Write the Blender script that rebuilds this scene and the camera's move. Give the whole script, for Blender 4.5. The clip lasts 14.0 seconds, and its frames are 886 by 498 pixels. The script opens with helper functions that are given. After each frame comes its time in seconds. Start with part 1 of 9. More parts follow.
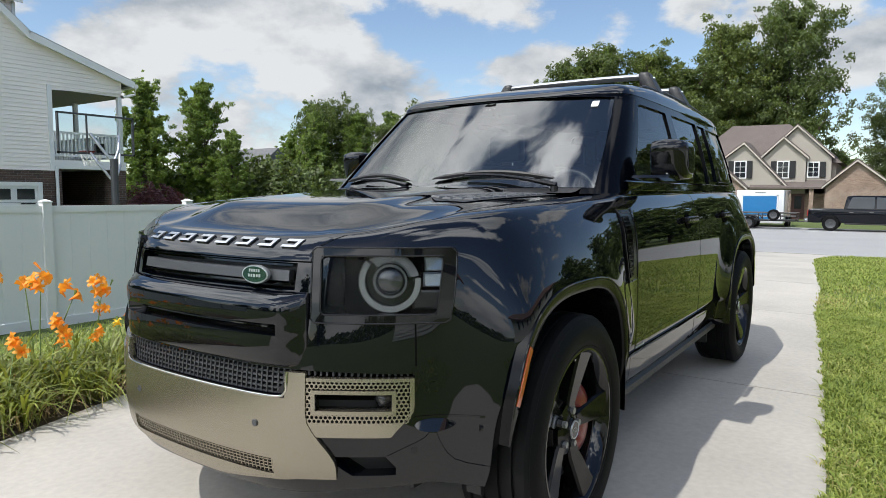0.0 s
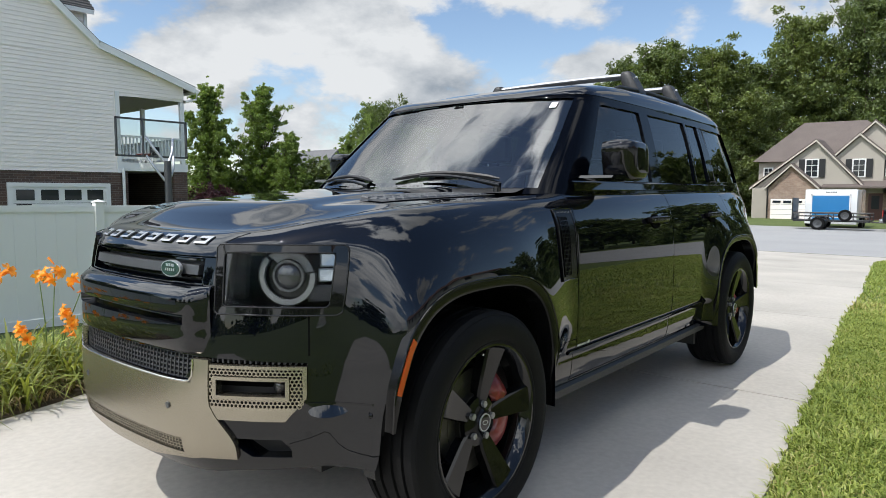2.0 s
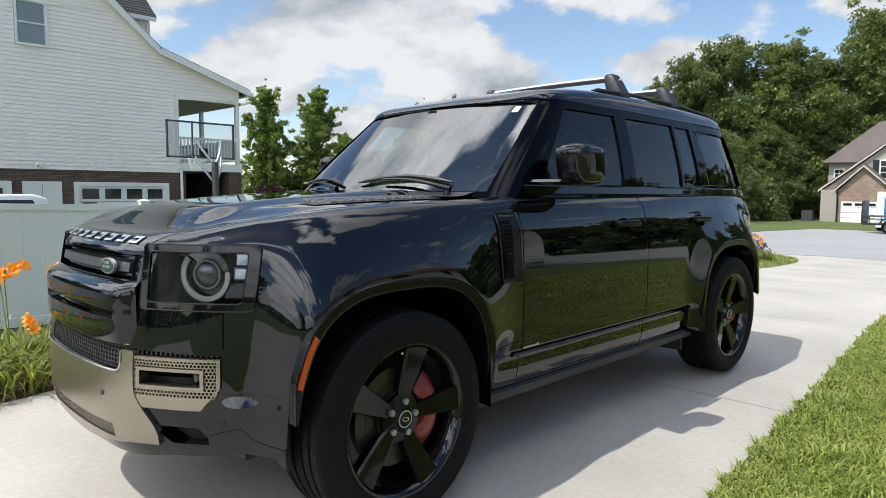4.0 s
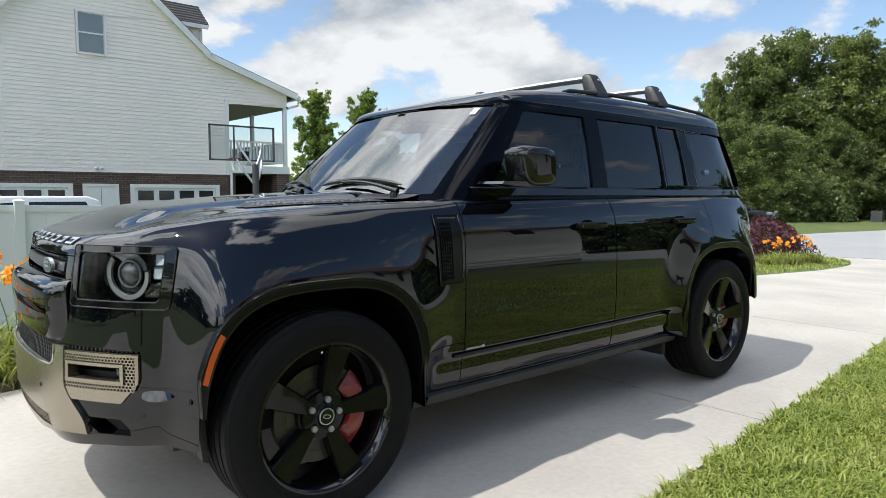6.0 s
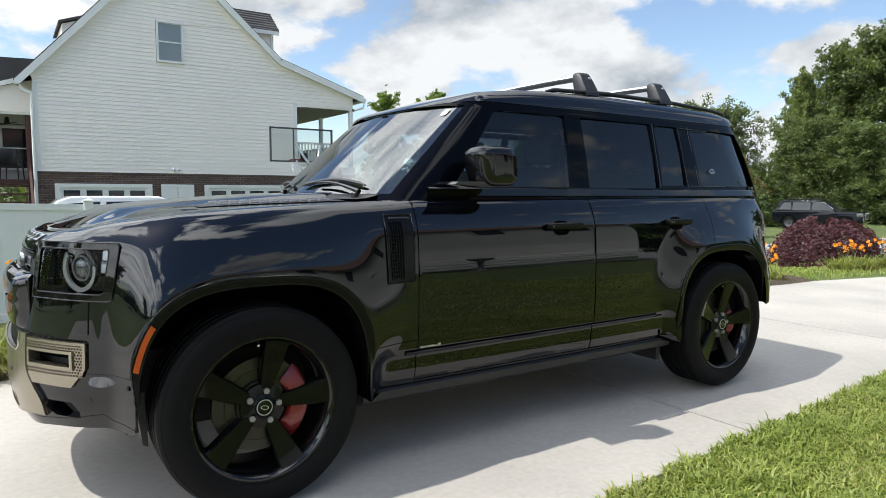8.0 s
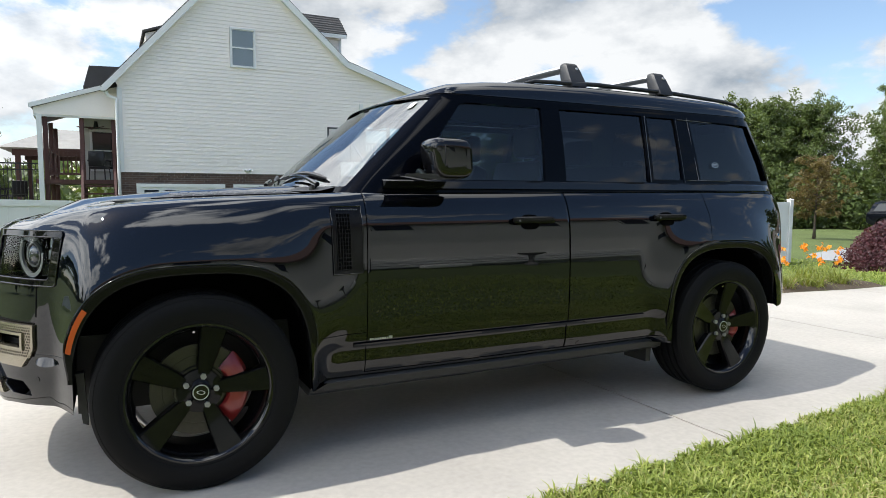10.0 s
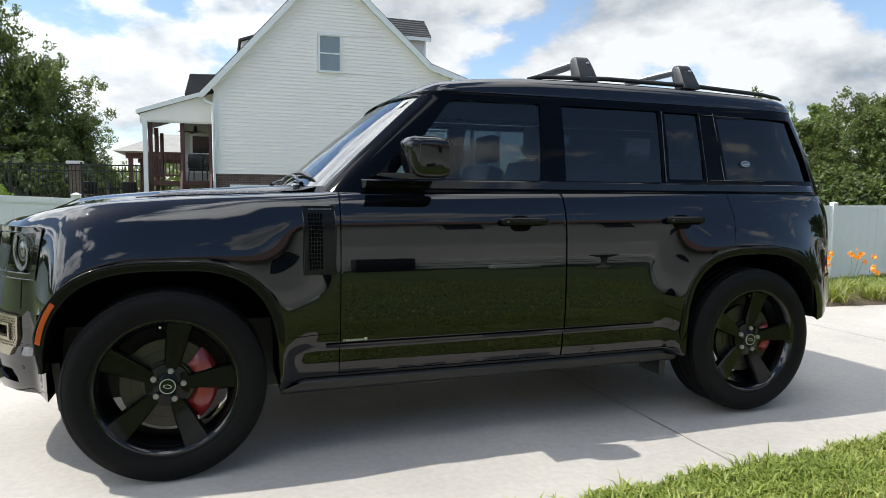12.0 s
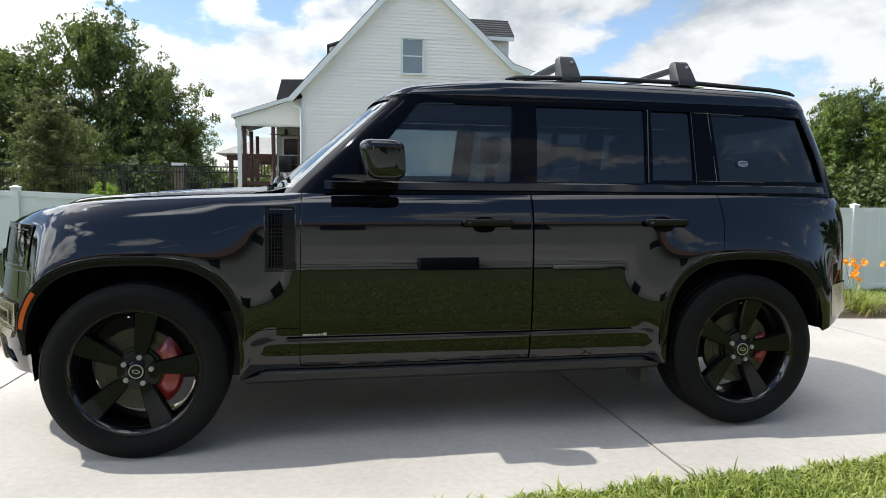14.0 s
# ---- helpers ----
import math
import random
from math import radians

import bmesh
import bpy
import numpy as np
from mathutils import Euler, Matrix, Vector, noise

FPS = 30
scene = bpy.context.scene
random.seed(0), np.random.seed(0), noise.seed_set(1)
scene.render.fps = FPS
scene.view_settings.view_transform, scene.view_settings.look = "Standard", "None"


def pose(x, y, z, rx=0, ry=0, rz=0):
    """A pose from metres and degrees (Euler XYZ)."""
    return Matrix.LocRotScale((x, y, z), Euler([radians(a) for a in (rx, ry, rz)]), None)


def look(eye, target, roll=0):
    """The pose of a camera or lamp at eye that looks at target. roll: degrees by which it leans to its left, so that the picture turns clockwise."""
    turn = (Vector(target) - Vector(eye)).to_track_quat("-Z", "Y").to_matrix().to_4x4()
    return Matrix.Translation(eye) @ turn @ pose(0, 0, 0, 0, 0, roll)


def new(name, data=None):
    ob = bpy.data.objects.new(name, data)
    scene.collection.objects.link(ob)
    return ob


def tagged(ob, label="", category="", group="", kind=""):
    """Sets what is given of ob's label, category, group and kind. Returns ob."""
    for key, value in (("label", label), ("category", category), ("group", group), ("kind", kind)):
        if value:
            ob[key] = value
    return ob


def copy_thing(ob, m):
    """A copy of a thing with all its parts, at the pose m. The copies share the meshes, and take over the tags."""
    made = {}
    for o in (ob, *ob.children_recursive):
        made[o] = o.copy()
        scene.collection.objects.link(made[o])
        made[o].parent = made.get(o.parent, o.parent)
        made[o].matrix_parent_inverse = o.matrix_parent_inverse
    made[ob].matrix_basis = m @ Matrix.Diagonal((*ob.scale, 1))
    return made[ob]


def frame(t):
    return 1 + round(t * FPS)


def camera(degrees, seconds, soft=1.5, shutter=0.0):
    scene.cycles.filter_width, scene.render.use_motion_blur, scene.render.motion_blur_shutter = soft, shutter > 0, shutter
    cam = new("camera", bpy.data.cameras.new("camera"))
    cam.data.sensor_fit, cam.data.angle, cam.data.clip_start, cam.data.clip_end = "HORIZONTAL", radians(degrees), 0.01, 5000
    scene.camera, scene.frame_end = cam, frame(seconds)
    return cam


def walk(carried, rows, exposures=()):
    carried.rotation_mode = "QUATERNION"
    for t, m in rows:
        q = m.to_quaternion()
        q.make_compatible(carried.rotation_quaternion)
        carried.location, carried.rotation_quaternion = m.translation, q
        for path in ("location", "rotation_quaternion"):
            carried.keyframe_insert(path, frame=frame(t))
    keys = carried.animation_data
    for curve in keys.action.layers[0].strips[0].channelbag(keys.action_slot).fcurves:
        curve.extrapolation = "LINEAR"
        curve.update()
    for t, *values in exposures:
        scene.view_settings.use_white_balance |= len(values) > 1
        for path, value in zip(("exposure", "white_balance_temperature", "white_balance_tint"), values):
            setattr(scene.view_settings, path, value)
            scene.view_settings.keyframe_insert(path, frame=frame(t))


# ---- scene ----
cam = camera(68.1, 14.0, soft=0.7)
PATH = [
    (0, (-2.072, -1.8, 1.213), (-0.421, -0.684, 1.04), 0.2),
    (0.5, (-2.022, -1.926, 1.211), (-0.399, -0.77, 1.038), 0.1),
    (1, (-1.967, -2.046, 1.213), (-0.373, -0.851, 1.04), 0.1),
    (1.5, (-1.916, -2.154, 1.21), (-0.349, -0.923, 1.036), 0.1),
    (2, (-1.844, -2.276, 1.215), (-0.307, -1.008, 1.042), 0.1),
    (2.5, (-1.776, -2.39, 1.214), (-0.269, -1.085, 1.041), 0.1),
    (3, (-1.714, -2.491, 1.221), (-0.238, -1.152, 1.048), 0.2),
    (5.5, (-1.315, -2.974, 1.236), (0.011, -1.487, 1.064), 0.3),
    (6, (-1.226, -3.058, 1.241), (0.066, -1.541, 1.069), 0.2),
    (6.5, (-1.143, -3.14, 1.245), (0.11, -1.59, 1.071), 0.2),
    (7, (-1.044, -3.228, 1.242), (0.163, -1.642, 1.07), 0.2),
    (7.5, (-0.935, -3.333, 1.243), (0.226, -1.713, 1.071), 0.2),
    (8, (-0.815, -3.422, 1.243), (0.293, -1.765, 1.071), 0.2),
    (10.5, (-0.183, -3.725, 1.198), (0.667, -1.922, 1.03), 0.3),
    (11, (-0.065, -3.738, 1.196), (0.727, -1.91, 1.03), 0.4),
    (11.5, (0.072, -3.773, 1.201), (0.797, -1.916, 1.033), 0.4),
    (12, (0.226, -3.825, 1.201), (0.864, -1.937, 1.034), 0.4),
    (12.5, (0.385, -3.875, 1.201), (0.946, -1.963, 1.034), 0.5),
    (13, (0.54, -3.929, 1.205), (1.039, -1.999, 1.037), 0.5),
    (13.5, (0.697, -3.983, 1.215), (1.134, -2.039, 1.047), 0.5),
    (14, (0.843, -4.038, 1.211), (1.196, -2.076, 1.042), 0.5),
]
walk(cam, [(t, look(eye, target, roll)) for t, eye, target, roll in PATH],
     [(0, 0.02, 6400, 10), (3, 0.09, 6400, 10), (5.5, 0.22, 6450, 10), (8, 0.28, 6450, 10), (14, 0.33, 6450, 10)])

# ---- sky, sun, exposure ----
scene.view_settings.exposure = 0.10
SUN_TO = Vector((-0.6, 0.2, 1.0)).normalized()
elev = math.asin(SUN_TO.z)
azim = math.atan2(SUN_TO.x, SUN_TO.y)


def unit(az, el):
    a, e = radians(az), radians(el)
    return (math.sin(a) * math.cos(e), math.cos(a) * math.cos(e), math.sin(e))


def build_world():
    w = bpy.data.worlds.new("sky")
    scene.world = w
    w.use_nodes = True
    nt = w.node_tree
    N, L = nt.nodes, nt.links
    N.clear()
    out = N.new("ShaderNodeOutputWorld")
    bg = N.new("ShaderNodeBackground")
    L.new(bg.outputs[0], out.inputs[0])
    sky = N.new("ShaderNodeTexSky")
    sky.sky_type = "NISHITA"
    sky.sun_disc = False
    sky.sun_elevation, sky.sun_rotation = elev, azim
    sky.air_density, sky.dust_density, sky.ozone_density = 1.0, 0.4, 1.2
    tc = N.new("ShaderNodeTexCoord")
    stretch = N.new("ShaderNodeVectorMath")
    stretch.operation = "MULTIPLY"
    stretch.inputs[1].default_value = (1, 1, 1.9)
    L.new(tc.outputs["Generated"], stretch.inputs[0])

    # overhead the clouds are nearer, so their lumps look broader
    split = N.new("ShaderNodeSeparateXYZ")
    L.new(tc.outputs["Generated"], split.inputs[0])
    broad = N.new("ShaderNodeMapRange")
    broad.interpolation_type = "SMOOTHSTEP"
    broad.inputs["From Min"].default_value, broad.inputs["From Max"].default_value = 0.36, 0.92
    broad.inputs["To Min"].default_value, broad.inputs["To Max"].default_value = 1.0, 0.45
    L.new(split.outputs[2], broad.inputs[0])
    scaled = N.new("ShaderNodeVectorMath")
    scaled.operation = "SCALE"
    L.new(stretch.outputs[0], scaled.inputs[0])
    L.new(broad.outputs[0], scaled.inputs[3])

    def noise_at(scale, detail, rough, shift):
        m = N.new("ShaderNodeMapping")
        m.inputs["Location"].default_value = shift
        L.new(scaled.outputs[0], m.inputs[0])
        t = N.new("ShaderNodeTexNoise")
        t.inputs["Scale"].default_value, t.inputs["Detail"].default_value, t.inputs["Roughness"].default_value = scale, detail, rough
        L.new(m.outputs[0], t.inputs["Vector"])
        return t.outputs["Fac"]

    def math_node(op, a, b, clamp=False):
        n = N.new("ShaderNodeMath")
        n.operation, n.use_clamp = op, clamp
        for i, v in enumerate((a, b)):
            if isinstance(v, (int, float)):
                n.inputs[i].default_value = v
            else:
                L.new(v, n.inputs[i])
        return n.outputs[0]

    big = noise_at(2.6, 3, 0.5, (1.7, 0.4, 0.2))
    fine = noise_at(5.5, 10, 0.56, (0.3, 5.1, 2.2))
    up = SUN_TO * -0.045
    ahead = noise_at(5.5, 10, 0.56, (0.3 + up.x, 5.1 + up.y, 2.2 + up.z * 1.9))
    soft = noise_at(3.5, 4, 0.5, (3.3, 1.1, 7.2))

    def spots(rows):
        best = None
        for az, el, r, k in rows:
            d = N.new("ShaderNodeVectorMath")
            d.operation = "DISTANCE"
            x, y, z = unit(az, el)
            d.inputs[1].default_value = (x, y, 1.9 * z)
            L.new(stretch.outputs[0], d.inputs[0])
            m = N.new("ShaderNodeMapRange")
            m.inputs["From Min"].default_value, m.inputs["From Max"].default_value = radians(r) * 1.35, radians(r) * 0.2
            m.inputs["To Min"].default_value, m.inputs["To Max"].default_value = 0.0, k
            L.new(d.outputs["Value"], m.inputs[0])
            best = m.outputs[0] if best is None else math_node("MAXIMUM", best, m.outputs[0])
        return best

    general = math_node("MULTIPLY", math_node("SUBTRACT", big, 0.53), 2.8)
    body = math_node("SUBTRACT", math_node("MAXIMUM", spots(CLOUDS), general), spots(CLEARINGS))
    dens = math_node("ADD", body, math_node("MULTIPLY", math_node("SUBTRACT", fine, 0.5), 1.9))
    mask = N.new("ShaderNodeMapRange")
    mask.interpolation_type = "SMOOTHSTEP"
    mask.inputs["From Min"].default_value, mask.inputs["From Max"].default_value = 0.12, 0.34
    L.new(dens, mask.inputs[0])
    # lit flanks towards the sun, grey where the cloud is thick
    lit = math_node("ADD", 0.74, math_node("MULTIPLY", math_node("SUBTRACT", fine, ahead), 2.2))
    thick = math_node("MULTIPLY", math_node("SUBTRACT", math_node("ADD", dens, soft), 0.90), 0.42, True)
    tone = math_node("SUBTRACT", math_node("SUBTRACT", lit, thick), spots(GREYS), True)
    shade = N.new("ShaderNodeValToRGB")
    shade.color_ramp.elements[0].position, shade.color_ramp.elements[0].color = 0.15, (0.36, 0.42, 0.49, 1)
    shade.color_ramp.elements[1].position, shade.color_ramp.elements[1].color = 0.85, (0.97, 0.99, 1.0, 1)
    L.new(tone, shade.inputs[0])
    # clouds nearer the sun scatter more of its light
    near = N.new("ShaderNodeVectorMath")
    near.operation = "DOT_PRODUCT"
    near.inputs[1].default_value = SUN_TO
    L.new(tc.outputs["Generated"], near.inputs[0])
    glow = N.new("ShaderNodeMapRange")
    glow.interpolation_type = "SMOOTHSTEP"
    glow.inputs["From Min"].default_value, glow.inputs["From Max"].default_value = 0.25, 0.97
    glow.inputs["To Min"].default_value, glow.inputs["To Max"].default_value = CLOUD_LIGHT, CLOUD_LIGHT * 4.6
    L.new(near.outputs["Value"], glow.inputs[0])
    white = N.new("ShaderNodeVectorMath")
    white.operation = "SCALE"
    L.new(glow.outputs[0], white.inputs[3])
    L.new(shade.outputs[0], white.inputs[0])
    mix = N.new("ShaderNodeMix")
    mix.data_type = "RGBA"
    L.new(mask.outputs[0], mix.inputs["Factor"])
    L.new(sky.outputs[0], mix.inputs[6])
    L.new(white.outputs[0], mix.inputs[7])
    L.new(mix.outputs[2], bg.inputs[0])
    bg.inputs[1].default_value = SKY_STRENGTH


CLOUDS = [
    (44, 8, 12, 0.55), (36, 14, 10, 0.42), (57, 16, 8, 0.5), (62, 10.5, 3.5, 0.5), (76, 14, 4, 0.5),
    (88, 11, 6, 0.5), (-9, 9, 10, 0.5), (0, 14, 7, 0.45), (18, 15, 11, 0.45), (30, 9, 9, 0.5),
]
CLOUDS += [
    (2, 42, 22, 0.8), (-30, 35, 23, 1.2), (-80, 10, 14, 1.0), (-94, 25, 16, 1.0), (-114, 7, 11, 0.8), (-128, 33, 11, 0.8), (-58, 52, 10, 0.5), (163, 31, 8, 0.9), (30, 60, 18, 0.42), (28, 38, 20, 0.9), (52, 44, 18, 0.8),
    (-37, 37, 22, 0.7), (180, 76, 14, 0.5), (120, 66, 14, 0.5), (250, 24, 16, 0.5), (285, 18, 14, 0.5),
]
CLEARINGS = [(190, 48, 16, 0.8), (138, 44, 17, 0.9), (210, 52, 13, 0.8), (70, 20, 5, 0.5), (22, 7, 5, 0.5)]
GREYS = [(28, 20, 10, 0.7), (12, 21, 10, 0.6), (42, 22, 9, 0.5), (50, 9, 5, 0.35), (-5, 24, 10, 0.3), (75, 24, 8, 0.5)]
CLOUD_LIGHT, SKY_STRENGTH = 5.3, 0.15
build_world()
lamp = bpy.data.lights.new("sun", "SUN")
lamp.energy, lamp.angle, lamp.color = 3.75, radians(0.53), (1.0, 0.97, 0.91)
sun = new("sun", lamp)
sun.matrix_world = look(tuple(SUN_TO * 60), (0, 0, 0))

# ---- materials ----
def mat(name, color, rough=0.6, metal=0.0, vary=0.0, scale=3.0, fine=0.0, fine_scale=60.0, bump=0.0, bump_scale=80.0,
        random=0.0, island=0.0, coat=0.0, spec=0.5, emit=0.0, stretch=(1, 1, 1), detail=6.0):
    """A surface with variation at two scales: broad (vary) and fine, and a fine relief."""
    m = bpy.data.materials.new(name)
    m.use_nodes = True
    nt = m.node_tree
    N, L = nt.nodes, nt.links
    b = N["Principled BSDF"]
    b.inputs["Base Color"].default_value = (*color, 1)
    b.inputs["Roughness"].default_value, b.inputs["Metallic"].default_value = rough, metal
    b.inputs["Coat Weight"].default_value, b.inputs["Coat Roughness"].default_value = coat, 0.02
    b.inputs["Specular IOR Level"].default_value = spec
    if emit:
        b.inputs["Emission Color"].default_value = (*color, 1)
        b.inputs["Emission Strength"].default_value = emit
    tc = N.new("ShaderNodeTexCoord")
    mp = N.new("ShaderNodeMapping")
    mp.inputs["Scale"].default_value = stretch
    L.new(tc.outputs["Object"], mp.inputs[0])
    value = None

    def plus(sock, k, mid=0.5):
        nonlocal value
        n = N.new("ShaderNodeMath")
        n.operation = "MULTIPLY_ADD"
        L.new(sock, n.inputs[0])
        n.inputs[1].default_value = 2 * k
        n.inputs[2].default_value = 1 - 2 * k * mid
        if value is None:
            value = n.outputs[0]
        else:
            t = N.new("ShaderNodeMath")
            t.operation = "MULTIPLY"
            L.new(value, t.inputs[0])
            L.new(n.outputs[0], t.inputs[1])
            value = t.outputs[0]

    for k, s in ((vary, scale), (fine, fine_scale)):
        if k:
            t = N.new("ShaderNodeTexNoise")
            t.inputs["Scale"].default_value, t.inputs["Detail"].default_value = s, detail
            L.new(mp.outputs[0], t.inputs["Vector"])
            plus(t.outputs["Fac"], k)
    if random:
        plus(N.new("ShaderNodeObjectInfo").outputs["Random"], random)
    if island:
        plus(N.new("ShaderNodeNewGeometry").outputs["Random Per Island"], island)
    if value is not None:
        mul = N.new("ShaderNodeVectorMath")
        mul.operation = "SCALE"
        mul.inputs[0].default_value = color
        L.new(value, mul.inputs[3])
        L.new(mul.outputs[0], b.inputs["Base Color"])
    if bump:
        t = N.new("ShaderNodeTexNoise")
        t.inputs["Scale"].default_value, t.inputs["Detail"].default_value = bump_scale, 4
        L.new(mp.outputs[0], t.inputs["Vector"])
        n = N.new("ShaderNodeBump")
        n.inputs["Strength"].default_value, n.inputs["Distance"].default_value = bump, 0.01
        L.new(t.outputs["Fac"], n.inputs["Height"])
        L.new(n.outputs[0], b.inputs["Normal"])
    return m


def leaf_mat(name, color, spread=0.35, trans=0.35):
    m = mat(name, color, rough=0.5, island=spread, vary=0.25, scale=0.5)
    nt = m.node_tree
    N, L = nt.nodes, nt.links
    b, out = N["Principled BSDF"], N["Material Output"]
    tr = N.new("ShaderNodeBsdfTranslucent")
    tr.inputs[0].default_value = (color[0] * 1.6, color[1] * 1.5, color[2] * 0.8, 1)
    mx = N.new("ShaderNodeMixShader")
    mx.inputs[0].default_value = trans
    L.new(b.outputs[0], mx.inputs[1])
    L.new(tr.outputs[0], mx.inputs[2])
    L.new(mx.outputs[0], out.inputs[0])
    return m


def glass_mat(name, tint, f0=0.07):
    """A thin tinted pane: the light that passes is coloured, the gloss follows Fresnel."""
    m = bpy.data.materials.new(name)
    m.use_nodes = True
    nt = m.node_tree
    N, L = nt.nodes, nt.links
    N.clear()
    out = N.new("ShaderNodeOutputMaterial")
    t = N.new("ShaderNodeBsdfTransparent")
    t.inputs[0].default_value = (*tint, 1)
    g = N.new("ShaderNodeBsdfGlossy")
    g.inputs["Roughness"].default_value = 0.0
    lw = N.new("ShaderNodeLayerWeight")
    lw.inputs["Blend"].default_value = 0.5
    p5 = N.new("ShaderNodeMath")
    p5.operation = "POWER"
    p5.inputs[1].default_value = 5.0
    L.new(lw.outputs["Facing"], p5.inputs[0])
    f = N.new("ShaderNodeMath")
    f.operation = "MULTIPLY_ADD"
    f.inputs[1].default_value, f.inputs[2].default_value = 1 - f0, f0
    L.new(p5.outputs[0], f.inputs[0])
    mx = N.new("ShaderNodeMixShader")
    L.new(f.outputs[0], mx.inputs[0])
    L.new(t.outputs[0], mx.inputs[1])
    L.new(g.outputs[0], mx.inputs[2])
    L.new(mx.outputs[0], out.inputs[0])
    return m


M_CONCRETE = mat("concrete", (0.405, 0.378, 0.336), 0.85, vary=0.34, scale=0.8, fine=0.16, fine_scale=30, bump=0.10, bump_scale=260)
M_ROAD = mat("asphalt_road", (0.30, 0.30, 0.30), 0.9, vary=0.14, scale=0.3, fine=0.15, fine_scale=40, bump=0.3, bump_scale=90)
M_SOIL = mat("lawn_soil", (0.085, 0.115, 0.028), 0.95, vary=0.35, scale=0.5, fine=0.4, fine_scale=25, bump=0.8, bump_scale=45)


def grass_mat(name, stops, trans=0.35):
    """Blades that each take their own green from a run of colours, in broad uneven patches."""
    m = leaf_mat(name, stops[1][1], 0.0, trans)
    nt = m.node_tree
    N, L = nt.nodes, nt.links
    isl = N.new("ShaderNodeNewGeometry").outputs["Random Per Island"]
    tc = N.new("ShaderNodeTexCoord")
    t = N.new("ShaderNodeTexNoise")
    t.inputs["Scale"].default_value, t.inputs["Detail"].default_value = 1.6, 5
    L.new(tc.outputs["Object"], t.inputs["Vector"])
    add = N.new("ShaderNodeMath")
    add.operation = "MULTIPLY_ADD"
    L.new(t.outputs["Fac"], add.inputs[0])
    add.inputs[1].default_value = 1.1
    L.new(isl, add.inputs[2])
    half = N.new("ShaderNodeMath")
    half.operation = "MULTIPLY_ADD"
    L.new(add.outputs[0], half.inputs[0])
    half.inputs[1].default_value, half.inputs[2].default_value = 0.62, -0.17
    r = N.new("ShaderNodeValToRGB")
    while len(r.color_ramp.elements) < len(stops):
        r.color_ramp.elements.new(0.5)
    for e, (p, c) in zip(r.color_ramp.elements, stops):
        e.position, e.color = p, (*c, 1)
    L.new(half.outputs[0], r.inputs[0])
    L.new(r.outputs[0], N["Principled BSDF"].inputs["Base Color"])
    for n in N:
        if n.type == "BSDF_TRANSLUCENT":
            L.new(r.outputs[0], n.inputs[0])
    return m


M_BLADE = grass_mat("grass_blades", ((0.0, (0.11, 0.165, 0.028)), (0.35, (0.23, 0.30, 0.050)), (0.70, (0.37, 0.42, 0.090)), (1.0, (0.56, 0.51, 0.25))), 0.38)
M_MULCH = mat("mulch", (0.07, 0.05, 0.03), 0.95, vary=0.3, scale=6, fine=0.4, fine_scale=70, bump=0.9, bump_scale=60)
M_SIDING = mat("white_vinyl_siding", (0.89, 0.825, 0.775), 0.55, vary=0.05, scale=0.6, fine=0.03, fine_scale=20)
M_TRIM = mat("white_trim", (0.78, 0.78, 0.77), 0.45, vary=0.04, scale=2)
M_VINYL = mat("vinyl_fence", (0.79, 0.795, 0.79), 0.4, vary=0.06, scale=0.8)
M_SHINGLE = mat("dark_shingles", (0.085, 0.08, 0.078), 0.9, vary=0.3, scale=2, island=0.3, fine=0.3, fine_scale=60, bump=0.5)
M_DARKWIN = mat("window_glass_dark", (0.02, 0.025, 0.03), 0.06, vary=0.3, scale=1.5)
M_WINBLIND = mat("window_blind", (0.20, 0.235, 0.26), 0.25, vary=0.1, scale=2, coat=0.6)
M_REDWOOD = mat("dark_red_stained_wood", (0.075, 0.028, 0.022), 0.6, vary=0.25, scale=6, fine=0.2, fine_scale=60, stretch=(1, 1, 0.15))
M_BLACKMETAL = mat("black_metal", (0.012, 0.012, 0.013), 0.4, vary=0.1)
# white wall, its colour greyed to carry the shade under the porches
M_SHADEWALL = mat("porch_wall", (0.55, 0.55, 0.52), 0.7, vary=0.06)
M_BARK = mat("bark", (0.11, 0.085, 0.065), 0.95, vary=0.35, scale=4, fine=0.3, fine_scale=40, bump=0.8, stretch=(1, 1, 0.3))
M_LEAF_A = leaf_mat("leaves_bright", (0.155, 0.225, 0.048), 0.5)
M_LEAF_B = leaf_mat("leaves_dark", (0.098, 0.135, 0.038), 0.6)
M_LEAF_C = leaf_mat("leaves_mid", (0.135, 0.175, 0.047), 0.6)
M_LEAF_D = leaf_mat("leaves_grey_green", (0.115, 0.135, 0.055), 0.5)
M_LEAF_P = leaf_mat("leaves_purple", (0.085, 0.026, 0.034), 0.5)


# ---- building blocks ----
def finish(name, verts, faces, material, parent=None, label="", smooth=False, angle=None):
    """One mesh object from vertex and face lists, as a part under parent or as a thing."""
    me = bpy.data.meshes.new(name)
    me.from_pydata([tuple(v) for v in verts], [], [tuple(f) for f in faces])
    me.update()
    if material:
        me.materials.append(material)
    return settle(name, me, parent, label, smooth, angle)


def settle(name, me, parent=None, label="", smooth=False, angle=None):
    if smooth or angle:
        me.polygons.foreach_set("use_smooth", [True] * len(me.polygons))
        if angle:
            me.set_sharp_from_angle(angle=radians(angle))
    ob = new(name, me)
    if parent:
        ob.parent = parent
    if label:
        ob["label"] = label
    return ob


def part(name, bm, material, parent=None, label="", smooth=False, angle=None):
    me = bpy.data.meshes.new(name)
    bm.to_mesh(me)
    bm.free()
    me.materials.append(material)
    return settle(name, me, parent, label, smooth, angle)


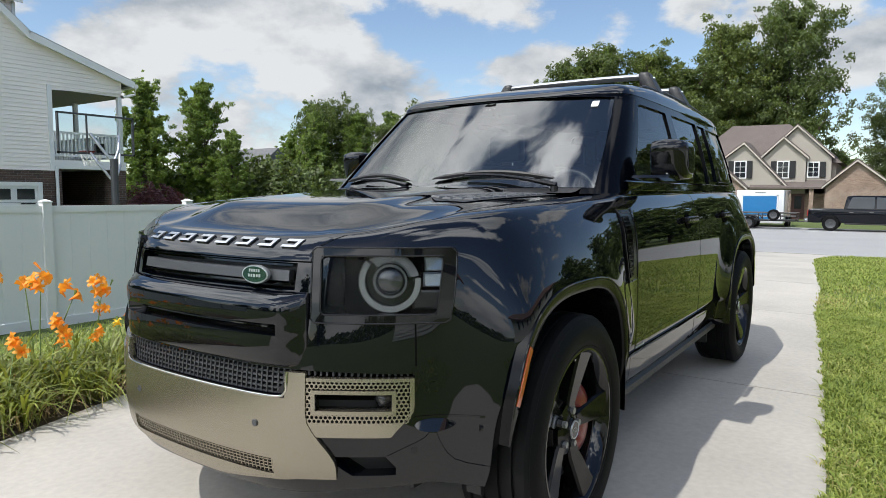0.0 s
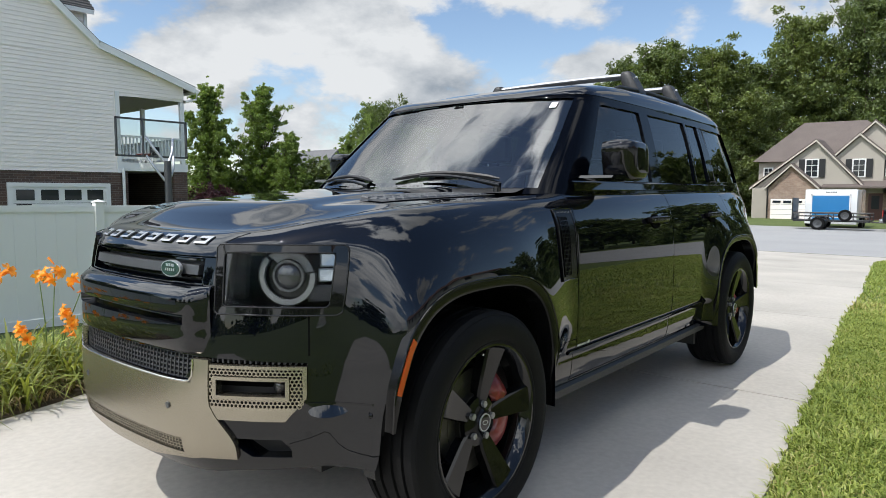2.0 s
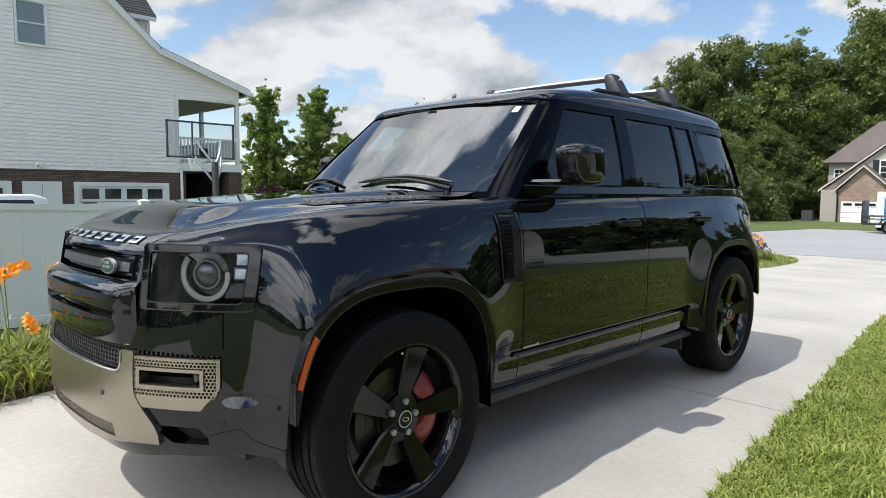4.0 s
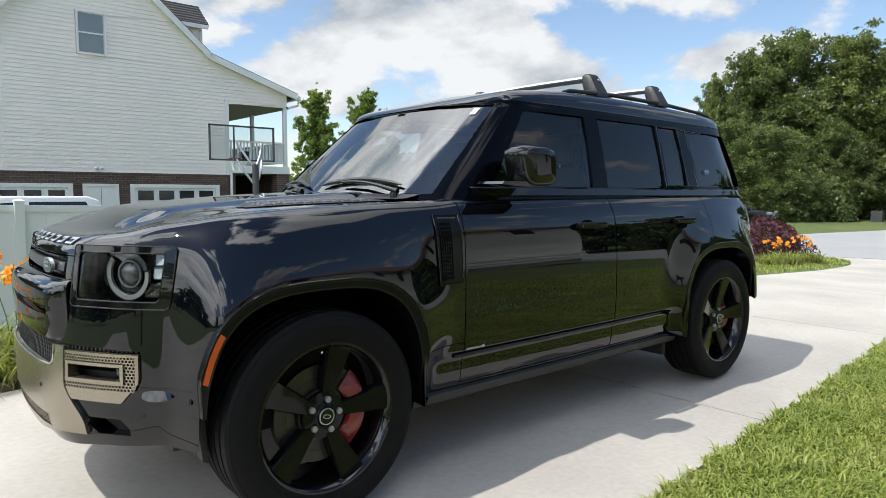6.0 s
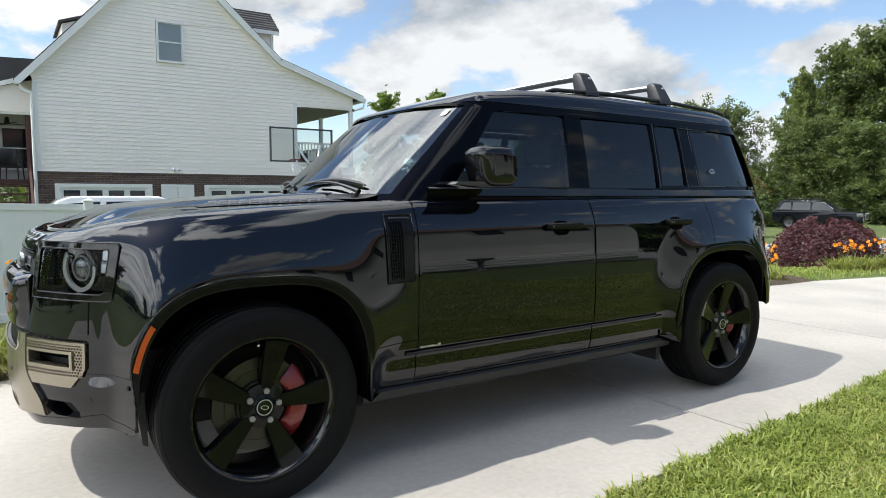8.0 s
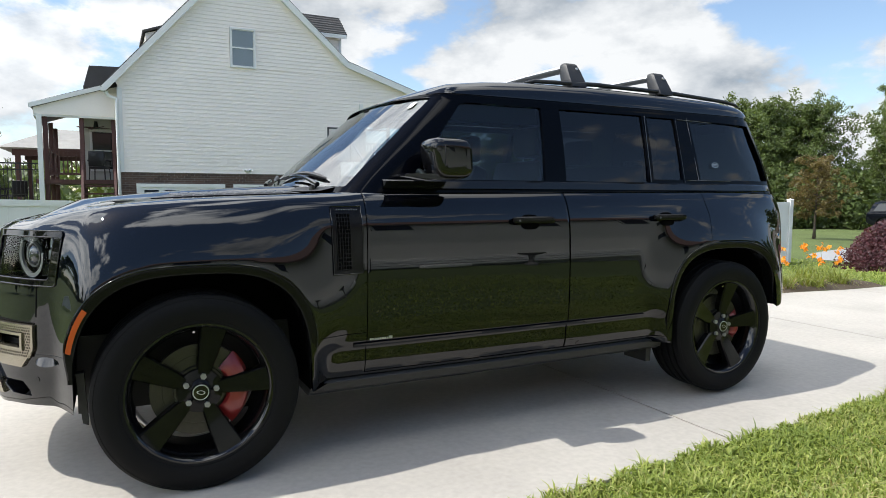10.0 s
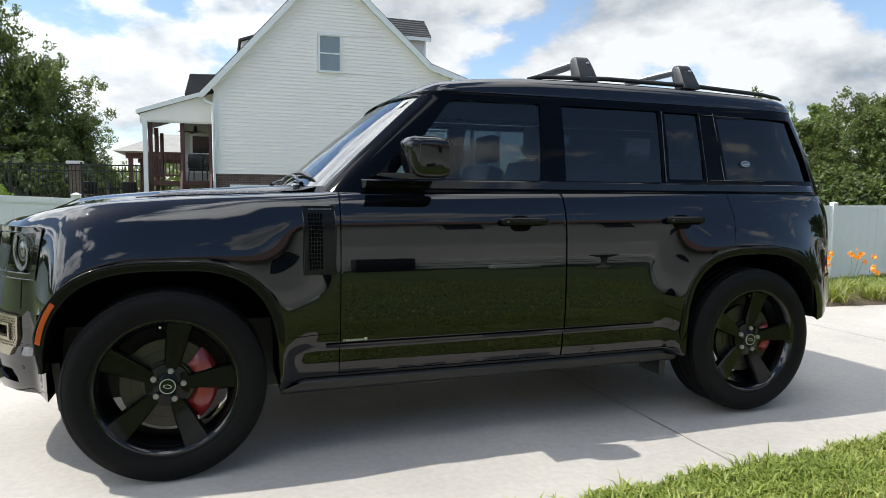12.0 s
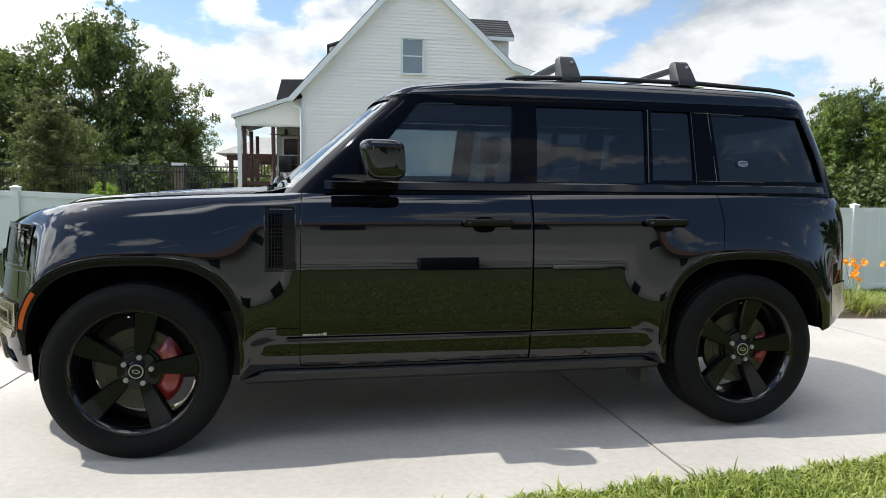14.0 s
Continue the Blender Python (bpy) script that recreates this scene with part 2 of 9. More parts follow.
def empty(name, at=(0, 0, 0)):
    ob = new(name)
    ob.location = at
    ob.empty_display_size = 0.1
    return ob


def add_box(bm, x0, x1, y0, y1, z0, z1, bevel=0.0):
    vs = [bm.verts.new((x, y, z)) for x in (x0, x1) for y in (y0, y1) for z in (z0, z1)]
    idx = ((0, 1, 3, 2), (4, 6, 7, 5), (0, 4, 5, 1), (2, 3, 7, 6), (0, 2, 6, 4), (1, 5, 7, 3))
    fs = [bm.faces.new([vs[i] for i in f]) for f in idx]
    if bevel:
        es = list({e for f in fs for e in f.edges})
        bmesh.ops.bevel(bm, geom=es, offset=bevel, segments=2, affect="EDGES", profile=0.5)
    return bm


def box(name, x0, x1, y0, y1, z0, z1, material, parent=None, label="", bevel=0.0):
    bm = add_box(bmesh.new(), x0, x1, y0, y1, z0, z1, bevel)
    return part(name, bm, material, parent, label, angle=40 if bevel else None)


def add_tube(bm, pts, radii, n=10, closed_ends=True):
    """A tube through points, with a radius at each."""
    pts = [Vector(p) for p in pts]
    if isinstance(radii, (int, float)):
        radii = [radii] * len(pts)
    rings = []
    for i, p in enumerate(pts):
        d = (pts[min(i + 1, len(pts) - 1)] - pts[max(i - 1, 0)]).normalized()
        u = d.cross(Vector((0.13, 0.31, 0.94)) if abs(d.z) < 0.95 else Vector((1, 0.1, 0))).normalized()
        v = d.cross(u)
        rings.append([bm.verts.new(p + radii[i] * (math.cos(a) * u + math.sin(a) * v)) for a in np.linspace(0, 2 * math.pi, n, endpoint=False)])
    for a, b in zip(rings, rings[1:]):
        for i in range(n):
            bm.faces.new((a[i], a[(i + 1) % n], b[(i + 1) % n], b[i]))
    if closed_ends:
        bm.faces.new(rings[0][::-1])
        bm.faces.new(rings[-1])
    return bm


def tube(name, pts, radii, material, parent=None, label="", n=10):
    return part(name, add_tube(bmesh.new(), pts, radii, n), material, parent, label, angle=50)


def add_prism(bm, poly, axis, lo, hi):
    """A polygon of two coordinates, extruded along the third axis."""
    def put(a, b, c):
        return {"x": (c, a, b), "y": (a, c, b), "z": (a, b, c)}[axis]
    A = [bm.verts.new(put(a, b, lo)) for a, b in poly]
    B = [bm.verts.new(put(a, b, hi)) for a, b in poly]
    bm.faces.new(A)
    bm.faces.new(B[::-1])
    for i in range(len(poly)):
        j = (i + 1) % len(poly)
        bm.faces.new((A[j], A[i], B[i], B[j]))
    bmesh.ops.recalc_face_normals(bm, faces=bm.faces)
    return bm


def prism(name, poly, axis, lo, hi, material, parent=None, label="", bevel=0.0):
    bm = add_prism(bmesh.new(), poly, axis, lo, hi)
    if bevel:
        bmesh.ops.bevel(bm, geom=list(bm.edges), offset=bevel, segments=2, affect="EDGES", profile=0.5)
    return part(name, bm, material, parent, label, angle=40 if bevel else None)


def ramp(x, xs, ys):
    return float(np.interp(x, xs, ys))


class Curve:
    """A smooth line through points that overshoots none of them."""

    def __init__(self, xs, ys):
        self.x, self.y = np.array(xs, float), np.array(ys, float)
        h = np.diff(self.x)
        d = np.diff(self.y) / h
        m = np.concatenate([[d[0]], np.zeros(len(d) - 1), [d[-1]]])
        for i in range(1, len(d)):
            if d[i - 1] * d[i] > 0:
                w1, w2 = 2 * h[i] + h[i - 1], h[i] + 2 * h[i - 1]
                m[i] = (w1 + w2) / (w1 / d[i - 1] + w2 / d[i])
        self.m = m

    def __call__(self, x):
        x = min(max(x, self.x[0]), self.x[-1])
        i = min(int(np.searchsorted(self.x, x, side="right")) - 1, len(self.x) - 2)
        h = self.x[i + 1] - self.x[i]
        t = (x - self.x[i]) / h
        return float((1 + 2 * t) * (1 - t) ** 2 * self.y[i] + t * (1 - t) ** 2 * h * self.m[i] + t * t * (3 - 2 * t) * self.y[i + 1] + t * t * (t - 1) * h * self.m[i + 1])


def smooth01(t):
    t = min(1.0, max(0.0, t))
    return t * t * (3 - 2 * t)

# ---- ground, driveway, road ----
FALL_X, FALL_Z = [-20, 0, 4, 8, 12, 15, 22, 30, 40], [0, 0, -0.02, -0.09, -0.22, -0.33, -0.58, -0.76, -0.82]
DRIVE_L = ([-14, -5, -0.5, 0.9, 3.4, 6.4, 8.2, 13.5, 16.0, 17.4, 18.0, 18.4], [-1.75, -1.72, -1.69, -1.66, -1.47, -1.19, -1.10, -0.60, -0.42, -0.62, -1.1, -2.4])
DRIVE_R = ([-14, -6, -3, -0.8, 0.3, 2.5, 5.0, 6.7, 8.8, 10.0, 12.5, 15.0, 16.6, 17.6, 18.4], [0.6, 0.9, 1.25, 1.68, 2.0, 2.1, 1.95, 1.87, 1.83, 1.95, 1.80, 2.05, 2.6, 3.3, 5.0])
ROAD_X = 18.4


def ground_z(x, y):
    """The lay of the land: level round the driveway, falling to the road and to the neighbour's yard."""
    z = ramp(x, FALL_X, FALL_Z)
    back = -0.84 + 0.20 * smooth01((3 - x) / 10)
    k = smooth01((y - 2.6) / 5.5) * (1 - smooth01((x - 14) / 12))
    z = z * (1 - k) + min(z, back) * k
    k2 = smooth01((y - 11) / 8) * (1 - smooth01((x - 16) / 14))
    return z * (1 - k2) - 0.67 * k2


def build_ground():
    xs = np.concatenate([np.linspace(-900, -40, 8), np.arange(-30, 60, 1.0), np.linspace(70, 1500, 10)])
    ys = np.concatenate([np.linspace(-900, -50, 8), np.arange(-45, 45, 1.0), np.linspace(55, 1500, 10)])
    v = [(x, y, ground_z(x, y) - 0.012) for x in xs for y in ys]
    n = len(ys)
    f = [(i * n + j, (i + 1) * n + j, (i + 1) * n + j + 1, i * n + j + 1) for i in range(len(xs) - 1) for j in range(n - 1)]
    g = finish("ground", v, f, M_SOIL, smooth=True)
    tagged(g, "green summer lawn over gently falling ground", "ground", kind="structure")


def build_drive():
    stations = [-14, -10.9, -7.7, -4.4, -1.12, 2.42, 5.7, 9.0, 12.2, ROAD_X]
    root = empty("driveway")
    tagged(root, "pale broom-finished concrete driveway in cast slabs", "driveway", kind="structure")
    gap = 0.007
    for a, b in zip(stations, stations[1:]):
        xs = np.linspace(a + gap, b - gap, 9)
        v, f = [], []
        for x in xs:
            l, r = ramp(x, *DRIVE_L), ramp(x, *DRIVE_R)
            for k in range(7):
                y = l + (r - l) * k / 6
                v.append((x, y, ground_z(x, y)))
        m = len(v)
        v += [(x, y, z - 0.12) for x, y, z in v]
        for i in range(8):
            for k in range(6):
                q = i * 7 + k
                f.append((q, q + 7, q + 8, q + 1))
        rim = [k for k in range(7)] + [i * 7 + 6 for i in range(1, 9)] + [8 * 7 + k for k in range(5, -1, -1)] + [i * 7 for i in range(7, 0, -1)]
        for p, q in zip(rim, rim[1:] + rim[:1]):
            f.append((p, q, q + m, p + m))
        finish("slab", v, f, M_CONCRETE, root)
    # dark joint filler under the slabs
    v, f = [], []
    for a in stations[1:-1]:
        q = len(v)
        for dx in (-0.03, 0.03):
            for t in (0, 0.33, 0.66, 1):
                y = ramp(a, *DRIVE_L) + (ramp(a, *DRIVE_R) - ramp(a, *DRIVE_L)) * t
                v.append((a + dx, y, ground_z(a, y) - 0.008))
        f += [(q + i, q + 4 + i, q + 5 + i, q + 1 + i) for i in range(3)]
    finish("joint_filler", v, f, M_MULCH, root, "dark dirt in the slab joints")
    # the street across the end of the driveway
    xs = np.linspace(ROAD_X, 42.0, 24)
    v, f = [], []
    for x in xs:
        end = ramp(x, [ROAD_X, 19.5, 23, 30, 36, 42], [8.5, 9.6, 10.2, 10.4, 10.0, 9.0])
        v += [(x, y, ground_z(x, y) + 0.006) for y in np.linspace(-60, end, 60)]
    f = [(i * 60 + j, (i + 1) * 60 + j, (i + 1) * 60 + j + 1, i * 60 + j + 1) for i in range(23) for j in range(59)]
    tagged(finish("road", v, f, M_ROAD, smooth=True), "sun-bleached grey street at the end of the driveway", "road", kind="structure")


build_ground()
build_drive()

# ---- the car: x runs from its nose to its tail, its left side faces -y ----
M_PAINT = mat("black_blue_metallic_paint", (0.0010, 0.0015, 0.0032), 0.45, spec=0.0, fine=0.25, fine_scale=1400, coat=1.0)
M_PAINT.node_tree.nodes["Principled BSDF"].inputs["Coat IOR"].default_value = 1.56
M_PAINT.node_tree.nodes["Principled BSDF"].inputs["Coat Roughness"].default_value = 0.012
M_GLOSS = mat("gloss_black_trim", (0.0035, 0.0036, 0.0042), 0.03)
M_LIP = mat("arch_trim", (0.0045, 0.0045, 0.005), 0.22, spec=0.2)
M_ALLOY = mat("gloss_black_alloy", (0.004, 0.004, 0.0044), 0.07, spec=0.22)
M_PILLAR = mat("pillar_black", (0.0012, 0.0016, 0.0032), 0.03, spec=0.10)
M_PIT = mat("dull_black", (0.003, 0.003, 0.003), 0.8, spec=0.03, fine=0.2)
M_SATIN = mat("satin_black_plastic", (0.014, 0.014, 0.015), 0.45, fine=0.2, fine_scale=300, bump=0.1, bump_scale=600)
M_RUBBER = mat("tyre_rubber", (0.006, 0.006, 0.0063), 0.62, spec=0.12, vary=0.2, scale=5, fine=0.2, fine_scale=120, bump=0.15, bump_scale=300)
M_NICKEL = mat("satin_nickel", (0.36, 0.325, 0.26), 0.27, metal=0.92, vary=0.05, fine=0.06, fine_scale=200)
M_RIM = mat("polished_nickel", (0.55, 0.53, 0.48), 0.12, metal=1.0)
M_CHROME = mat("bright_chrome", (0.45, 0.45, 0.46), 0.12, metal=1.0)
M_SILVER = mat("satin_silver", (0.52, 0.53, 0.55), 0.38, metal=0.75)
M_MESH = mat("grille_mesh", (0.035, 0.036, 0.039), 0.38, fine=0.1)
M_GREY = mat("dark_grey_satin", (0.075, 0.078, 0.082), 0.4, metal=0.4)
M_GLASS = glass_mat("windscreen_glass", (0.62, 0.69, 0.70), 0.18)
M_TINT = glass_mat("tinted_glass", (0.42, 0.50, 0.54), 0.06)
M_TINT2 = glass_mat("privacy_glass", (0.10, 0.12, 0.14), 0.06)
M_CLEAR = glass_mat("lamp_glass", (0.88, 0.90, 0.90), 0.012)
M_SEAT = mat("dark_seat_leather", (0.02, 0.02, 0.021), 0.5, vary=0.15, bump=0.2)
M_TAN = mat("tan_trim", (0.30, 0.22, 0.14), 0.6, vary=0.1)
M_AMBER = mat("amber_reflector", (0.52, 0.075, 0.015), 0.15, coat=0.8)
M_RED = mat("red_caliper", (0.16, 0.009, 0.010), 0.35, coat=0.4)
M_STEEL = mat("brake_steel", (0.05, 0.048, 0.042), 0.36, metal=0.8, fine=0.2, fine_scale=120)
M_GREEN = mat("green_enamel", (0.006, 0.034, 0.022), 0.2, coat=0.8)
M_WHITE = mat("white_label", (0.75, 0.75, 0.72), 0.5)

HUB_Z, BASE = 0.396, 3.022
PLAN_X = [-0.820, -0.816, -0.803, -0.770, -0.715, -0.645, -0.565, -0.485, -0.400, -0.300, -0.150, 0.05, 0.5, 1.0, 1.6, 2.2, 2.8, 3.15, 3.40, 3.60, 3.73, 3.81, 3.855, 3.875, 3.88]
PLAN_Y = [0.0, 0.16, 0.31, 0.43, 0.53, 0.632, 0.718, 0.785, 0.838, 0.876, 0.900, 0.910, 0.918, 0.921, 0.922, 0.920, 0.914, 0.906, 0.890, 0.860, 0.808, 0.730, 0.60, 0.33, 0.0]


def resample(px, py, n, power=1.0):
    """A smooth curve through plan points, with n even steps along it."""
    p = np.array([px, py]).T
    ext = np.vstack([2 * p[0] - p[1], p, 2 * p[-1] - p[-2]])
    ext[0] = (p[1][0], -p[1][1]) if abs(p[0][1]) < 1e-6 else ext[0]
    ext[-1] = (p[-2][0], -p[-2][1]) if abs(p[-1][1]) < 1e-6 else ext[-1]
    out = []
    for i in range(1, len(ext) - 2):
        a, b, c, d = ext[i - 1:i + 3]
        for t in np.linspace(0, 1, 24, endpoint=False):
            out.append(0.5 * (2 * b + (c - a) * t + (2 * a - 5 * b + 4 * c - d) * t * t + (3 * b - a - 3 * c + d) * t ** 3))
    out.append(p[-1])
    out = np.array(out)
    s = np.concatenate([[0], np.cumsum(np.linalg.norm(np.diff(out, axis=0), axis=1))])
    q = np.linspace(0, s[-1], n)
    return np.stack([np.interp(q, s, out[:, 0]), np.interp(q, s, out[:, 1])], 1)


def outline_normals(c):
    t = np.gradient(c, axis=0)
    t[0], t[-1] = (0, 1), (0, -1)
    n = np.stack([-t[:, 1], t[:, 0]], 1)
    return n / np.linalg.norm(n, axis=1)[:, None]


SHOULDER = Curve([-0.85, -0.7, -0.55, -0.40, -0.2, 0.05, 0.35, 0.62, 0.78, 1.2, 3.0, 3.84], [1.075, 1.095, 1.125, 1.145, 1.163, 1.178, 1.190, 1.200, 1.212, 1.218, 1.232, 1.235])


def shoulder_z(x):
    return SHOULDER(x)


def hood_z(x, y):
    """The bonnet's crown with its raised middle, the scuttle and the waist behind it."""
    z = shoulder_z(x)
    u = 1 - smooth01((abs(y) - 0.30) / 0.16)
    grow = smooth01((x + 0.80) / 0.45) * (1 - smooth01((x - 0.58) / 0.22))
    return z + 0.012 * smooth01((0.80 - abs(y)) / 0.3) + (0.018 + 0.014 * smooth01((x + 0.4) / 0.9)) * u * grow


ARCH_A, ARCH_B = 0.447, 0.482


def arch_at(a, d):
    """A point (x, z) of the squared arch round a hub, at the angle a, d metres outside its inner edge."""
    c, q = math.cos(a), math.sin(a)
    k = (abs(c / (ARCH_A + d)) ** 3 + (max(q, 0.0) / (ARCH_B + d)) ** 3) ** (-1 / 3) if q > 0 else (ARCH_A + d) / max(abs(c), 0.5)
    return k * c, k * q


def flare(x, z, y):
    """The wheel-arch bulges: the side swells to y = 0.972 at each arch lip, and falls flush with the doors towards the sill."""
    low = smooth01((0.66 - z) / 0.20)
    for hx, wide in ((0.0, 0.75), (BASE, 0.73)):
        inner = low if (x > hx) == (hx < 1) else 0.0
        wide -= 0.17 * inner
        full = 0.500 - 0.035 * inner
        r = 0.5 * ((abs(x - hx) / (ARCH_A + 0.042)) ** 3 + (max(0.0, z - HUB_Z) / (ARCH_B + 0.042)) ** 3) ** (1 / 3)
        if r < wide:
            t = min(1.0, (wide - r) / (wide - full))
            w = t * t * (2 - t) * smooth01((x + 0.53) / 0.16)
            y = y + (0.972 - y) * w * (1.0 if y < 0.972 else 0)
    return y


FRONT_Z, FRONT_O = [0.25, 0.30, 0.36, 0.43, 0.485, 0.515, 0.53, 0.62, 0.75, 0.86, 0.95, 1.03, 1.10, 1.2], [0.105, 0.050, 0.018, 0.003, 0.0, 0.0, 0.0, 0.003, 0.018, 0.036, 0.052, 0.068, 0.080, 0.09]
SIDE_Z, SIDE_O = [0.25, 0.34, 0.362, 0.375, 0.436, 0.50, 0.515, 0.535, 0.70, 0.85, 0.95, 1.05, 1.12, 1.2], [0.10, 0.068, 0.045, 0.0350, 0.0185, 0.0150, 0.008, 0.0, -0.006, -0.004, 0.0, 0.008, 0.016, 0.022]


FRONT_C, SIDE_C = Curve(FRONT_Z, FRONT_O), Curve(SIDE_Z, SIDE_O)
CHIN_C = Curve([0.25, 0.32, 0.36, 0.41, 0.46, 0.52, 0.56, 0.70, 0.85, 0.95, 1.05, 1.12, 1.2], [0.10, 0.052, 0.032, 0.016, 0.007, 0.002, 0.0, -0.004, -0.003, 0.0, 0.008, 0.016, 0.022])


def side_off(x, z):
    """How far the side stands in from the plan outline: stepped along the doors, plain and rounded under at the bumper."""
    k = smooth01((-0.30 - x) / 0.12)
    return CHIN_C(z) * k + SIDE_C(z) * (1 - k)
TUCK_C = Curve([0, 0.18, 0.36, 0.52, 0.66, 0.78, 0.87, 0.94, 0.985, 1.0], [0, 0.0004, 0.003, 0.009, 0.018, 0.030, 0.043, 0.058, 0.075, 0.092])


def body_y(x, z):
    """The outer face of the side at x and z, as a positive half-width."""
    y = float(np.interp(x, PLAN_X, PLAN_Y)) - side_off(x, z)
    t = (z - 0.99) / (shoulder_z(x) - 0.99)
    if t > 0:
        y -= TUCK_C(t)
    return flare(x, z, y)


def nose_point(u, z, proud=0.0):
    """A point of the front, u metres along the plan outline from the middle (to +y), at height z, pushed out by proud."""
    i = float(np.interp(abs(u), NOSE_S, np.arange(len(NOSE_S))))
    a, b = int(i), min(int(i) + 1, len(NOSE_S) - 1)
    c = NOSE_C[a] * (1 - i + a) + NOSE_C[b] * (i - a)
    n = NOSE_N[a] * (1 - i + a) + NOSE_N[b] * (i - a)
    o = FRONT_C(z) * n[0] ** 2 + side_off(c[0], z) * n[1] ** 2 - proud
    x, y = c[0] - n[0] * o, c[1] - n[1] * o
    return (x, flare(x, z, y) if y > 0.6 else y) if u >= 0 else (x, -(flare(x, z, y) if y > 0.6 else y))


def nose_u(y):
    """The way along the outline at half-width y."""
    return math.copysign(float(np.interp(abs(y), NOSE_C[:, 1], NOSE_S)), y)


NOSE_C = resample(PLAN_X, PLAN_Y, 400)[:120]
NOSE_N = outline_normals(resample(PLAN_X, PLAN_Y, 400))[:120]
NOSE_S = np.concatenate([[0], np.cumsum(np.linalg.norm(np.diff(NOSE_C, axis=0), axis=1))])


def body_solid():
    n = 311
    c = resample(PLAN_X, PLAN_Y, n)
    nrm = outline_normals(c)
    lev = [0.0, 0.2, 0.45, 0.75, 1.0]
    zs = [0.50, 0.515, 0.53, 0.543, 0.552, 0.565] + list(np.arange(0.58, 0.991, 0.02))
    top = [(t, TUCK_C(t)) for t in (0.09, 0.18, 0.27, 0.36, 0.44, 0.52, 0.59, 0.66, 0.72, 0.78, 0.83, 0.87, 0.91, 0.94, 0.965, 0.985, 1.0)]
    rings = []
    for kind, par in [("low", l) for l in lev] + [("z", z) for z in zs] + [("top", t) for t in top]:
        ring = []
        for (x, y), (nx, ny) in zip(c, nrm):
            zb = ramp(x, [-0.85, -0.70, -0.55, -0.40, 3.3, 3.42, 3.55, 3.75, 3.9], [0.300, 0.335, 0.350, 0.345, 0.345, 0.47, 0.52, 0.555, 0.56])
            if kind == "low":
                z, extra = zb + (max(0.485, zb + 0.004) - zb) * par, 0
            elif kind == "z":
                z, extra = max(par, zb + 0.004 + 0.02 * (par - 0.4)), 0
            else:
                z, extra = 0.99 + (shoulder_z(x) - 0.99) * par[0], par[1]
            f, s = FRONT_C(z), side_off(x, z)
            if x > 2:
                f = ramp(z, [0.4, 0.55, 0.7, 1.25], [0.06, 0.0, 0.03, 0.05])
            o = f * nx * nx + s * ny * ny + extra
            X, Y = x - nx * o * (1 if nx < 0 else 1), y - ny * o
            if kind != "top":
                Y = flare(X, z, Y)
            else:
                Y = Y if z > 1.16 else flare(X, z, Y)
            ring.append((X, max(Y, 0.0), z))
        rings.append(ring)
    last = rings[-1]
    xc = 1.7
    for k in [0.985, 0.965, 0.94, 0.91] + list(np.linspace(0.88, 0.06, 30)):
        ring = []
        for x, y, z in last:
            X, Y = xc + (x - xc) * (0.25 * k + 0.75 * k if x < xc else k), y * k
            h = hood_z(X, Y)
            e = smooth01((1 - k) / 0.10)
            ring.append((X, Y, z * (1 - e) + h * e + 0.010 * min(1, (1 - k) / 0.03) * (1 - e)))
        rings.append(ring)
    full = []
    for r in rings:
        full.append([(x, -y, z) for x, y, z in r] + [(x, y, z) for x, y, z in r[-2:0:-1]])
    m = len(full[0])
    v = [p for r in full for p in r]
    f = [(i * m + j, i * m + (j + 1) % m, (i + 1) * m + (j + 1) % m, (i + 1) * m + j) for i in range(len(full) - 1) for j in range(m)]
    v += [(1.5, 0, full[0][0][2] + 0.09), (xc, 0, hood_z(xc, 0))]
    a, b = len(v) - 2, len(v) - 1
    f += [(j, a, (j + 1) % m) for j in range(m)]
    q = (len(full) - 1) * m
    f += [(q + (j + 1) % m, b, q + j) for j in range(m)]
    me = bpy.data.meshes.new("solid")
    me.from_pydata(v, [], f)
    bm = bmesh.new()
    bm.from_mesh(me)
    bmesh.ops.remove_doubles(bm, verts=bm.verts, dist=1e-5)
    bmesh.ops.recalc_face_normals(bm, faces=bm.faces)
    bm.to_mesh(me)
    bm.free()
    return me


def boolean(me, op, cutters):
    """The mesh me after cutting with, or keeping inside, each of the bmesh cutters."""
    for cutter in cutters:
        a = bpy.data.objects.new("a", me)
        cm = bpy.data.meshes.new("cut")
        bmesh.ops.recalc_face_normals(cutter, faces=cutter.faces)
        cutter.to_mesh(cm)
        b = bpy.data.objects.new("b", cm)
        scene.collection.objects.link(a)
        scene.collection.objects.link(b)
        mod = a.modifiers.new("m", "BOOLEAN")
        mod.operation, mod.object, mod.solver = op, b, "EXACT"
        for own in (False, True):
            mod.use_self = own
            dg = bpy.context.evaluated_depsgraph_get()
            dg.update()
            res = bpy.data.meshes.new_from_object(a.evaluated_get(dg))
            if len(res.vertices):
                break
        bpy.data.objects.remove(a)
        bpy.data.objects.remove(b)
        bpy.data.meshes.remove(cm)
        me = res
    return me


def cyl_y(x, z, r, y0, y1, n=72):
    return add_prism(bmesh.new(), [(x + r * math.cos(a), z + r * math.sin(a)) for a in np.linspace(0, 2 * math.pi, n, endpoint=False)], "y", y0, y1)


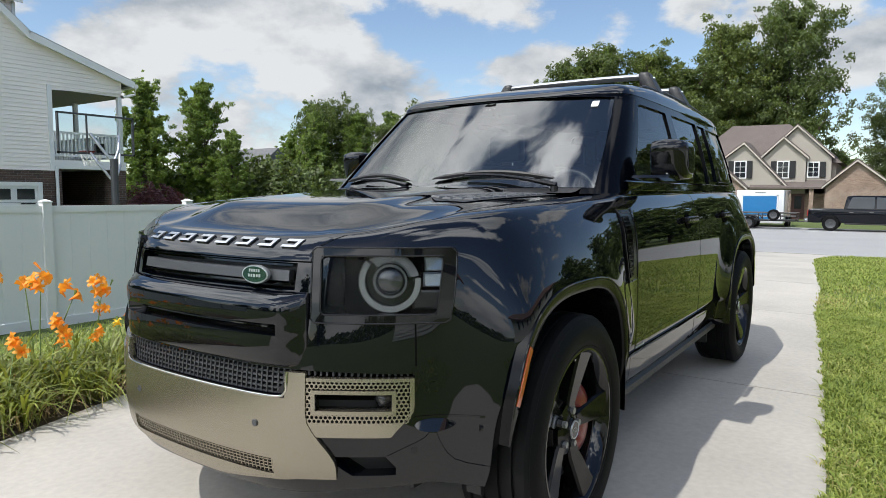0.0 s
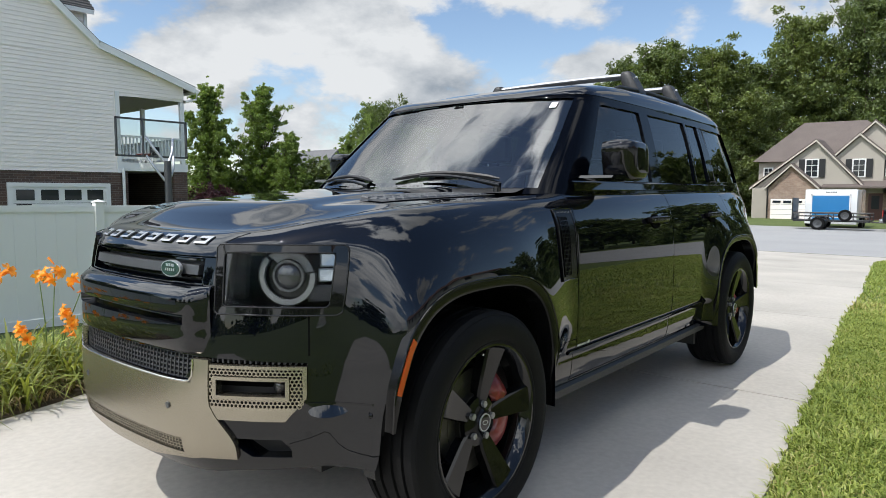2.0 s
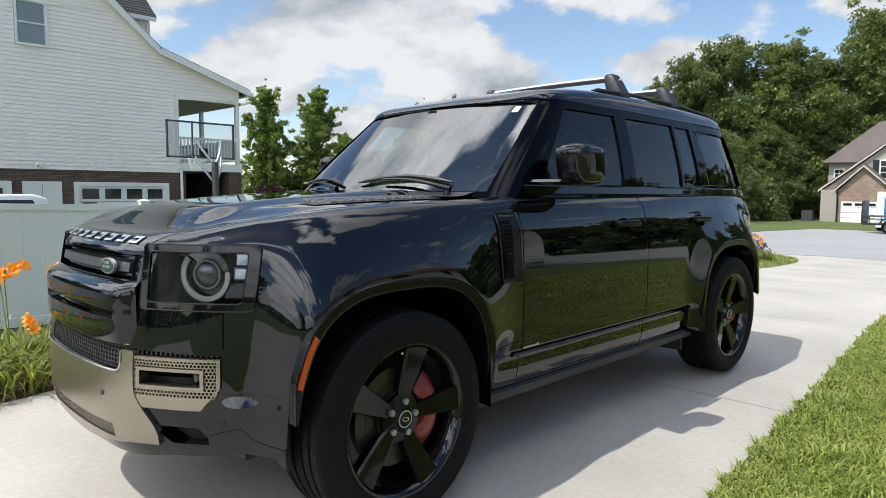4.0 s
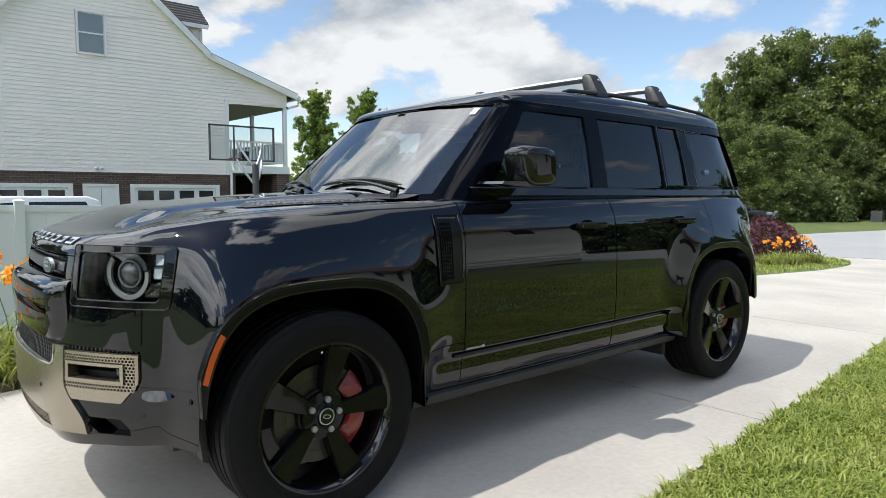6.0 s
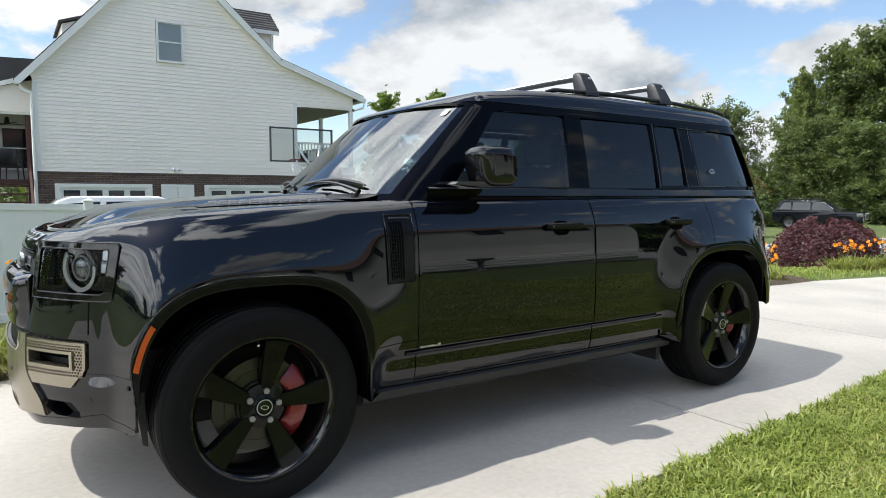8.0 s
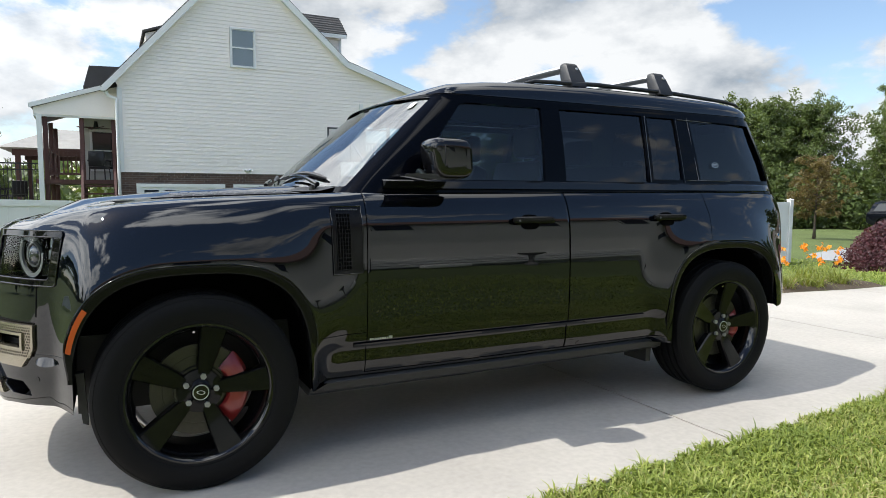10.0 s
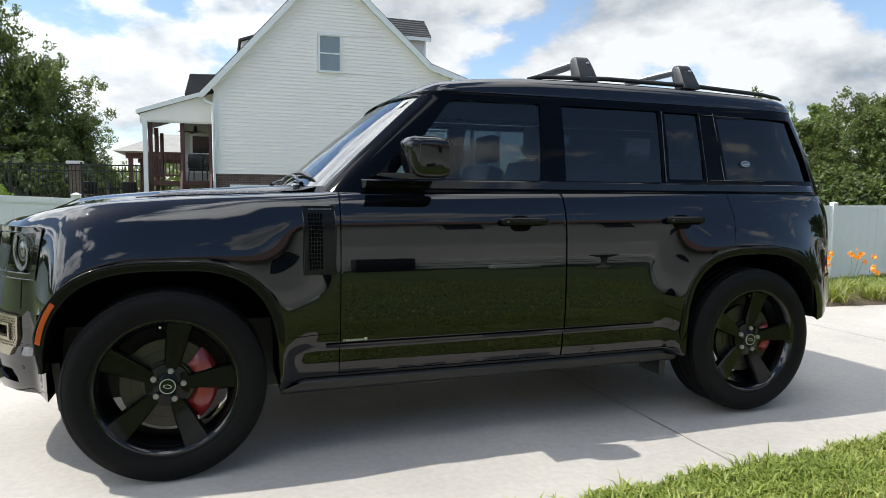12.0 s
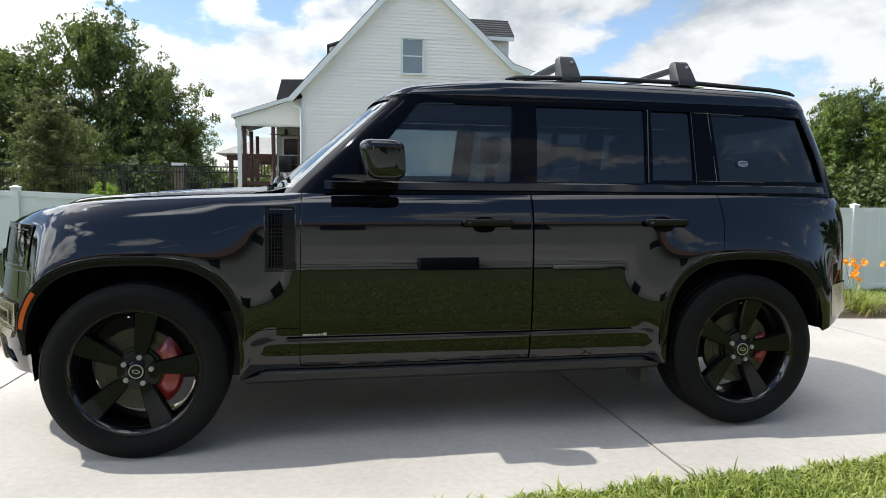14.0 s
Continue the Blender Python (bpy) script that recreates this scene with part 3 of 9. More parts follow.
def arch_cut(hx, y0, y1, d=0.006):
    pts = [(hx + x, HUB_Z + z) for x, z in (arch_at(a, d) for a in np.linspace(0, math.pi, 64))]
    pts = [(hx + ARCH_A + d + 0.012, 0.1)] + pts + [(hx - ARCH_A - d - 0.012, 0.1)]
    return add_prism(bmesh.new(), pts, "y", y0, y1)


def prism_bm(poly, axis, lo, hi):
    return add_prism(bmesh.new(), poly, axis, lo, hi)


car = empty("car", (0, 0.0143, 0))
car.scale = (1, 1.015, 1)
tagged(car, "glossy black boxy off-road estate car parked on a concrete driveway", "car")

F_DOOR = [(0.722, 0.385), (1.852, 0.385), (1.862, 1.30), (0.735, 1.30)]
R_DOOR = [(1.860, 0.385), (2.545, 0.385), (2.560, 0.46), (2.60, 0.62), (2.68, 0.74), (2.78, 0.83), (2.87, 0.93), (2.905, 1.08), (2.905, 1.30), (1.870, 1.30)]
HOOD = [(-1.0, -0.415), (-0.70, -0.425), (-0.62, -0.475), (-0.52, -0.60), (-0.42, -0.665), (-0.25, -0.705), (0.25, -0.735), (0.665, -0.745)]


def grow(poly, d):
    cx = sum(p[0] for p in poly) / len(poly)
    cz = sum(p[1] for p in poly) / len(poly)
    return [(x + (d if x > cx else -d), z + (d if z > cz else -d)) for x, z in poly]


def soften(me, offset=0.0025):
    """Round the cut edges of a panel so that its seams catch the light."""
    bm = bmesh.new()
    bm.from_mesh(me)
    bmesh.ops.remove_doubles(bm, verts=bm.verts, dist=1e-4)
    sharp = [e for e in bm.edges if len(e.link_faces) == 2 and radians(55) < e.calc_face_angle() < radians(125) and e.calc_length() > 0.003]
    bmesh.ops.bevel(bm, geom=sharp, offset=offset, segments=2, affect="EDGES", profile=0.6, clamp_overlap=True)
    bm.to_mesh(me)
    bm.free()
    return me


def build_body():
    solid = body_solid()
    wells = [arch_cut(hx, y0, y1) for hx in (0, BASE) for y0, y1 in ((-1.3, -0.58), (0.58, 1.3))]
    cavity = prism_bm([(0.80, -0.79), (3.62, -0.79), (3.62, 0.79), (0.80, 0.79)], "z", 0.62, 1.6)
    shell = boolean(solid, "DIFFERENCE", wells + [cavity])
    hood_poly = HOOD + [(x, -y) for x, y in HOOD[::-1]]
    hood = boolean(shell, "INTERSECT", [prism_bm(hood_poly, "z", 1.010, 1.5)])
    doors = []
    for poly in (F_DOOR, R_DOOR):
        for y0, y1 in ((-1.3, -0.5), (0.5, 1.3)):
            doors.append((boolean(shell, "INTERSECT", [prism_bm(poly, "y", y0, y1)])))
    cut = [prism_bm(grow(p, 0.0045), "y", y0, y1) for p in (F_DOOR, R_DOOR) for y0, y1 in ((-1.3, -0.78), (0.78, 1.3))]
    cut.append(prism_bm([(x, y * 1.006 - 0.002) for x, y in HOOD] + [(x, -y * 1.006 + 0.002) for x, y in HOOD[::-1]], "z", 1.006, 1.5))
    cut += FRONT_CUTS()
    body = boolean(shell, "DIFFERENCE", cut)
    soften(hood)
    for me, nm, lb in ((body, "body", ""), (hood, "bonnet", "black bonnet with a raised middle")):
        me.materials.clear()
        me.materials.append(M_PAINT)
        settle(nm, me, car, lb, angle=38)
    obs = []
    for me in doors:
        soften(me)
        me.materials.clear()
        me.materials.append(M_PAINT)
        obs.append(settle("door", me, car, "glossy black door", angle=38))
    return obs


def FRONT_CUTS():
    cuts = []
    for s in (-1, 1):
        cuts.append(prism_bm([(s * 0.476, 0.856), (s * 0.766, 0.856), (s * 0.770, 1.034), (s * 0.476, 1.034)], "x", -1.0, -0.44))   # headlamp pocket
        cuts.append(prism_bm([(s * 0.40, 0.535), (s * 0.672, 0.545), (s * 0.699, 0.580), (s * 0.699, 0.690), (s * 0.40, 0.70)], "x", -1.0, -0.55))   # fog lamp pocket
        cuts.append(prism_bm([(s * 0.550, 0.385), (s * 0.650, 0.385), (s * 0.655, 0.410), (s * 0.635, 0.446), (s * 0.505, 0.446), (s * 0.510, 0.425)], "x", -1.0, -0.55))   # brake duct
    cuts.append(prism_bm([(-0.385, 0.925), (0.385, 0.925), (0.385, 1.004), (-0.385, 1.004)], "x", -1.0, -0.69))    # upper grille
    cuts.append(prism_bm([(-0.355, 0.625), (0.355, 0.625), (0.405, 0.70), (-0.405, 0.70)], "x", -1.0, -0.72))      # lower grille
    return cuts


DOORS = build_body()

# ---- greenhouse, roof, glass ----
LOW_X = [0.50, 0.515, 0.555, 0.615, 0.675, 0.73, 0.80, 0.95, 1.6, 2.4, 3.1, 3.45, 3.62, 3.715, 3.76, 3.785, 3.79]
LOW_Y = [0.0, 0.23, 0.46, 0.66, 0.768, 0.812, 0.828, 0.834, 0.838, 0.836, 0.826, 0.812, 0.785, 0.725, 0.62, 0.35, 0.0]
HIGH_X = [1.075, 1.085, 1.110, 1.150, 1.195, 1.24, 1.30, 1.42, 1.8, 2.4, 3.0, 3.33, 3.49, 3.585, 3.635, 3.66, 3.665]
HIGH_Y = [0.0, 0.21, 0.42, 0.580, 0.660, 0.694, 0.706, 0.710, 0.712, 0.706, 0.692, 0.678, 0.655, 0.605, 0.52, 0.30, 0.0]
Z_LOW, Z_HIGH = 1.208, 1.695


def roof_z(x):
    return ramp(x, [1.05, 1.15, 1.30, 1.50, 1.75, 2.2, 2.8, 3.3, 3.55, 3.68], [1.725, 1.757, 1.790, 1.815, 1.833, 1.842, 1.838, 1.825, 1.808, 1.775])


def greenhouse_rings(inset, n=130):
    lo, hi = resample(LOW_X, LOW_Y, n), resample(HIGH_X, HIGH_Y, n)
    nl, nh = outline_normals(lo), outline_normals(hi)
    rings = []
    for t in (0, 0.15, 0.3, 0.5, 0.7, 0.85, 0.95, 1.0):
        c = lo * (1 - t) + hi * t
        nn = nl * (1 - t) + nh * t
        bow = 0.010 * math.sin(math.pi * t)
        c = c - nn * (inset - bow)
        rings.append([(x, y, Z_LOW + (Z_HIGH - Z_LOW) * t) for x, y in c])
    for k, o in ((0.22, 0.004), (0.45, 0.014), (0.65, 0.030), (0.80, 0.052), (0.90, 0.080), (0.96, 0.11), (1.0, 0.15)):
        c = hi - nh * (inset + o)
        rings.append([(x, max(y, 0), Z_HIGH + (roof_z(x) - 0.012 - inset - Z_HIGH) * k) for x, y in c])
    last = rings[-1]
    for k in (0.93, 0.84, 0.72, 0.58, 0.42, 0.25, 0.1):
        rings.append([(2.4 + (x - 2.4) * k, y * k, roof_z(2.4 + (x - 2.4) * k) - 0.012 * (y * k / 0.6) ** 2 - inset) for x, y, z in last])
    return rings


def closed(rings, tip_low, tip_high):
    full = [[(x, -y, z) for x, y, z in r] + [(x, y, z) for x, y, z in r[-2:0:-1]] for r in rings]
    m = len(full[0])
    v = [p for r in full for p in r]
    f = [(i * m + j, i * m + (j + 1) % m, (i + 1) * m + (j + 1) % m, (i + 1) * m + j) for i in range(len(full) - 1) for j in range(m)]
    v += [tip_low, tip_high]
    a, b = len(v) - 2, len(v) - 1
    f += [(j, a, (j + 1) % m) for j in range(m)]
    q = (len(full) - 1) * m
    f += [(q + (j + 1) % m, b, q + j) for j in range(m)]
    bm = bmesh.new()
    me = bpy.data.meshes.new("g")
    me.from_pydata(v, [], f)
    bm.from_mesh(me)
    bmesh.ops.remove_doubles(bm, verts=bm.verts, dist=1e-5)
    bmesh.ops.recalc_face_normals(bm, faces=bm.faces)
    return bm


W1 = [(0.985, 1.272), (1.768, 1.272), (1.800, 1.668), (1.345, 1.668), (1.30, 1.655)]
W2 = [(1.905, 1.272), (2.505, 1.272), (2.532, 1.668), (1.925, 1.668)]
W3 = [(2.545, 1.290), (2.785, 1.290), (2.800, 1.664), (2.570, 1.664)]
W4 = [(2.935, 1.290), (3.60, 1.290), (3.57, 1.45), (3.51, 1.655), (2.928, 1.664)]


def side_y(x, z):
    """The outer face of the side glass."""
    lo, hi = np.interp(x, LOW_X[6:], LOW_Y[6:]), np.interp(x, HIGH_X[6:], HIGH_Y[6:])
    t = (z - Z_LOW) / (Z_HIGH - Z_LOW)
    return lo * (1 - t) + hi * t + 0.010 * math.sin(math.pi * t)


def build_greenhouse():
    outer = closed(greenhouse_rings(0.0), (2.4, 0, Z_LOW - 0.01), (2.4, 0, roof_z(2.4)))
    inner = closed(greenhouse_rings(0.045), (2.4, 0, Z_LOW - 0.06), (2.4, 0, roof_z(2.4) - 0.045))
    bmesh.ops.translate(inner, verts=[v for v in inner.verts if v.co.z < Z_LOW + 0.03], vec=(0, 0, -0.09))
    me = bpy.data.meshes.new("greenhouse")
    outer.to_mesh(me)
    cuts = [inner]
    cuts += [prism_bm(w, "y", -1.2, 1.2) for w in (W1, W2, W3, W4)]
    cuts.append(prism_bm([(-0.738, 1.235), (0.738, 1.235), (0.702, 1.45), (0.645, 1.690), (0.30, 1.708), (-0.30, 1.708), (-0.645, 1.690), (-0.702, 1.45)], "x", 0.2, 1.26))
    cuts.append(prism_bm([(-0.56, 1.30), (0.56, 1.30), (0.50, 1.64), (-0.50, 1.64)], "x", 3.5, 4.2))
    me = boolean(me, "DIFFERENCE", cuts)
    roof = boolean(me, "INTERSECT", [prism_bm([(0.3, 1.700), (1.20, 1.712), (3.40, 1.712), (4.2, 1.690), (4.2, 2.2), (0.3, 2.2)], "y", -1.2, 1.2)])
    frame_me = boolean(me, "DIFFERENCE", [prism_bm([(0.3, 1.698), (1.20, 1.709), (3.40, 1.709), (4.2, 1.687), (4.2, 2.2), (0.3, 2.2)], "y", -1.2, 1.2)])
    for m, nm, mt, lb in ((roof, "roof", M_PAINT, "black painted roof panel"), (frame_me, "window_frame", M_PILLAR, "gloss black window frame")):
        m.materials.clear()
        m.materials.append(mt)
        settle(nm, m, car, lb, angle=28)
    # side panes
    for poly, mt in ((W1, M_TINT), (W2, M_TINT2), (W3, M_TINT2), (W4, M_TINT2)):
        for s in (-1, 1):
            cx, cz = np.mean([p[0] for p in poly]), np.mean([p[1] for p in poly])
            v = [(cx, s * (side_y(cx, cz) - 0.010), cz)]
            edge = []
            for (a, b), (c, d) in zip(poly, poly[1:] + poly[:1]):
                for t in np.linspace(0, 1, 6, endpoint=False):
                    edge.append((a + (c - a) * t, b + (d - b) * t))
            for k in (0.5, 1.012):
                for x, z in edge:
                    X, Z = cx + (x - cx) * k, cz + (z - cz) * k
                    v.append((X, s * (side_y(X, Z) - 0.010), Z))
            m = len(edge)
            f = [(0, 1 + i, 1 + (i + 1) % m) for i in range(m)]
            f += [(1 + i, 1 + m + i, 1 + m + (i + 1) % m, 1 + (i + 1) % m) for i in range(m)]
            g = finish("window_pane", v, f, mt, car, "dark tinted window pane", smooth=True)
            g.visible_shadow = False
    # windscreen and rear pane follow the curved front and back
    n = 130
    lo, hi = resample(LOW_X, LOW_Y, n), resample(HIGH_X, HIGH_Y, n)
    for which, t0, t1, ym in (("windscreen", 0.035, 1.015, 0.758), ("rear_window", 0.16, 0.92, 0.58)):
        v, f = [], []
        ts = np.linspace(t0, t1, 14)
        for t in ts:
            c = lo * (1 - t) + hi * t
            c = c[: n // 2] if which == "windscreen" else c[n // 2:][::-1]
            ys = np.linspace(0, ym * (1 - 0.12 * t), 20)
            xs = np.interp(ys, c[:, 1], c[:, 0])
            bow = 0.010 * math.sin(math.pi * t)
            sg = -1 if which == "windscreen" else 1
            row = [(x + sg * (bow - 0.012), y, Z_LOW + (Z_HIGH - Z_LOW) * t) for x, y in zip(xs, ys)]
            v += [(x, -y, z) for x, y, z in row[:0:-1]] + row
        w = 39
        f = [(i * w + j, i * w + j + 1, (i + 1) * w + j + 1, (i + 1) * w + j) for i in range(13) for j in range(w - 1)]
        g = finish(which, v, f, M_GLASS if which == "windscreen" else M_TINT2, car, "curved windscreen" if which == "windscreen" else "dark rear window", smooth=True)
        g.visible_shadow = False


build_greenhouse()

# ---- wheels ----
def lathe(profile, n, name, material, parent, label="", angle=35):
    """A profile of (radius, y) turned round the wheel's axle."""
    v, f = [], []
    for a in np.linspace(0, 2 * math.pi, n, endpoint=False):
        v += [(r * math.cos(a), y, r * math.sin(a)) for r, y in profile]
    m = len(profile)
    for i in range(n):
        for j in range(m - 1):
            a, b = i * m + j, ((i + 1) % n) * m + j
            f.append((a, a + 1, b + 1, b))
    return finish(name, v, f, material, parent, label, angle=angle)


M_NUT = mat("nut_steel", (0.30, 0.30, 0.30), 0.4, metal=0.6)


def build_wheel():
    """One wheel at the origin; its outer face looks towards -y."""
    rim = lathe([(0.262, 0.10), (0.255, 0.02), (0.258, -0.07), (0.270, -0.105), (0.2795, -0.112), (0.286, -0.118), (0.286, -0.124), (0.277, -0.124), (0.268, -0.116), (0.250, -0.075), (0.246, 0.02), (0.250, 0.10)], 96, "wheel", M_GLOSS, None, "gloss black five-spoke alloy wheel")
    R = 0.402
    prof = [(0.262, 0.112), (0.280, 0.120), (0.300, 0.130), (0.335, 0.138), (0.368, 0.133), (0.388, 0.120), (0.398, 0.108)]
    for g in (0.075, 0.028, -0.028, -0.075):
        prof += [(R - 0.001, g + 0.0075), (R - 0.010, g + 0.006), (R - 0.010, g - 0.006), (R - 0.001, g - 0.0075)]
    prof += [(0.398, -0.108), (0.390, -0.118), (0.386, -0.121), (0.384, -0.1205), (0.368, -0.133), (0.350, -0.1372), (0.335, -0.138), (0.315, -0.1345), (0.300, -0.130), (0.296, -0.1265), (0.292, -0.1275), (0.284, -0.124), (0.277, -0.119)]
    tyre = lathe(prof, 120, "tyre", M_RUBBER, rim, "black road tyre with grooved tread", angle=30)
    # shoulder blocks
    bm = bmesh.new()
    for k in range(72):
        a = 2 * math.pi * k / 72
        for sgn in (-1, 1):
            c, s = math.cos(a), math.sin(a)
            u = Vector((c, 0, s))
            t = Vector((-s, 0, c))
            base = u * 0.3955 + Vector((0, sgn * 0.104, 0))
            quad = []
            for dt, dy, dr in ((-0.0125, -0.018, 0.004), (0.0095, -0.018, 0.004), (0.0125, 0.014, -0.008), (-0.0095, 0.014, -0.008)):
                quad.append(base + t * dt + Vector((0, sgn * dy, 0)) + u * dr)
            lowq = [p - u * 0.012 for p in quad]
            A = [bm.verts.new(p) for p in quad]
            B = [bm.verts.new(p) for p in lowq]
            bm.faces.new(A)
            for i in range(4):
                bm.faces.new((A[i], B[i], B[(i + 1) % 4], A[(i + 1) % 4]))
    bmesh.ops.recalc_face_normals(bm, faces=bm.faces)
    tagged(part("tread_block", bm, M_RUBBER, tyre), kind="stuff")
    disc = lathe([(0.06, -0.062), (0.098, -0.062), (0.102, -0.045), (0.140, -0.045), (0.141, -0.0435), (0.144, -0.0435), (0.145, -0.045), (0.188, -0.045), (0.188, -0.015), (0.06, -0.015)], 64, "brake_disc", M_STEEL, rim, "steel brake disc")
    hub = lathe([(0.0, -0.100), (0.026, -0.100), (0.0335, -0.098), (0.0345, -0.094), (0.040, -0.088), (0.060, -0.083), (0.088, -0.078), (0.092, -0.060), (0.090, 0.0), (0.0, 0.0)], 48, "wheel_hub", M_ALLOY, rim)
    lathe([(0.0, -0.1025), (0.0275, -0.1025), (0.0275, -0.098)], 40, "hub_cap", M_GLOSS, hub, "black centre cap with silver ring")
    lathe([(0.0275, -0.099), (0.0285, -0.1035), (0.0315, -0.1035), (0.0325, -0.099)], 40, "cap_ring", M_SILVER, hub)
    v = [(0.017 * math.cos(a), -0.1032, 0.0085 * math.sin(a)) for a in np.linspace(0, 2 * math.pi, 24, endpoint=False)] + [(0.0135 * math.cos(a), -0.1032, 0.006 * math.sin(a)) for a in np.linspace(0, 2 * math.pi, 24, endpoint=False)]
    finish("cap_badge", v, [(i, (i + 1) % 24, 24 + (i + 1) % 24, 24 + i) for i in range(24)], M_SILVER, hub)
    # five broad spokes, wider to the rim
    bm = bmesh.new()
    stations = [(0.070, 0.027, -0.082), (0.110, 0.034, -0.086), (0.16, 0.041, -0.095), (0.21, 0.047, -0.104), (0.25, 0.052, -0.112), (0.2785, 0.056, -0.120)]
    prev = None
    for r, w, y in stations:
        ring = [bm.verts.new((x, yy, r)) for x, yy in ((-w, y + 0.045), (-w, y + 0.010), (-w + 0.006, y + 0.001), (w - 0.006, y + 0.001), (w, y + 0.010), (w, y + 0.045))]
        if prev:
            for i in range(6):
                bm.faces.new((prev[i], prev[(i + 1) % 6], ring[(i + 1) % 6], ring[i]))
        else:
            bm.faces.new(ring)
        prev = ring
    bm.faces.new(prev[::-1])
    bmesh.ops.recalc_face_normals(bm, faces=bm.faces)
    spoke = part("spoke", bm, M_ALLOY, rim, angle=30)
    for k in range(1, 5):
        o = new("spoke", spoke.data)
        o.parent = rim
        o.rotation_euler = (0, radians(72 * k), 0)
    bm = bmesh.new()
    add_prism(bm, [(0.0125 * math.cos(a), 0.0125 * math.sin(a)) for a in np.linspace(0, 2 * math.pi, 6, endpoint=False)], "y", -0.094, -0.070)
    nut = part("lug_nut", bm, M_NUT, rim, "bright steel wheel nut")
    nut.location = (0, 0, 0.062)
    for k in range(1, 5):
        o = new("lug_nut", nut.data)
        o.parent = rim
        a = radians(72 * k)
        o.location = (0.062 * math.sin(a), 0, 0.062 * math.cos(a))
    valve = tube("valve", [(-0.075, -0.085, 0.247), (-0.073, -0.108, 0.240)], 0.005, M_CHROME, rim, n=8)
    return rim, disc


def build_caliper(parent, sx, big):
    """A fixed brake caliper behind the spokes, on the wheel's rear side (sx = 1)."""
    bm = bmesh.new()
    r0, r1 = (0.110, 0.200) if big else (0.115, 0.178)
    spread = 0.86 if big else 0.52
    pr = None
    for a in np.linspace(-spread, spread, 14):
        c, s = math.cos(a) * sx, math.sin(a)
        e = 1 - 0.35 * (abs(a) / spread) ** 4
        ring = []
        for r, y in ((r0 + 0.015, -0.05), (r0, -0.058), (r0 + 0.01, -0.078 * e), ((r0 + r1) / 2, -0.086 * e), (r1 - 0.015, -0.078 * e), (r1, -0.05)):
            ring.append(bm.verts.new((r * c, y, r * s)))
        if pr:
            for i in range(5):
                bm.faces.new((pr[i], pr[i + 1], ring[i + 1], ring[i]))
        else:
            bm.faces.new(ring)
        pr = ring
    bm.faces.new(pr)
    bmesh.ops.recalc_face_normals(bm, faces=bm.faces)
    return part("brake_caliper", bm, M_RED, parent, "red painted brake caliper", angle=40)


def place_wheels():
    rim, _ = build_wheel()
    wheels = [rim] + [copy_thing(rim, pose(0, 0, 0)) for _ in range(3)]
    for w, (x, y, flip, a) in zip(wheels, ((0, -0.848, 0, 12), (BASE, -0.846, 0, 11), (0, 0.848, 180, 30), (BASE, 0.846, 180, -20))):
        w.parent = car
        w.matrix_basis = pose(x, y, HUB_Z + 0.004, 0, 0, flip) @ pose(0, 0, 0, 0, a, 0)
        cal = build_caliper(w, 1, x < 1)
        cal.matrix_basis = pose(0, 0, 0, 0, -a + 2, 0)


place_wheels()
# dark liners inside the wheel arches
for hx in (0, BASE):
    for s in (-1, 1):
        v, f = [], []
        for y in (0.59, 0.958):
            for a in np.linspace(-0.10 if hx < 1 else 0.36, math.pi + 0.05, 40):
                x, z = arch_at(a, 0.003)
                out = y if y < 0.6 or hx > 1 else y - 0.095 * smooth01((a - 2.75) / 0.35)
                v.append((hx + x, s * out, HUB_Z + z))
        f = [(i, i + 1, i + 41, i + 40) for i in range(39)]
        m = len(v)
        v.append((hx, s * 0.59, HUB_Z))
        f += [(i + 1, i, m) for i in range(39)]
        finish("wheel_arch_liner", v, f, M_PIT, car, "dark plastic wheel-arch liner")
box("underbody", -0.45, 3.55, -0.60, 0.60, 0.27, 0.60, M_SATIN, car, "dark underbody")

# ---- fittings of the car ----
def both(fn):
    """Make a fitting on the left and on the right side."""
    return [fn(-1), fn(1)]


def skin_side(name, x0, x1, z0, z1, s, proud, material, label="", nx=12, nz=8, lean=0.0, parent=None, thick=0.012):
    """A plate that follows the body side, proud of it, with folded-in edges; lean shears it rearwards with height."""
    v, f = [], []
    for k in range(nz + 1):
        z = z0 + (z1 - z0) * k / nz
        for i in range(nx + 1):
            x = x0 + (x1 - x0) * i / nx + lean * (z - z0)
            v.append((x, s * (body_y(x, z) + proud), z))
    w = nx + 1
    f = [(k * w + i, k * w + i + 1, (k + 1) * w + i + 1, (k + 1) * w + i) for k in range(nz) for i in range(nx)]
    rim = list(range(w)) + [k * w + nx for k in range(1, nz + 1)] + [nz * w + i for i in range(nx - 1, -1, -1)] + [k * w for k in range(nz - 1, 0, -1)]
    m = len(v)
    for r in rim:
        x, y, z = v[r]
        v.append((x, y - s * thick, z))
    n = len(rim)
    f += [(rim[(i + 1) % n], rim[i], m + i, m + (i + 1) % n) for i in range(n)]
    return finish(name, v, f, material, parent or car, label, angle=35)


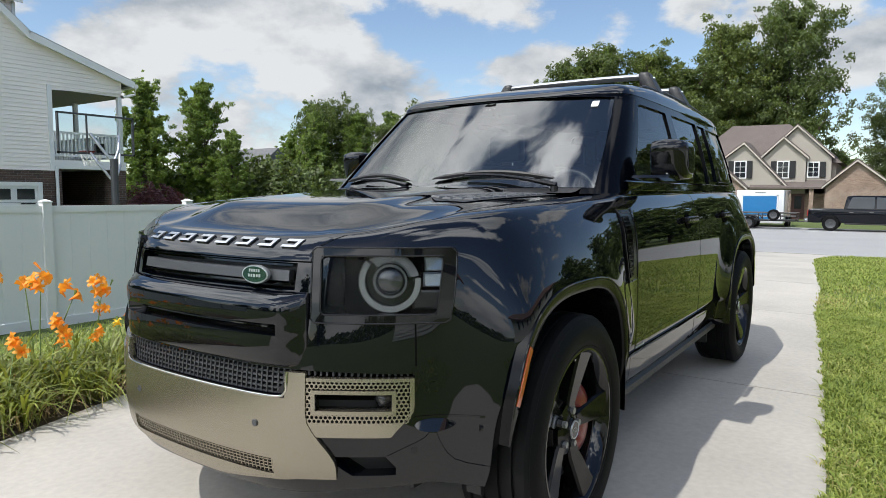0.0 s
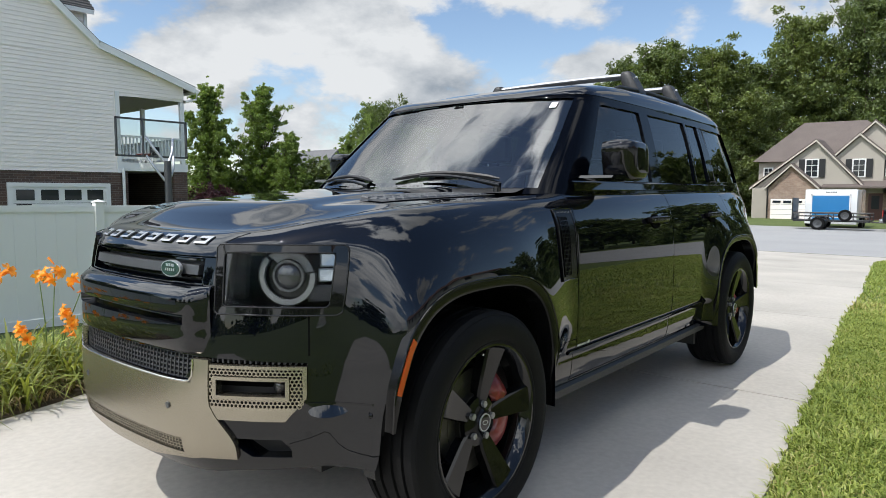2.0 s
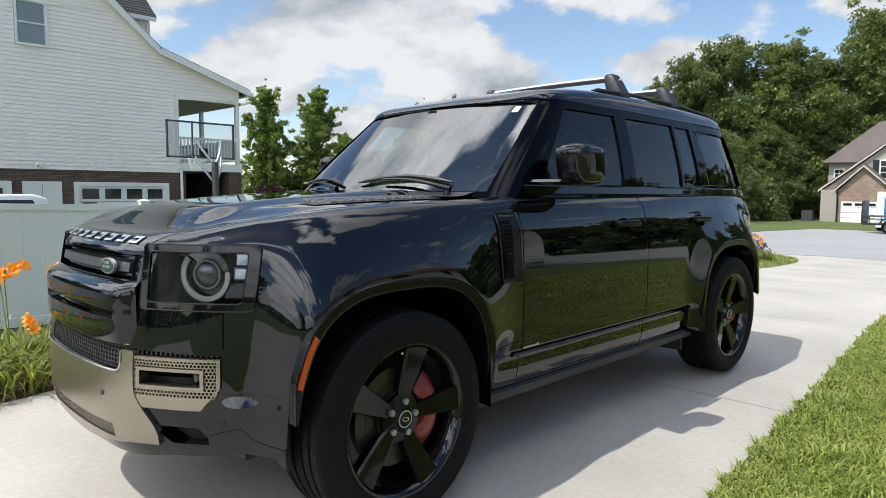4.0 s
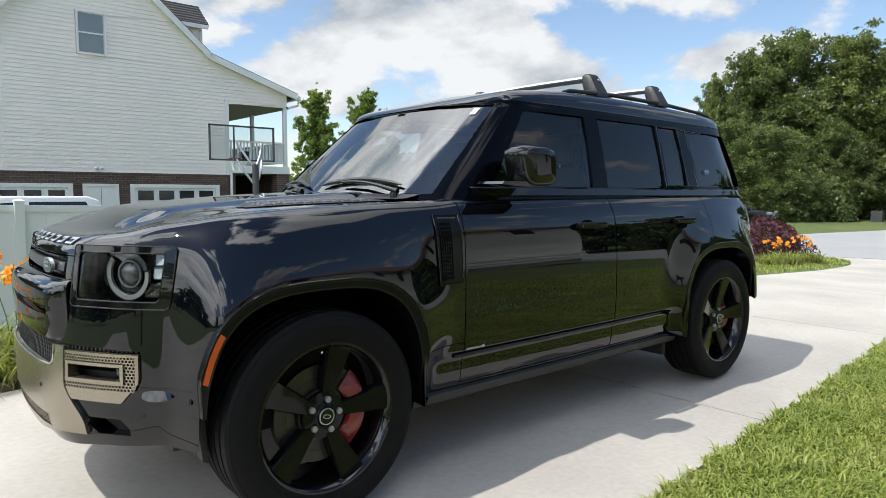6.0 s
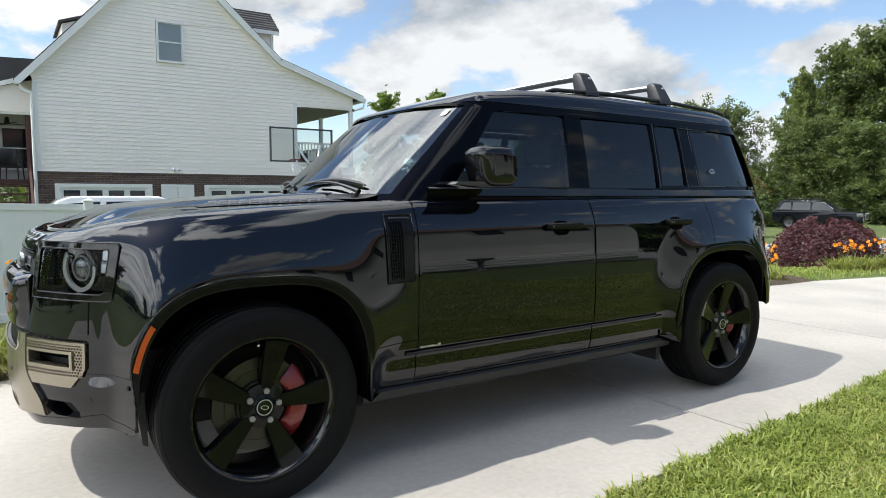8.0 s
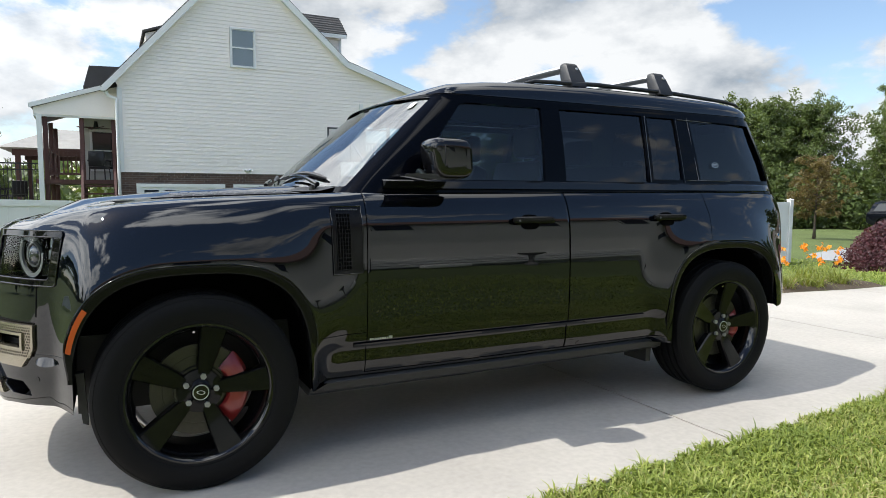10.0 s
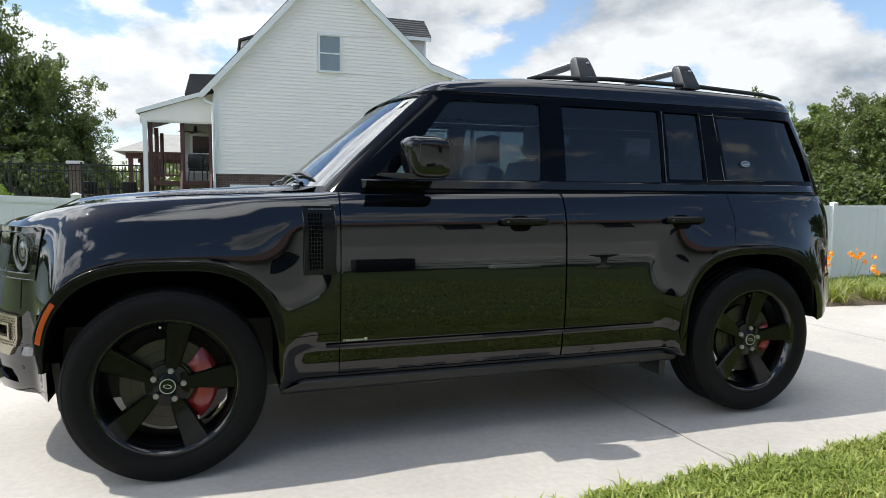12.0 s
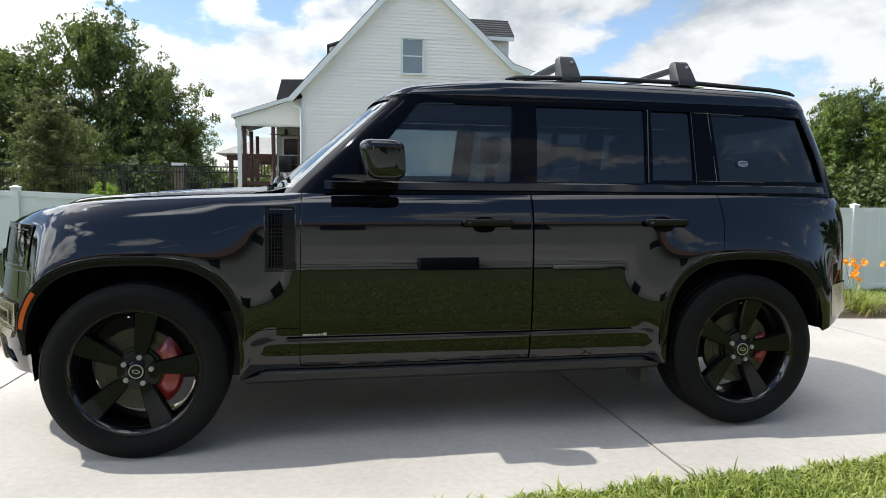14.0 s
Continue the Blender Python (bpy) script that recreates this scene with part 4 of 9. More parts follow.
def skin_nose(name, cells, us, zs, proud, material, label="", parent=None, thick=0.02, warp=None, raise_z=None):
    """A plate that follows the nose: cells(u, z) says which cells of the grid are there."""
    vid, v, f = {}, [], []

    def vert(i, k, deep):
        key = (i, k, deep)
        if key not in vid:
            z = raise_z(us[i], zs[k]) if raise_z else zs[k]
            x, y = nose_point(warp(us[i], zs[k]) if warp else us[i], z, proud - (thick if deep else 0))
            vid[key] = len(v)
            v.append((x, y, z))
        return vid[key]

    here = {(i, k) for i in range(len(us) - 1) for k in range(len(zs) - 1) if cells((us[i] + us[i + 1]) / 2, (zs[k] + zs[k + 1]) / 2)}
    for i, k in here:
        f.append((vert(i, k, 0), vert(i, k + 1, 0), vert(i + 1, k + 1, 0), vert(i + 1, k, 0)))
        for di, dk, a, b in ((-1, 0, (i, k), (i, k + 1)), (1, 0, (i + 1, k + 1), (i + 1, k)), (0, -1, (i + 1, k), (i, k)), (0, 1, (i, k + 1), (i + 1, k + 1))):
            if (i + di, k + dk) not in here:
                f.append((vert(*b, 0), vert(*a, 0), vert(*a, 1), vert(*b, 1)))
    return finish(name, v, f, material, parent or car, label, angle=35)


def arch_lip(s, hx, front):
    prof = [(0.440, 0.90), (0.4425, 0.958), (0.446, 0.969), (0.453, 0.9735), (0.488, 0.9748), (0.496, 0.9742), (0.499, 0.972), (0.499, 0.94)]
    a0, a1 = (0.10, math.pi - 0.20) if front else (0.24, math.pi + 0.12)
    v, f = [], []
    n = 70
    for i in range(n + 1):
        a = a0 + (a1 - a0) * i / n
        for r, y in prof:
            tuck = 0.034 * smooth01((a - math.pi + 0.62) / 0.5) if front and a > 2 else 0.030 * smooth01((0.75 - a) / 0.5) if not front and a < 1 else 0.035 * smooth01((0.42 - a) / 0.5) if front else 0.03 * smooth01((a - math.pi + 0.42) / 0.5)
            thin = smooth01((a - math.pi + 0.50) / 0.30) if front and a > 2 else smooth01((0.45 - a) / 0.35) if front else smooth01((a - math.pi + 0.25) / 0.35) if a > 2 else smooth01((0.55 - a) / 0.3)
            x, z = arch_at(a, (r - 0.4425) * 0.74 * (1 - 0.6 * thin))
            v.append((hx + x, s * (y - tuck), HUB_Z + z))
    m = len(prof)
    for i in range(n):
        for j in range(m - 1):
            q = i * m + j
            f.append((q, q + 1, q + m + 1, q + m) if s > 0 else (q, q + m, q + m + 1, q + 1))
    lip = finish("arch_lip", v, f, M_LIP, car, "gloss black wheel-arch lip", angle=40)
    edge = [Vector(v[i * m + 5]).lerp(Vector(v[i * m + 6]), 0.5) + Vector((0, s * 0.001, 0)) for i in range(n + 1)]
    tube("lip_edge", edge, 0.0032, M_GLOSS, lip, n=6)
    return lip


for hx, fr in ((0, True), (BASE, False)):
    for s in (-1, 1):
        arch_lip(s, hx, fr)


def marker(s, hx, a0, a1, material, label):
    v, f = [], []
    for i in range(9):
        a = a0 + (a1 - a0) * i / 8
        for r, y in ((0.460, 0.968), (0.462, 0.9785), (0.484, 0.9785), (0.487, 0.968)):
            pull = 0.034 * smooth01((a - math.pi + 0.62) / 0.5) if hx < 1 else 0.030 * smooth01((0.75 - a) / 0.5)
            x, z = arch_at(a, (r - 0.4425) * 0.80)
            v.append((hx + x, s * (y - pull), HUB_Z + z))
    for i in range(8):
        for j in range(3):
            q = i * 4 + j
            f.append((q, q + 1, q + 5, q + 4))
    f += [(0, 1, 2, 3), (32, 33, 34, 35)]
    return finish("side_marker", v, f, material, car, label, angle=40)


M_REFLECT = mat("dark_red_reflector", (0.10, 0.008, 0.008), 0.12)
for s in (-1, 1):
    marker(s, 0, radians(137), radians(155), M_AMBER, "amber side marker on the arch lip")
    marker(s, BASE, radians(24), radians(35), M_REFLECT, "red side reflector on the arch lip")


def door_handle(s, x0, x1, z, parent):
    y = body_y((x0 + x1) / 2, z)
    bm = bmesh.new()
    prev = None
    for x, k in ((x0, 0.55), (x0 + 0.006, 0.85), (x0 + 0.02, 1.0), (x1 - 0.06, 1.0), (x1 - 0.02, 0.95), (x1 - 0.006, 0.8), (x1, 0.5)):
        ring = [bm.verts.new((x, s * (y + 0.022 + dy * k), z + dz * k)) for dy, dz in ((-0.012, -0.014), (-0.012, 0.014), (0.002, 0.0185), (0.010, 0.013), (0.012, -0.004), (0.009, -0.015), (0.0, -0.0185))]
        if prev:
            for i in range(7):
                bm.faces.new((prev[i], prev[(i + 1) % 7], ring[(i + 1) % 7], ring[i]))
        else:
            bm.faces.new(ring)
        prev = ring
    bm.faces.new(prev)
    bmesh.ops.recalc_face_normals(bm, faces=bm.faces)
    h = part("door_handle", bm, M_LIP, parent, "gloss black door handle", angle=35)
    for xx in (x0 + 0.012, x1 - 0.05):
        bm = add_box(bmesh.new(), xx, xx + 0.036, s * (y + 0.004) - 0.012, s * (y + 0.004) + 0.012, z - 0.016, z + 0.014, 0.004)
        part("handle_foot", bm, M_PIT, h)
    tube("key_button", [(x0 + 0.030, s * (y + 0.030), z), (x0 + 0.030, s * (y + 0.0345), z)], 0.006, M_GREY, h, n=12)
    # dished bowl behind the handle
    cx, n = (x0 + x1) / 2 - 0.015, 28
    v = [(cx, s * (y + 0.002), z - 0.014)]
    for r, d in ((0.55, 0.0025), (1.0, 0.0035)):
        for a in np.linspace(0, 2 * math.pi, n, endpoint=False):
            q = (abs(math.cos(a)) ** 3 + abs(math.sin(a)) ** 3) ** (-1 / 3)
            xx, zz = cx + 0.056 * r * q * math.cos(a), z - 0.010 + 0.038 * r * q * math.sin(a)
            v.append((xx, s * (body_y(xx, zz) + d), zz))
    f = [(0, 1 + i, 1 + (i + 1) % n) for i in range(n)] + [(1 + i, 1 + n + i, 1 + n + (i + 1) % n, 1 + (i + 1) % n) for i in range(n)]
    finish("handle_recess", v, f, M_PIT, h, smooth=True)


for s, fd, rd in ((-1, DOORS[0], DOORS[2]), (1, DOORS[1], DOORS[3])):
    door_handle(s, 1.50, 1.75, 1.070, fd)
    door_handle(s, 2.455, 2.695, 1.072, rd)


def side_vent(s):
    p = skin_side("side_vent", 0.566, 0.706, 0.845, 1.145, s, 0.006, M_LIP, "gloss black side vent panel", 8, 12)
    skin_side("vent_back", 0.585, 0.648, 0.862, 1.115, s, 0.0075, M_PIT, "", 4, 8, parent=p, thick=0.001)
    for i in range(6):
        x = 0.585 + 0.0126 * i
        skin_side("vent_bar", x - 0.0015, x + 0.0015, 0.862, 1.115, s, 0.0105, M_LIP, "", 1, 8, parent=p, thick=0.004)
    for k in range(15):
        z = 0.866 + 0.0176 * k
        skin_side("vent_bar", 0.585, 0.648, z - 0.0015, z + 0.0015, s, 0.0100, M_LIP, "", 4, 1, parent=p, thick=0.004)
    for i in range(9):
        x = 0.590 + 0.0115 * i
        skin_side("letter_bar", x, x + 0.007, 1.1275, 1.1335, s, 0.0072, M_GREY, "", 1, 1, parent=p, thick=0.002)


both(side_vent)


def vent_border(s):
    zs, xs = np.linspace(0.845, 1.145, 14), np.linspace(0.566, 0.706, 7)
    rim = [(x, 0.845) for x in xs[:-1]] + [(0.706, z) for z in zs[:-1]] + [(x, 1.145) for x in xs[:0:-1]] + [(0.566, z) for z in zs[:0:-1]]
    rim.append(rim[0])
    tube("vent_border", [(x, s * (body_y(x, z) + 0.006), z) for x, z in rim], 0.003, M_GLOSS, car, "gloss black border of the side vent", n=6)


both(vent_border)


def sill(s):
    skin_side("trim_strip", 0.66, 2.40, 0.508, 0.524, s, 0.010, M_GLOSS, "gloss black trim strip along the doors", 40, 3)
    skin_side("split_line", 0.50, 0.716, 0.571, 0.574, s, 0.0008, M_PIT, "", 12, 1, thick=0.004)
    skin_side("door_crease", 0.73, 2.56, 0.571, 0.573, s, 0.0012, M_GLOSS, "", 40, 1, thick=0.002)
    bm = add_prism(bmesh.new(), [(s * 0.60, 0.30), (s * 0.845, 0.292), (s * 0.878, 0.312), (s * 0.884, 0.348), (s * 0.86, 0.372), (s * 0.60, 0.372)], "x", 0.465, 2.575)
    part("sill", bm, M_SATIN, car, "satin black sill", angle=30)
    for i in range(9):
        x = 0.735 + 0.0118 * i
        skin_side("letter_bar", x, x + (0.0085 if i < 8 else 0.016), 0.535, 0.5435 if i < 8 else 0.548, s, 0.003, M_SILVER, "", 1, 1, thick=0.002)


both(sill)


def wing_mirror(s):
    root = prism("wing_mirror", [(0.87, 1.280), (1.03, 1.268), (1.16, 1.270), (1.16, 1.290), (1.02, 1.294), (0.885, 1.292)], "y", s * 0.84, s * 1.0, M_GLOSS, car, "gloss black door mirror")
    bm = bmesh.new()
    cx, cz = 1.108, 1.364
    prev = None
    for y, k, dx in ((0.866, 0.55, 0.01), (0.871, 0.80, 0.006), (0.883, 0.95, 0.0), (0.918, 1.0, 0.0), (0.978, 1.0, 0.002), (1.010, 0.95, 0.006), (1.028, 0.84, 0.012), (1.034, 0.6, 0.016)):
        ring = []
        for a in np.linspace(0, 2 * math.pi, 36, endpoint=False):
            c, d = math.cos(a), math.sin(a)
            rx, rz = 0.100 * k, 0.095 * k
            q = (abs(c) ** 4.5 + abs(d) ** 4.5) ** (-1 / 4.5)
            xx = cx + dx + rx * q * c
            zz = cz + rz * q * d
            xx += 0.020 * (cz - zz) / 0.1 * (1 if c < 0 else 0.3)
            ring.append(bm.verts.new((xx, s * y, zz)))
        if prev:
            for i in range(36):
                bm.faces.new((prev[i], prev[(i + 1) % 36], ring[(i + 1) % 36], ring[i]))
        else:
            bm.faces.new(ring)
        prev = ring
    bm.faces.new(prev[::-1])
    bmesh.ops.recalc_face_normals(bm, faces=bm.faces)
    part("mirror_head", bm, M_GLOSS, root, "gloss black mirror head", angle=50)
    finish("mirror_glass", [(1.2055, s * 0.893, 1.300), (1.2055, s * 0.998, 1.300), (1.2055, s * 0.998, 1.430), (1.2055, s * 0.893, 1.430)], [(0, 1, 2, 3)], M_CHROME, root, "mirror glass")
    tube("seam", [(1.050, s * 0.918, 1.4585), (1.053, s * 0.978, 1.4585), (1.056, s * 1.013, 1.450), (1.060, s * 1.032, 1.42), (1.062, s * 1.0355, 1.33)], 0.002, M_SATIN, root, n=6)


both(wing_mirror)


# ---- nose ----
def headlamp(s):
    u0, u1 = nose_u(0.478), nose_u(0.766)
    zs = np.linspace(0.854, 1.034, 13)
    us = np.linspace(u0, u1, 25)
    root = None
    # dark bowl at the back of the pocket
    v = []
    for k, z in enumerate((0.850, 1.038)):
        for u in us:
            x, y = nose_point(u, z, -0.085)
            v.append((x, s * y, z))
    n = len(us)
    root = finish("headlamp", v, [(i, i + 1, n + i + 1, n + i) for i in range(n - 1)], M_PIT, car, "clear headlamp with a round light ring")

    def at(y, z, deep):
        x, yy = nose_point(nose_u(y), z, -deep)
        return Vector((x, s * yy, z))

    c = at(0.652, 0.952, 0.034)
    out = (at(0.625, 0.950, 0.0) - at(0.625, 0.950, 0.05)).normalized()
    out = (out * 0.85 + Vector((-1, 0, 0)) * 0.15).normalized()
    side = out.cross(Vector((0, 0, 1))).normalized()
    up = side.cross(out).normalized()

    def ring(name, r0, r1, push, mt, a0=0.0, a1=2 * math.pi, lab="", flat=0.010):
        v, f = [], []
        m = 48
        for i in range(m + 1):
            a = a0 + (a1 - a0) * i / m
            d = side * math.cos(a) + up * math.sin(a)
            v += [c + d * r0 + out * (push - flat), c + d * r0 + out * push, c + d * r1 + out * push, c + d * r1 + out * (push - flat)]
        for i in range(m):
            for j in range(3):
                q = i * 4 + j
                f.append((q, q + 1, q + 5, q + 4))
        return finish(name, v, f, mt, root, lab, angle=40)

    ring("light_ring", 0.073, 0.090, 0.012, M_LAMPGREY, radians(172), radians(402), "pale grey light ring")
    ring("ring_edge", 0.090, 0.0925, 0.014, M_LAMPDARK, radians(172), radians(402))
    ring("reflector", 0.030, 0.073, -0.012, M_LAMPDARK)
    ring("lens_collar", 0.043, 0.050, 0.004, M_GREY, 0, 2 * math.pi)
    # smooth reflector plate above the lens, under the bonnet edge
    v = []
    for k in range(13):
        t = radians(48 + 10 * k)
        d = side * math.cos(t) + up * math.sin(t)
        v += [c + d * 0.053 - out * 0.006, c + d * 0.072 + out * 0.0, c + d * 0.086 + out * 0.011]
    finish("reflector_plate", v, [(3 * k + j, 3 * k + j + 1, 3 * k + j + 4, 3 * k + j + 3) for k in range(12) for j in range(2)], M_LAMPPLATE, root, "pale reflector plate", smooth=True)
    # projector lens
    v, f = [], []
    for i, a in enumerate(np.linspace(0, math.pi / 2, 7)):
        for b in np.linspace(0, 2 * math.pi, 24, endpoint=False):
            v.append(c + (side * math.cos(b) + up * math.sin(b)) * 0.043 * math.cos(a) + out * (0.022 * math.sin(a) - 0.008))
    f = [(i * 24 + j, i * 24 + (j + 1) % 24, (i + 1) * 24 + (j + 1) % 24, (i + 1) * 24 + j) for i in range(6) for j in range(24)]
    finish("projector_lens", v, f, M_LENS, root, "round projector lens", smooth=True)
    # square lamp blocks outboard and inboard
    for ya, yb, za, zb, mt in ((0.728, 0.764, 0.982, 1.026, M_LAMPCLEAR), (0.724, 0.762, 0.936, 0.978, M_LAMPCLEAR), (0.700, 0.756, 0.872, 0.926, M_GLOSS), (0.490, 0.535, 0.88, 1.02, M_PIT)):
        p = [at(ya, za, 0.025), at(yb, za, 0.025), at(yb, zb, 0.025), at(ya, zb, 0.025)]
        q = [w - out * 0.03 for w in p]
        m = (p[0] + p[1] + p[2] + p[3]) / 4
        inner = [m + (w - m) * 0.8 + out * 0.004 for w in p]
        finish("lamp_block", p + q + inner, [(0, 1, 9, 8), (1, 2, 10, 9), (2, 3, 11, 10), (3, 0, 8, 11), (8, 9, 10, 11), (1, 0, 4, 5), (2, 1, 5, 6), (3, 2, 6, 7), (0, 3, 7, 4)], mt, root)
    # cover glass and its black border
    v = []
    for z in zs:
        for u in us:
            x, y = nose_point(u, z, 0.001)
            v.append((x, s * y, z))
    f = [(k * n + i, k * n + i + 1, (k + 1) * n + i + 1, (k + 1) * n + i) for k in range(len(zs) - 1) for i in range(n - 1)]
    g = finish("lamp_cover", v, f, M_CLEAR, root, "clear lamp cover", smooth=True)
    g.visible_shadow = False
    lo, hi, a, b = 0.836, 1.052, nose_u(0.455), nose_u(0.786)
    gu = sorted(set([a, u0 + 0.004] + list(np.linspace(u0 + 0.004, u1 - 0.004, 20)) + [b]))
    gz = [lo, lo + 0.008] + list(np.linspace(0.860, 1.028, 9)) + [hi - 0.008, hi]
    gu2 = gu if s > 0 else [-q for q in gu[::-1]]
    def slant(u, z):
        k = smooth01((abs(u) - u0) / (u1 - u0))
        w = abs(u) - 0.14 * k * (hi - z)
        if z in (lo, hi):
            w = min(max(w, a + 0.005), b - 0.006 - 0.14 * (hi - z))
        return math.copysign(w, u)

    skin_nose("lamp_bezel", lambda u, z: not (u0 + 0.004 < abs(u) < u1 - 0.004 and 0.860 < z < 1.028), gu2, gz, 0.0045, M_GLOSS, "gloss black lamp border", root, 0.05, slant)
    for name, ua, ub, za, zb in (("border_bead", a, b, lo, hi), ("inner_bead", u0 + 0.004, u1 - 0.004, 0.860, 1.028)):
        row, col = [0.35] + list(range(1, 12)) + [11.65], [0.4] + list(range(1, 8)) + [7.6]
        pts = [(ua + (ub - ua) * i / 12, za) for i in row] + [(ub, za + (zb - za) * i / 8) for i in col] + [(ub - (ub - ua) * i / 12, zb) for i in row] + [(ua, zb - (zb - za) * i / 8) for i in col]
        pts.append(pts[0])
        loop = []
        for u, z in pts:
            x, y = nose_point(abs(slant(u, z)), z, 0.0036)
            loop.append((x, s * y, z))
        tube(name, loop, 0.0028, M_GLOSS, root, n=8)
    skin_nose("panel_seam", lambda u, z: True, sorted([math.copysign(nose_u(0.702), s), math.copysign(nose_u(0.7055), s)]), list(np.linspace(0.712, 0.836, 6)), 0.0012, M_PIT, "", root, 0.006)


M_LAMPCLEAR = mat("lamp_clear_block", (0.30, 0.33, 0.36), 0.12, metal=0.7, vary=0.3, scale=60)
M_LAMPPLATE = mat("lamp_plate", (0.16, 0.175, 0.19), 0.18, metal=0.5, vary=0.3, scale=40)
M_LAMPGREY = mat("lamp_diffuser", (0.15, 0.155, 0.16), 0.22, vary=0.05, coat=0.5)
M_LAMPDARK = mat("lamp_dark_chrome", (0.03, 0.031, 0.033), 0.2, metal=0.8)
M_LENS = mat("projector_glass", (0.02, 0.022, 0.026), 0.03, coat=1.0)
both(headlamp)


def nose_block():
    """The proud middle of the bumper: shelf, face with a slot, undercut."""
    prof = [(0.060, 0.928), (0.035, 0.926), (0.006, 0.918), (-0.018, 0.908), (-0.032, 0.895), (-0.038, 0.878), (-0.038, 0.845), (-0.036, 0.832),
            (-0.010, 0.828), (0.004, 0.815), (-0.006, 0.802), (-0.034, 0.798), (-0.036, 0.770), (-0.034, 0.730), (-0.028, 0.712), (-0.012, 0.702), (0.05, 0.702)]
    us = np.concatenate([[-0.452, -0.449, -0.442], np.linspace(-0.432, 0.432, 41), [0.442, 0.449, 0.452]])
    v, f = [], []
    for u in us:
        e = smooth01((0.458 - abs(u)) / 0.085)
        slot = abs(u) < 0.36
        for dx, z in prof:
            d = dx if (slot or not 0.80 < z < 0.84) else -0.036
            d = d * (0.12 + 0.88 * e) if d < 0 else d
            x, y = nose_point(u, 0.80, -d)
            v.append((x, y, z))
    m = len(prof)
    f = [(i * m + j, i * m + j + 1, (i + 1) * m + j + 1, (i + 1) * m + j) for i in range(len(us) - 1) for j in range(m - 1)]
    f += [tuple(range(m - 1, -1, -1)), tuple((len(us) - 1) * m + j for j in range(m))]
    b = finish("bumper_centre", v, f, M_PAINT, car, "glossy black bumper centre with a slot", angle=32)
    # upper grille: dark pocket, satin bar, badge
    v = []
    for z in (0.920, 1.012):
        for u in np.linspace(-0.40, 0.40, 21):
            x, y = nose_point(u, z, -0.045)
            v.append((x, y, z))
    g = finish("grille", v, [(i, i + 1, 22 + i, 21 + i) for i in range(20)], M_SATIN, car, "black upper grille")
    us = np.linspace(-0.375, 0.375, 31)
    skin_nose("grille_bar", lambda u, z: True, us, [0.950, 0.957, 0.975, 0.981], -0.004, M_GREY, "dark satin grille bar", g, 0.03)
    for z0 in (0.936, 0.992):
        skin_nose("grille_rib", lambda u, z: True, us, [z0, z0 + 0.006], -0.020, M_GLOSS, "", g, 0.02)
    n = 32
    x, y = nose_point(nose_u(-0.256), 0.966, 0.014)
    nx = Vector((-1, -0.10, 0.05)).normalized()
    sd = nx.cross(Vector((0, 0, 1))).normalized()
    up = sd.cross(nx)
    c = Vector((x, y, 0.966))

    def oval(name, a, b, push, mt, lab=""):
        v = [c + nx * push]
        for k, pp in ((1.0, push), (1.0, push - 0.012)):
            v += [c + sd * a * k * math.cos(t) + up * b * k * math.sin(t) + nx * pp for t in np.linspace(0, 2 * math.pi, n, endpoint=False)]
        f = [(0, 1 + i, 1 + (i + 1) % n) for i in range(n)] + [(1 + i, 1 + n + i, 1 + n + (i + 1) % n, 1 + (i + 1) % n) for i in range(n)]
        return finish(name, v, f, mt, g, lab, angle=40)

    bd = oval("badge", 0.051, 0.028, 0.004, M_SILVER, "green oval badge with a silver rim")
    oval("badge_field", 0.046, 0.0235, 0.006, M_GREEN)
    for row, w in ((0.007, 0.045), (-0.008, 0.052)):
        for i in range(5):
            q = c + sd * (-w / 2 + w * (i + 0.15) / 5) + up * row + nx * 0.0068
            v = [q, q + sd * w * 0.14, q + sd * w * 0.14 + up * 0.009, q + up * 0.009]
            finish("badge_bar", v, [(0, 1, 2, 3)], M_SILVER, g)
    # lower mesh grille
    v = []
    for z in (0.60, 0.712):
        for u in np.linspace(-0.75, 0.75, 31):
            x, y = nose_point(u, z, -0.05)
            v.append((x, y, z))
    lg = finish("lower_grille", v, [(i, i + 1, 32 + i, 31 + i) for i in range(30)], M_PIT, car, "black mesh lower grille")
    zs = np.linspace(0.625, 0.700, 6)
    for z in zs:
        w = 0.42
        us = np.linspace(-w, w, 25)
        skin_nose("mesh_bar", lambda u, zz: True, us, [z - 0.003, z + 0.003], -0.006, M_MESH, "", lg, 0.018)
    for i in range(41):
        u = -0.40 + 0.02 * i
        skin_nose("mesh_bar", lambda uu, zz: True, [u - 0.0028, u + 0.0028], list(np.linspace(0.62, 0.702, 5)), -0.004, M_MESH, "", lg, 0.02)
    for s in (-1, 1):
        for i in range(19):
            u = s * (0.46 + 0.018 * i)
            skin_nose("mesh_bar", lambda uu, zz: True, sorted([u - 0.0028, u + 0.0028]), [0.684, 0.706], -0.004, M_MESH, "", lg, 0.02)
    # satin nickel skid plate
    us = [-0.455, -0.43, -0.405] + list(np.linspace(-0.392, 0.392, 55)) + [0.405, 0.43, 0.455]
    zs = [0.318, 0.335, 0.352, 0.368, 0.382] + list(np.linspace(0.386, 0.432, 4)) + [0.44, 0.46, 0.49, 0.52, 0.55, 0.58, 0.605, 0.618, 0.64, 0.66, 0.680, 0.694]
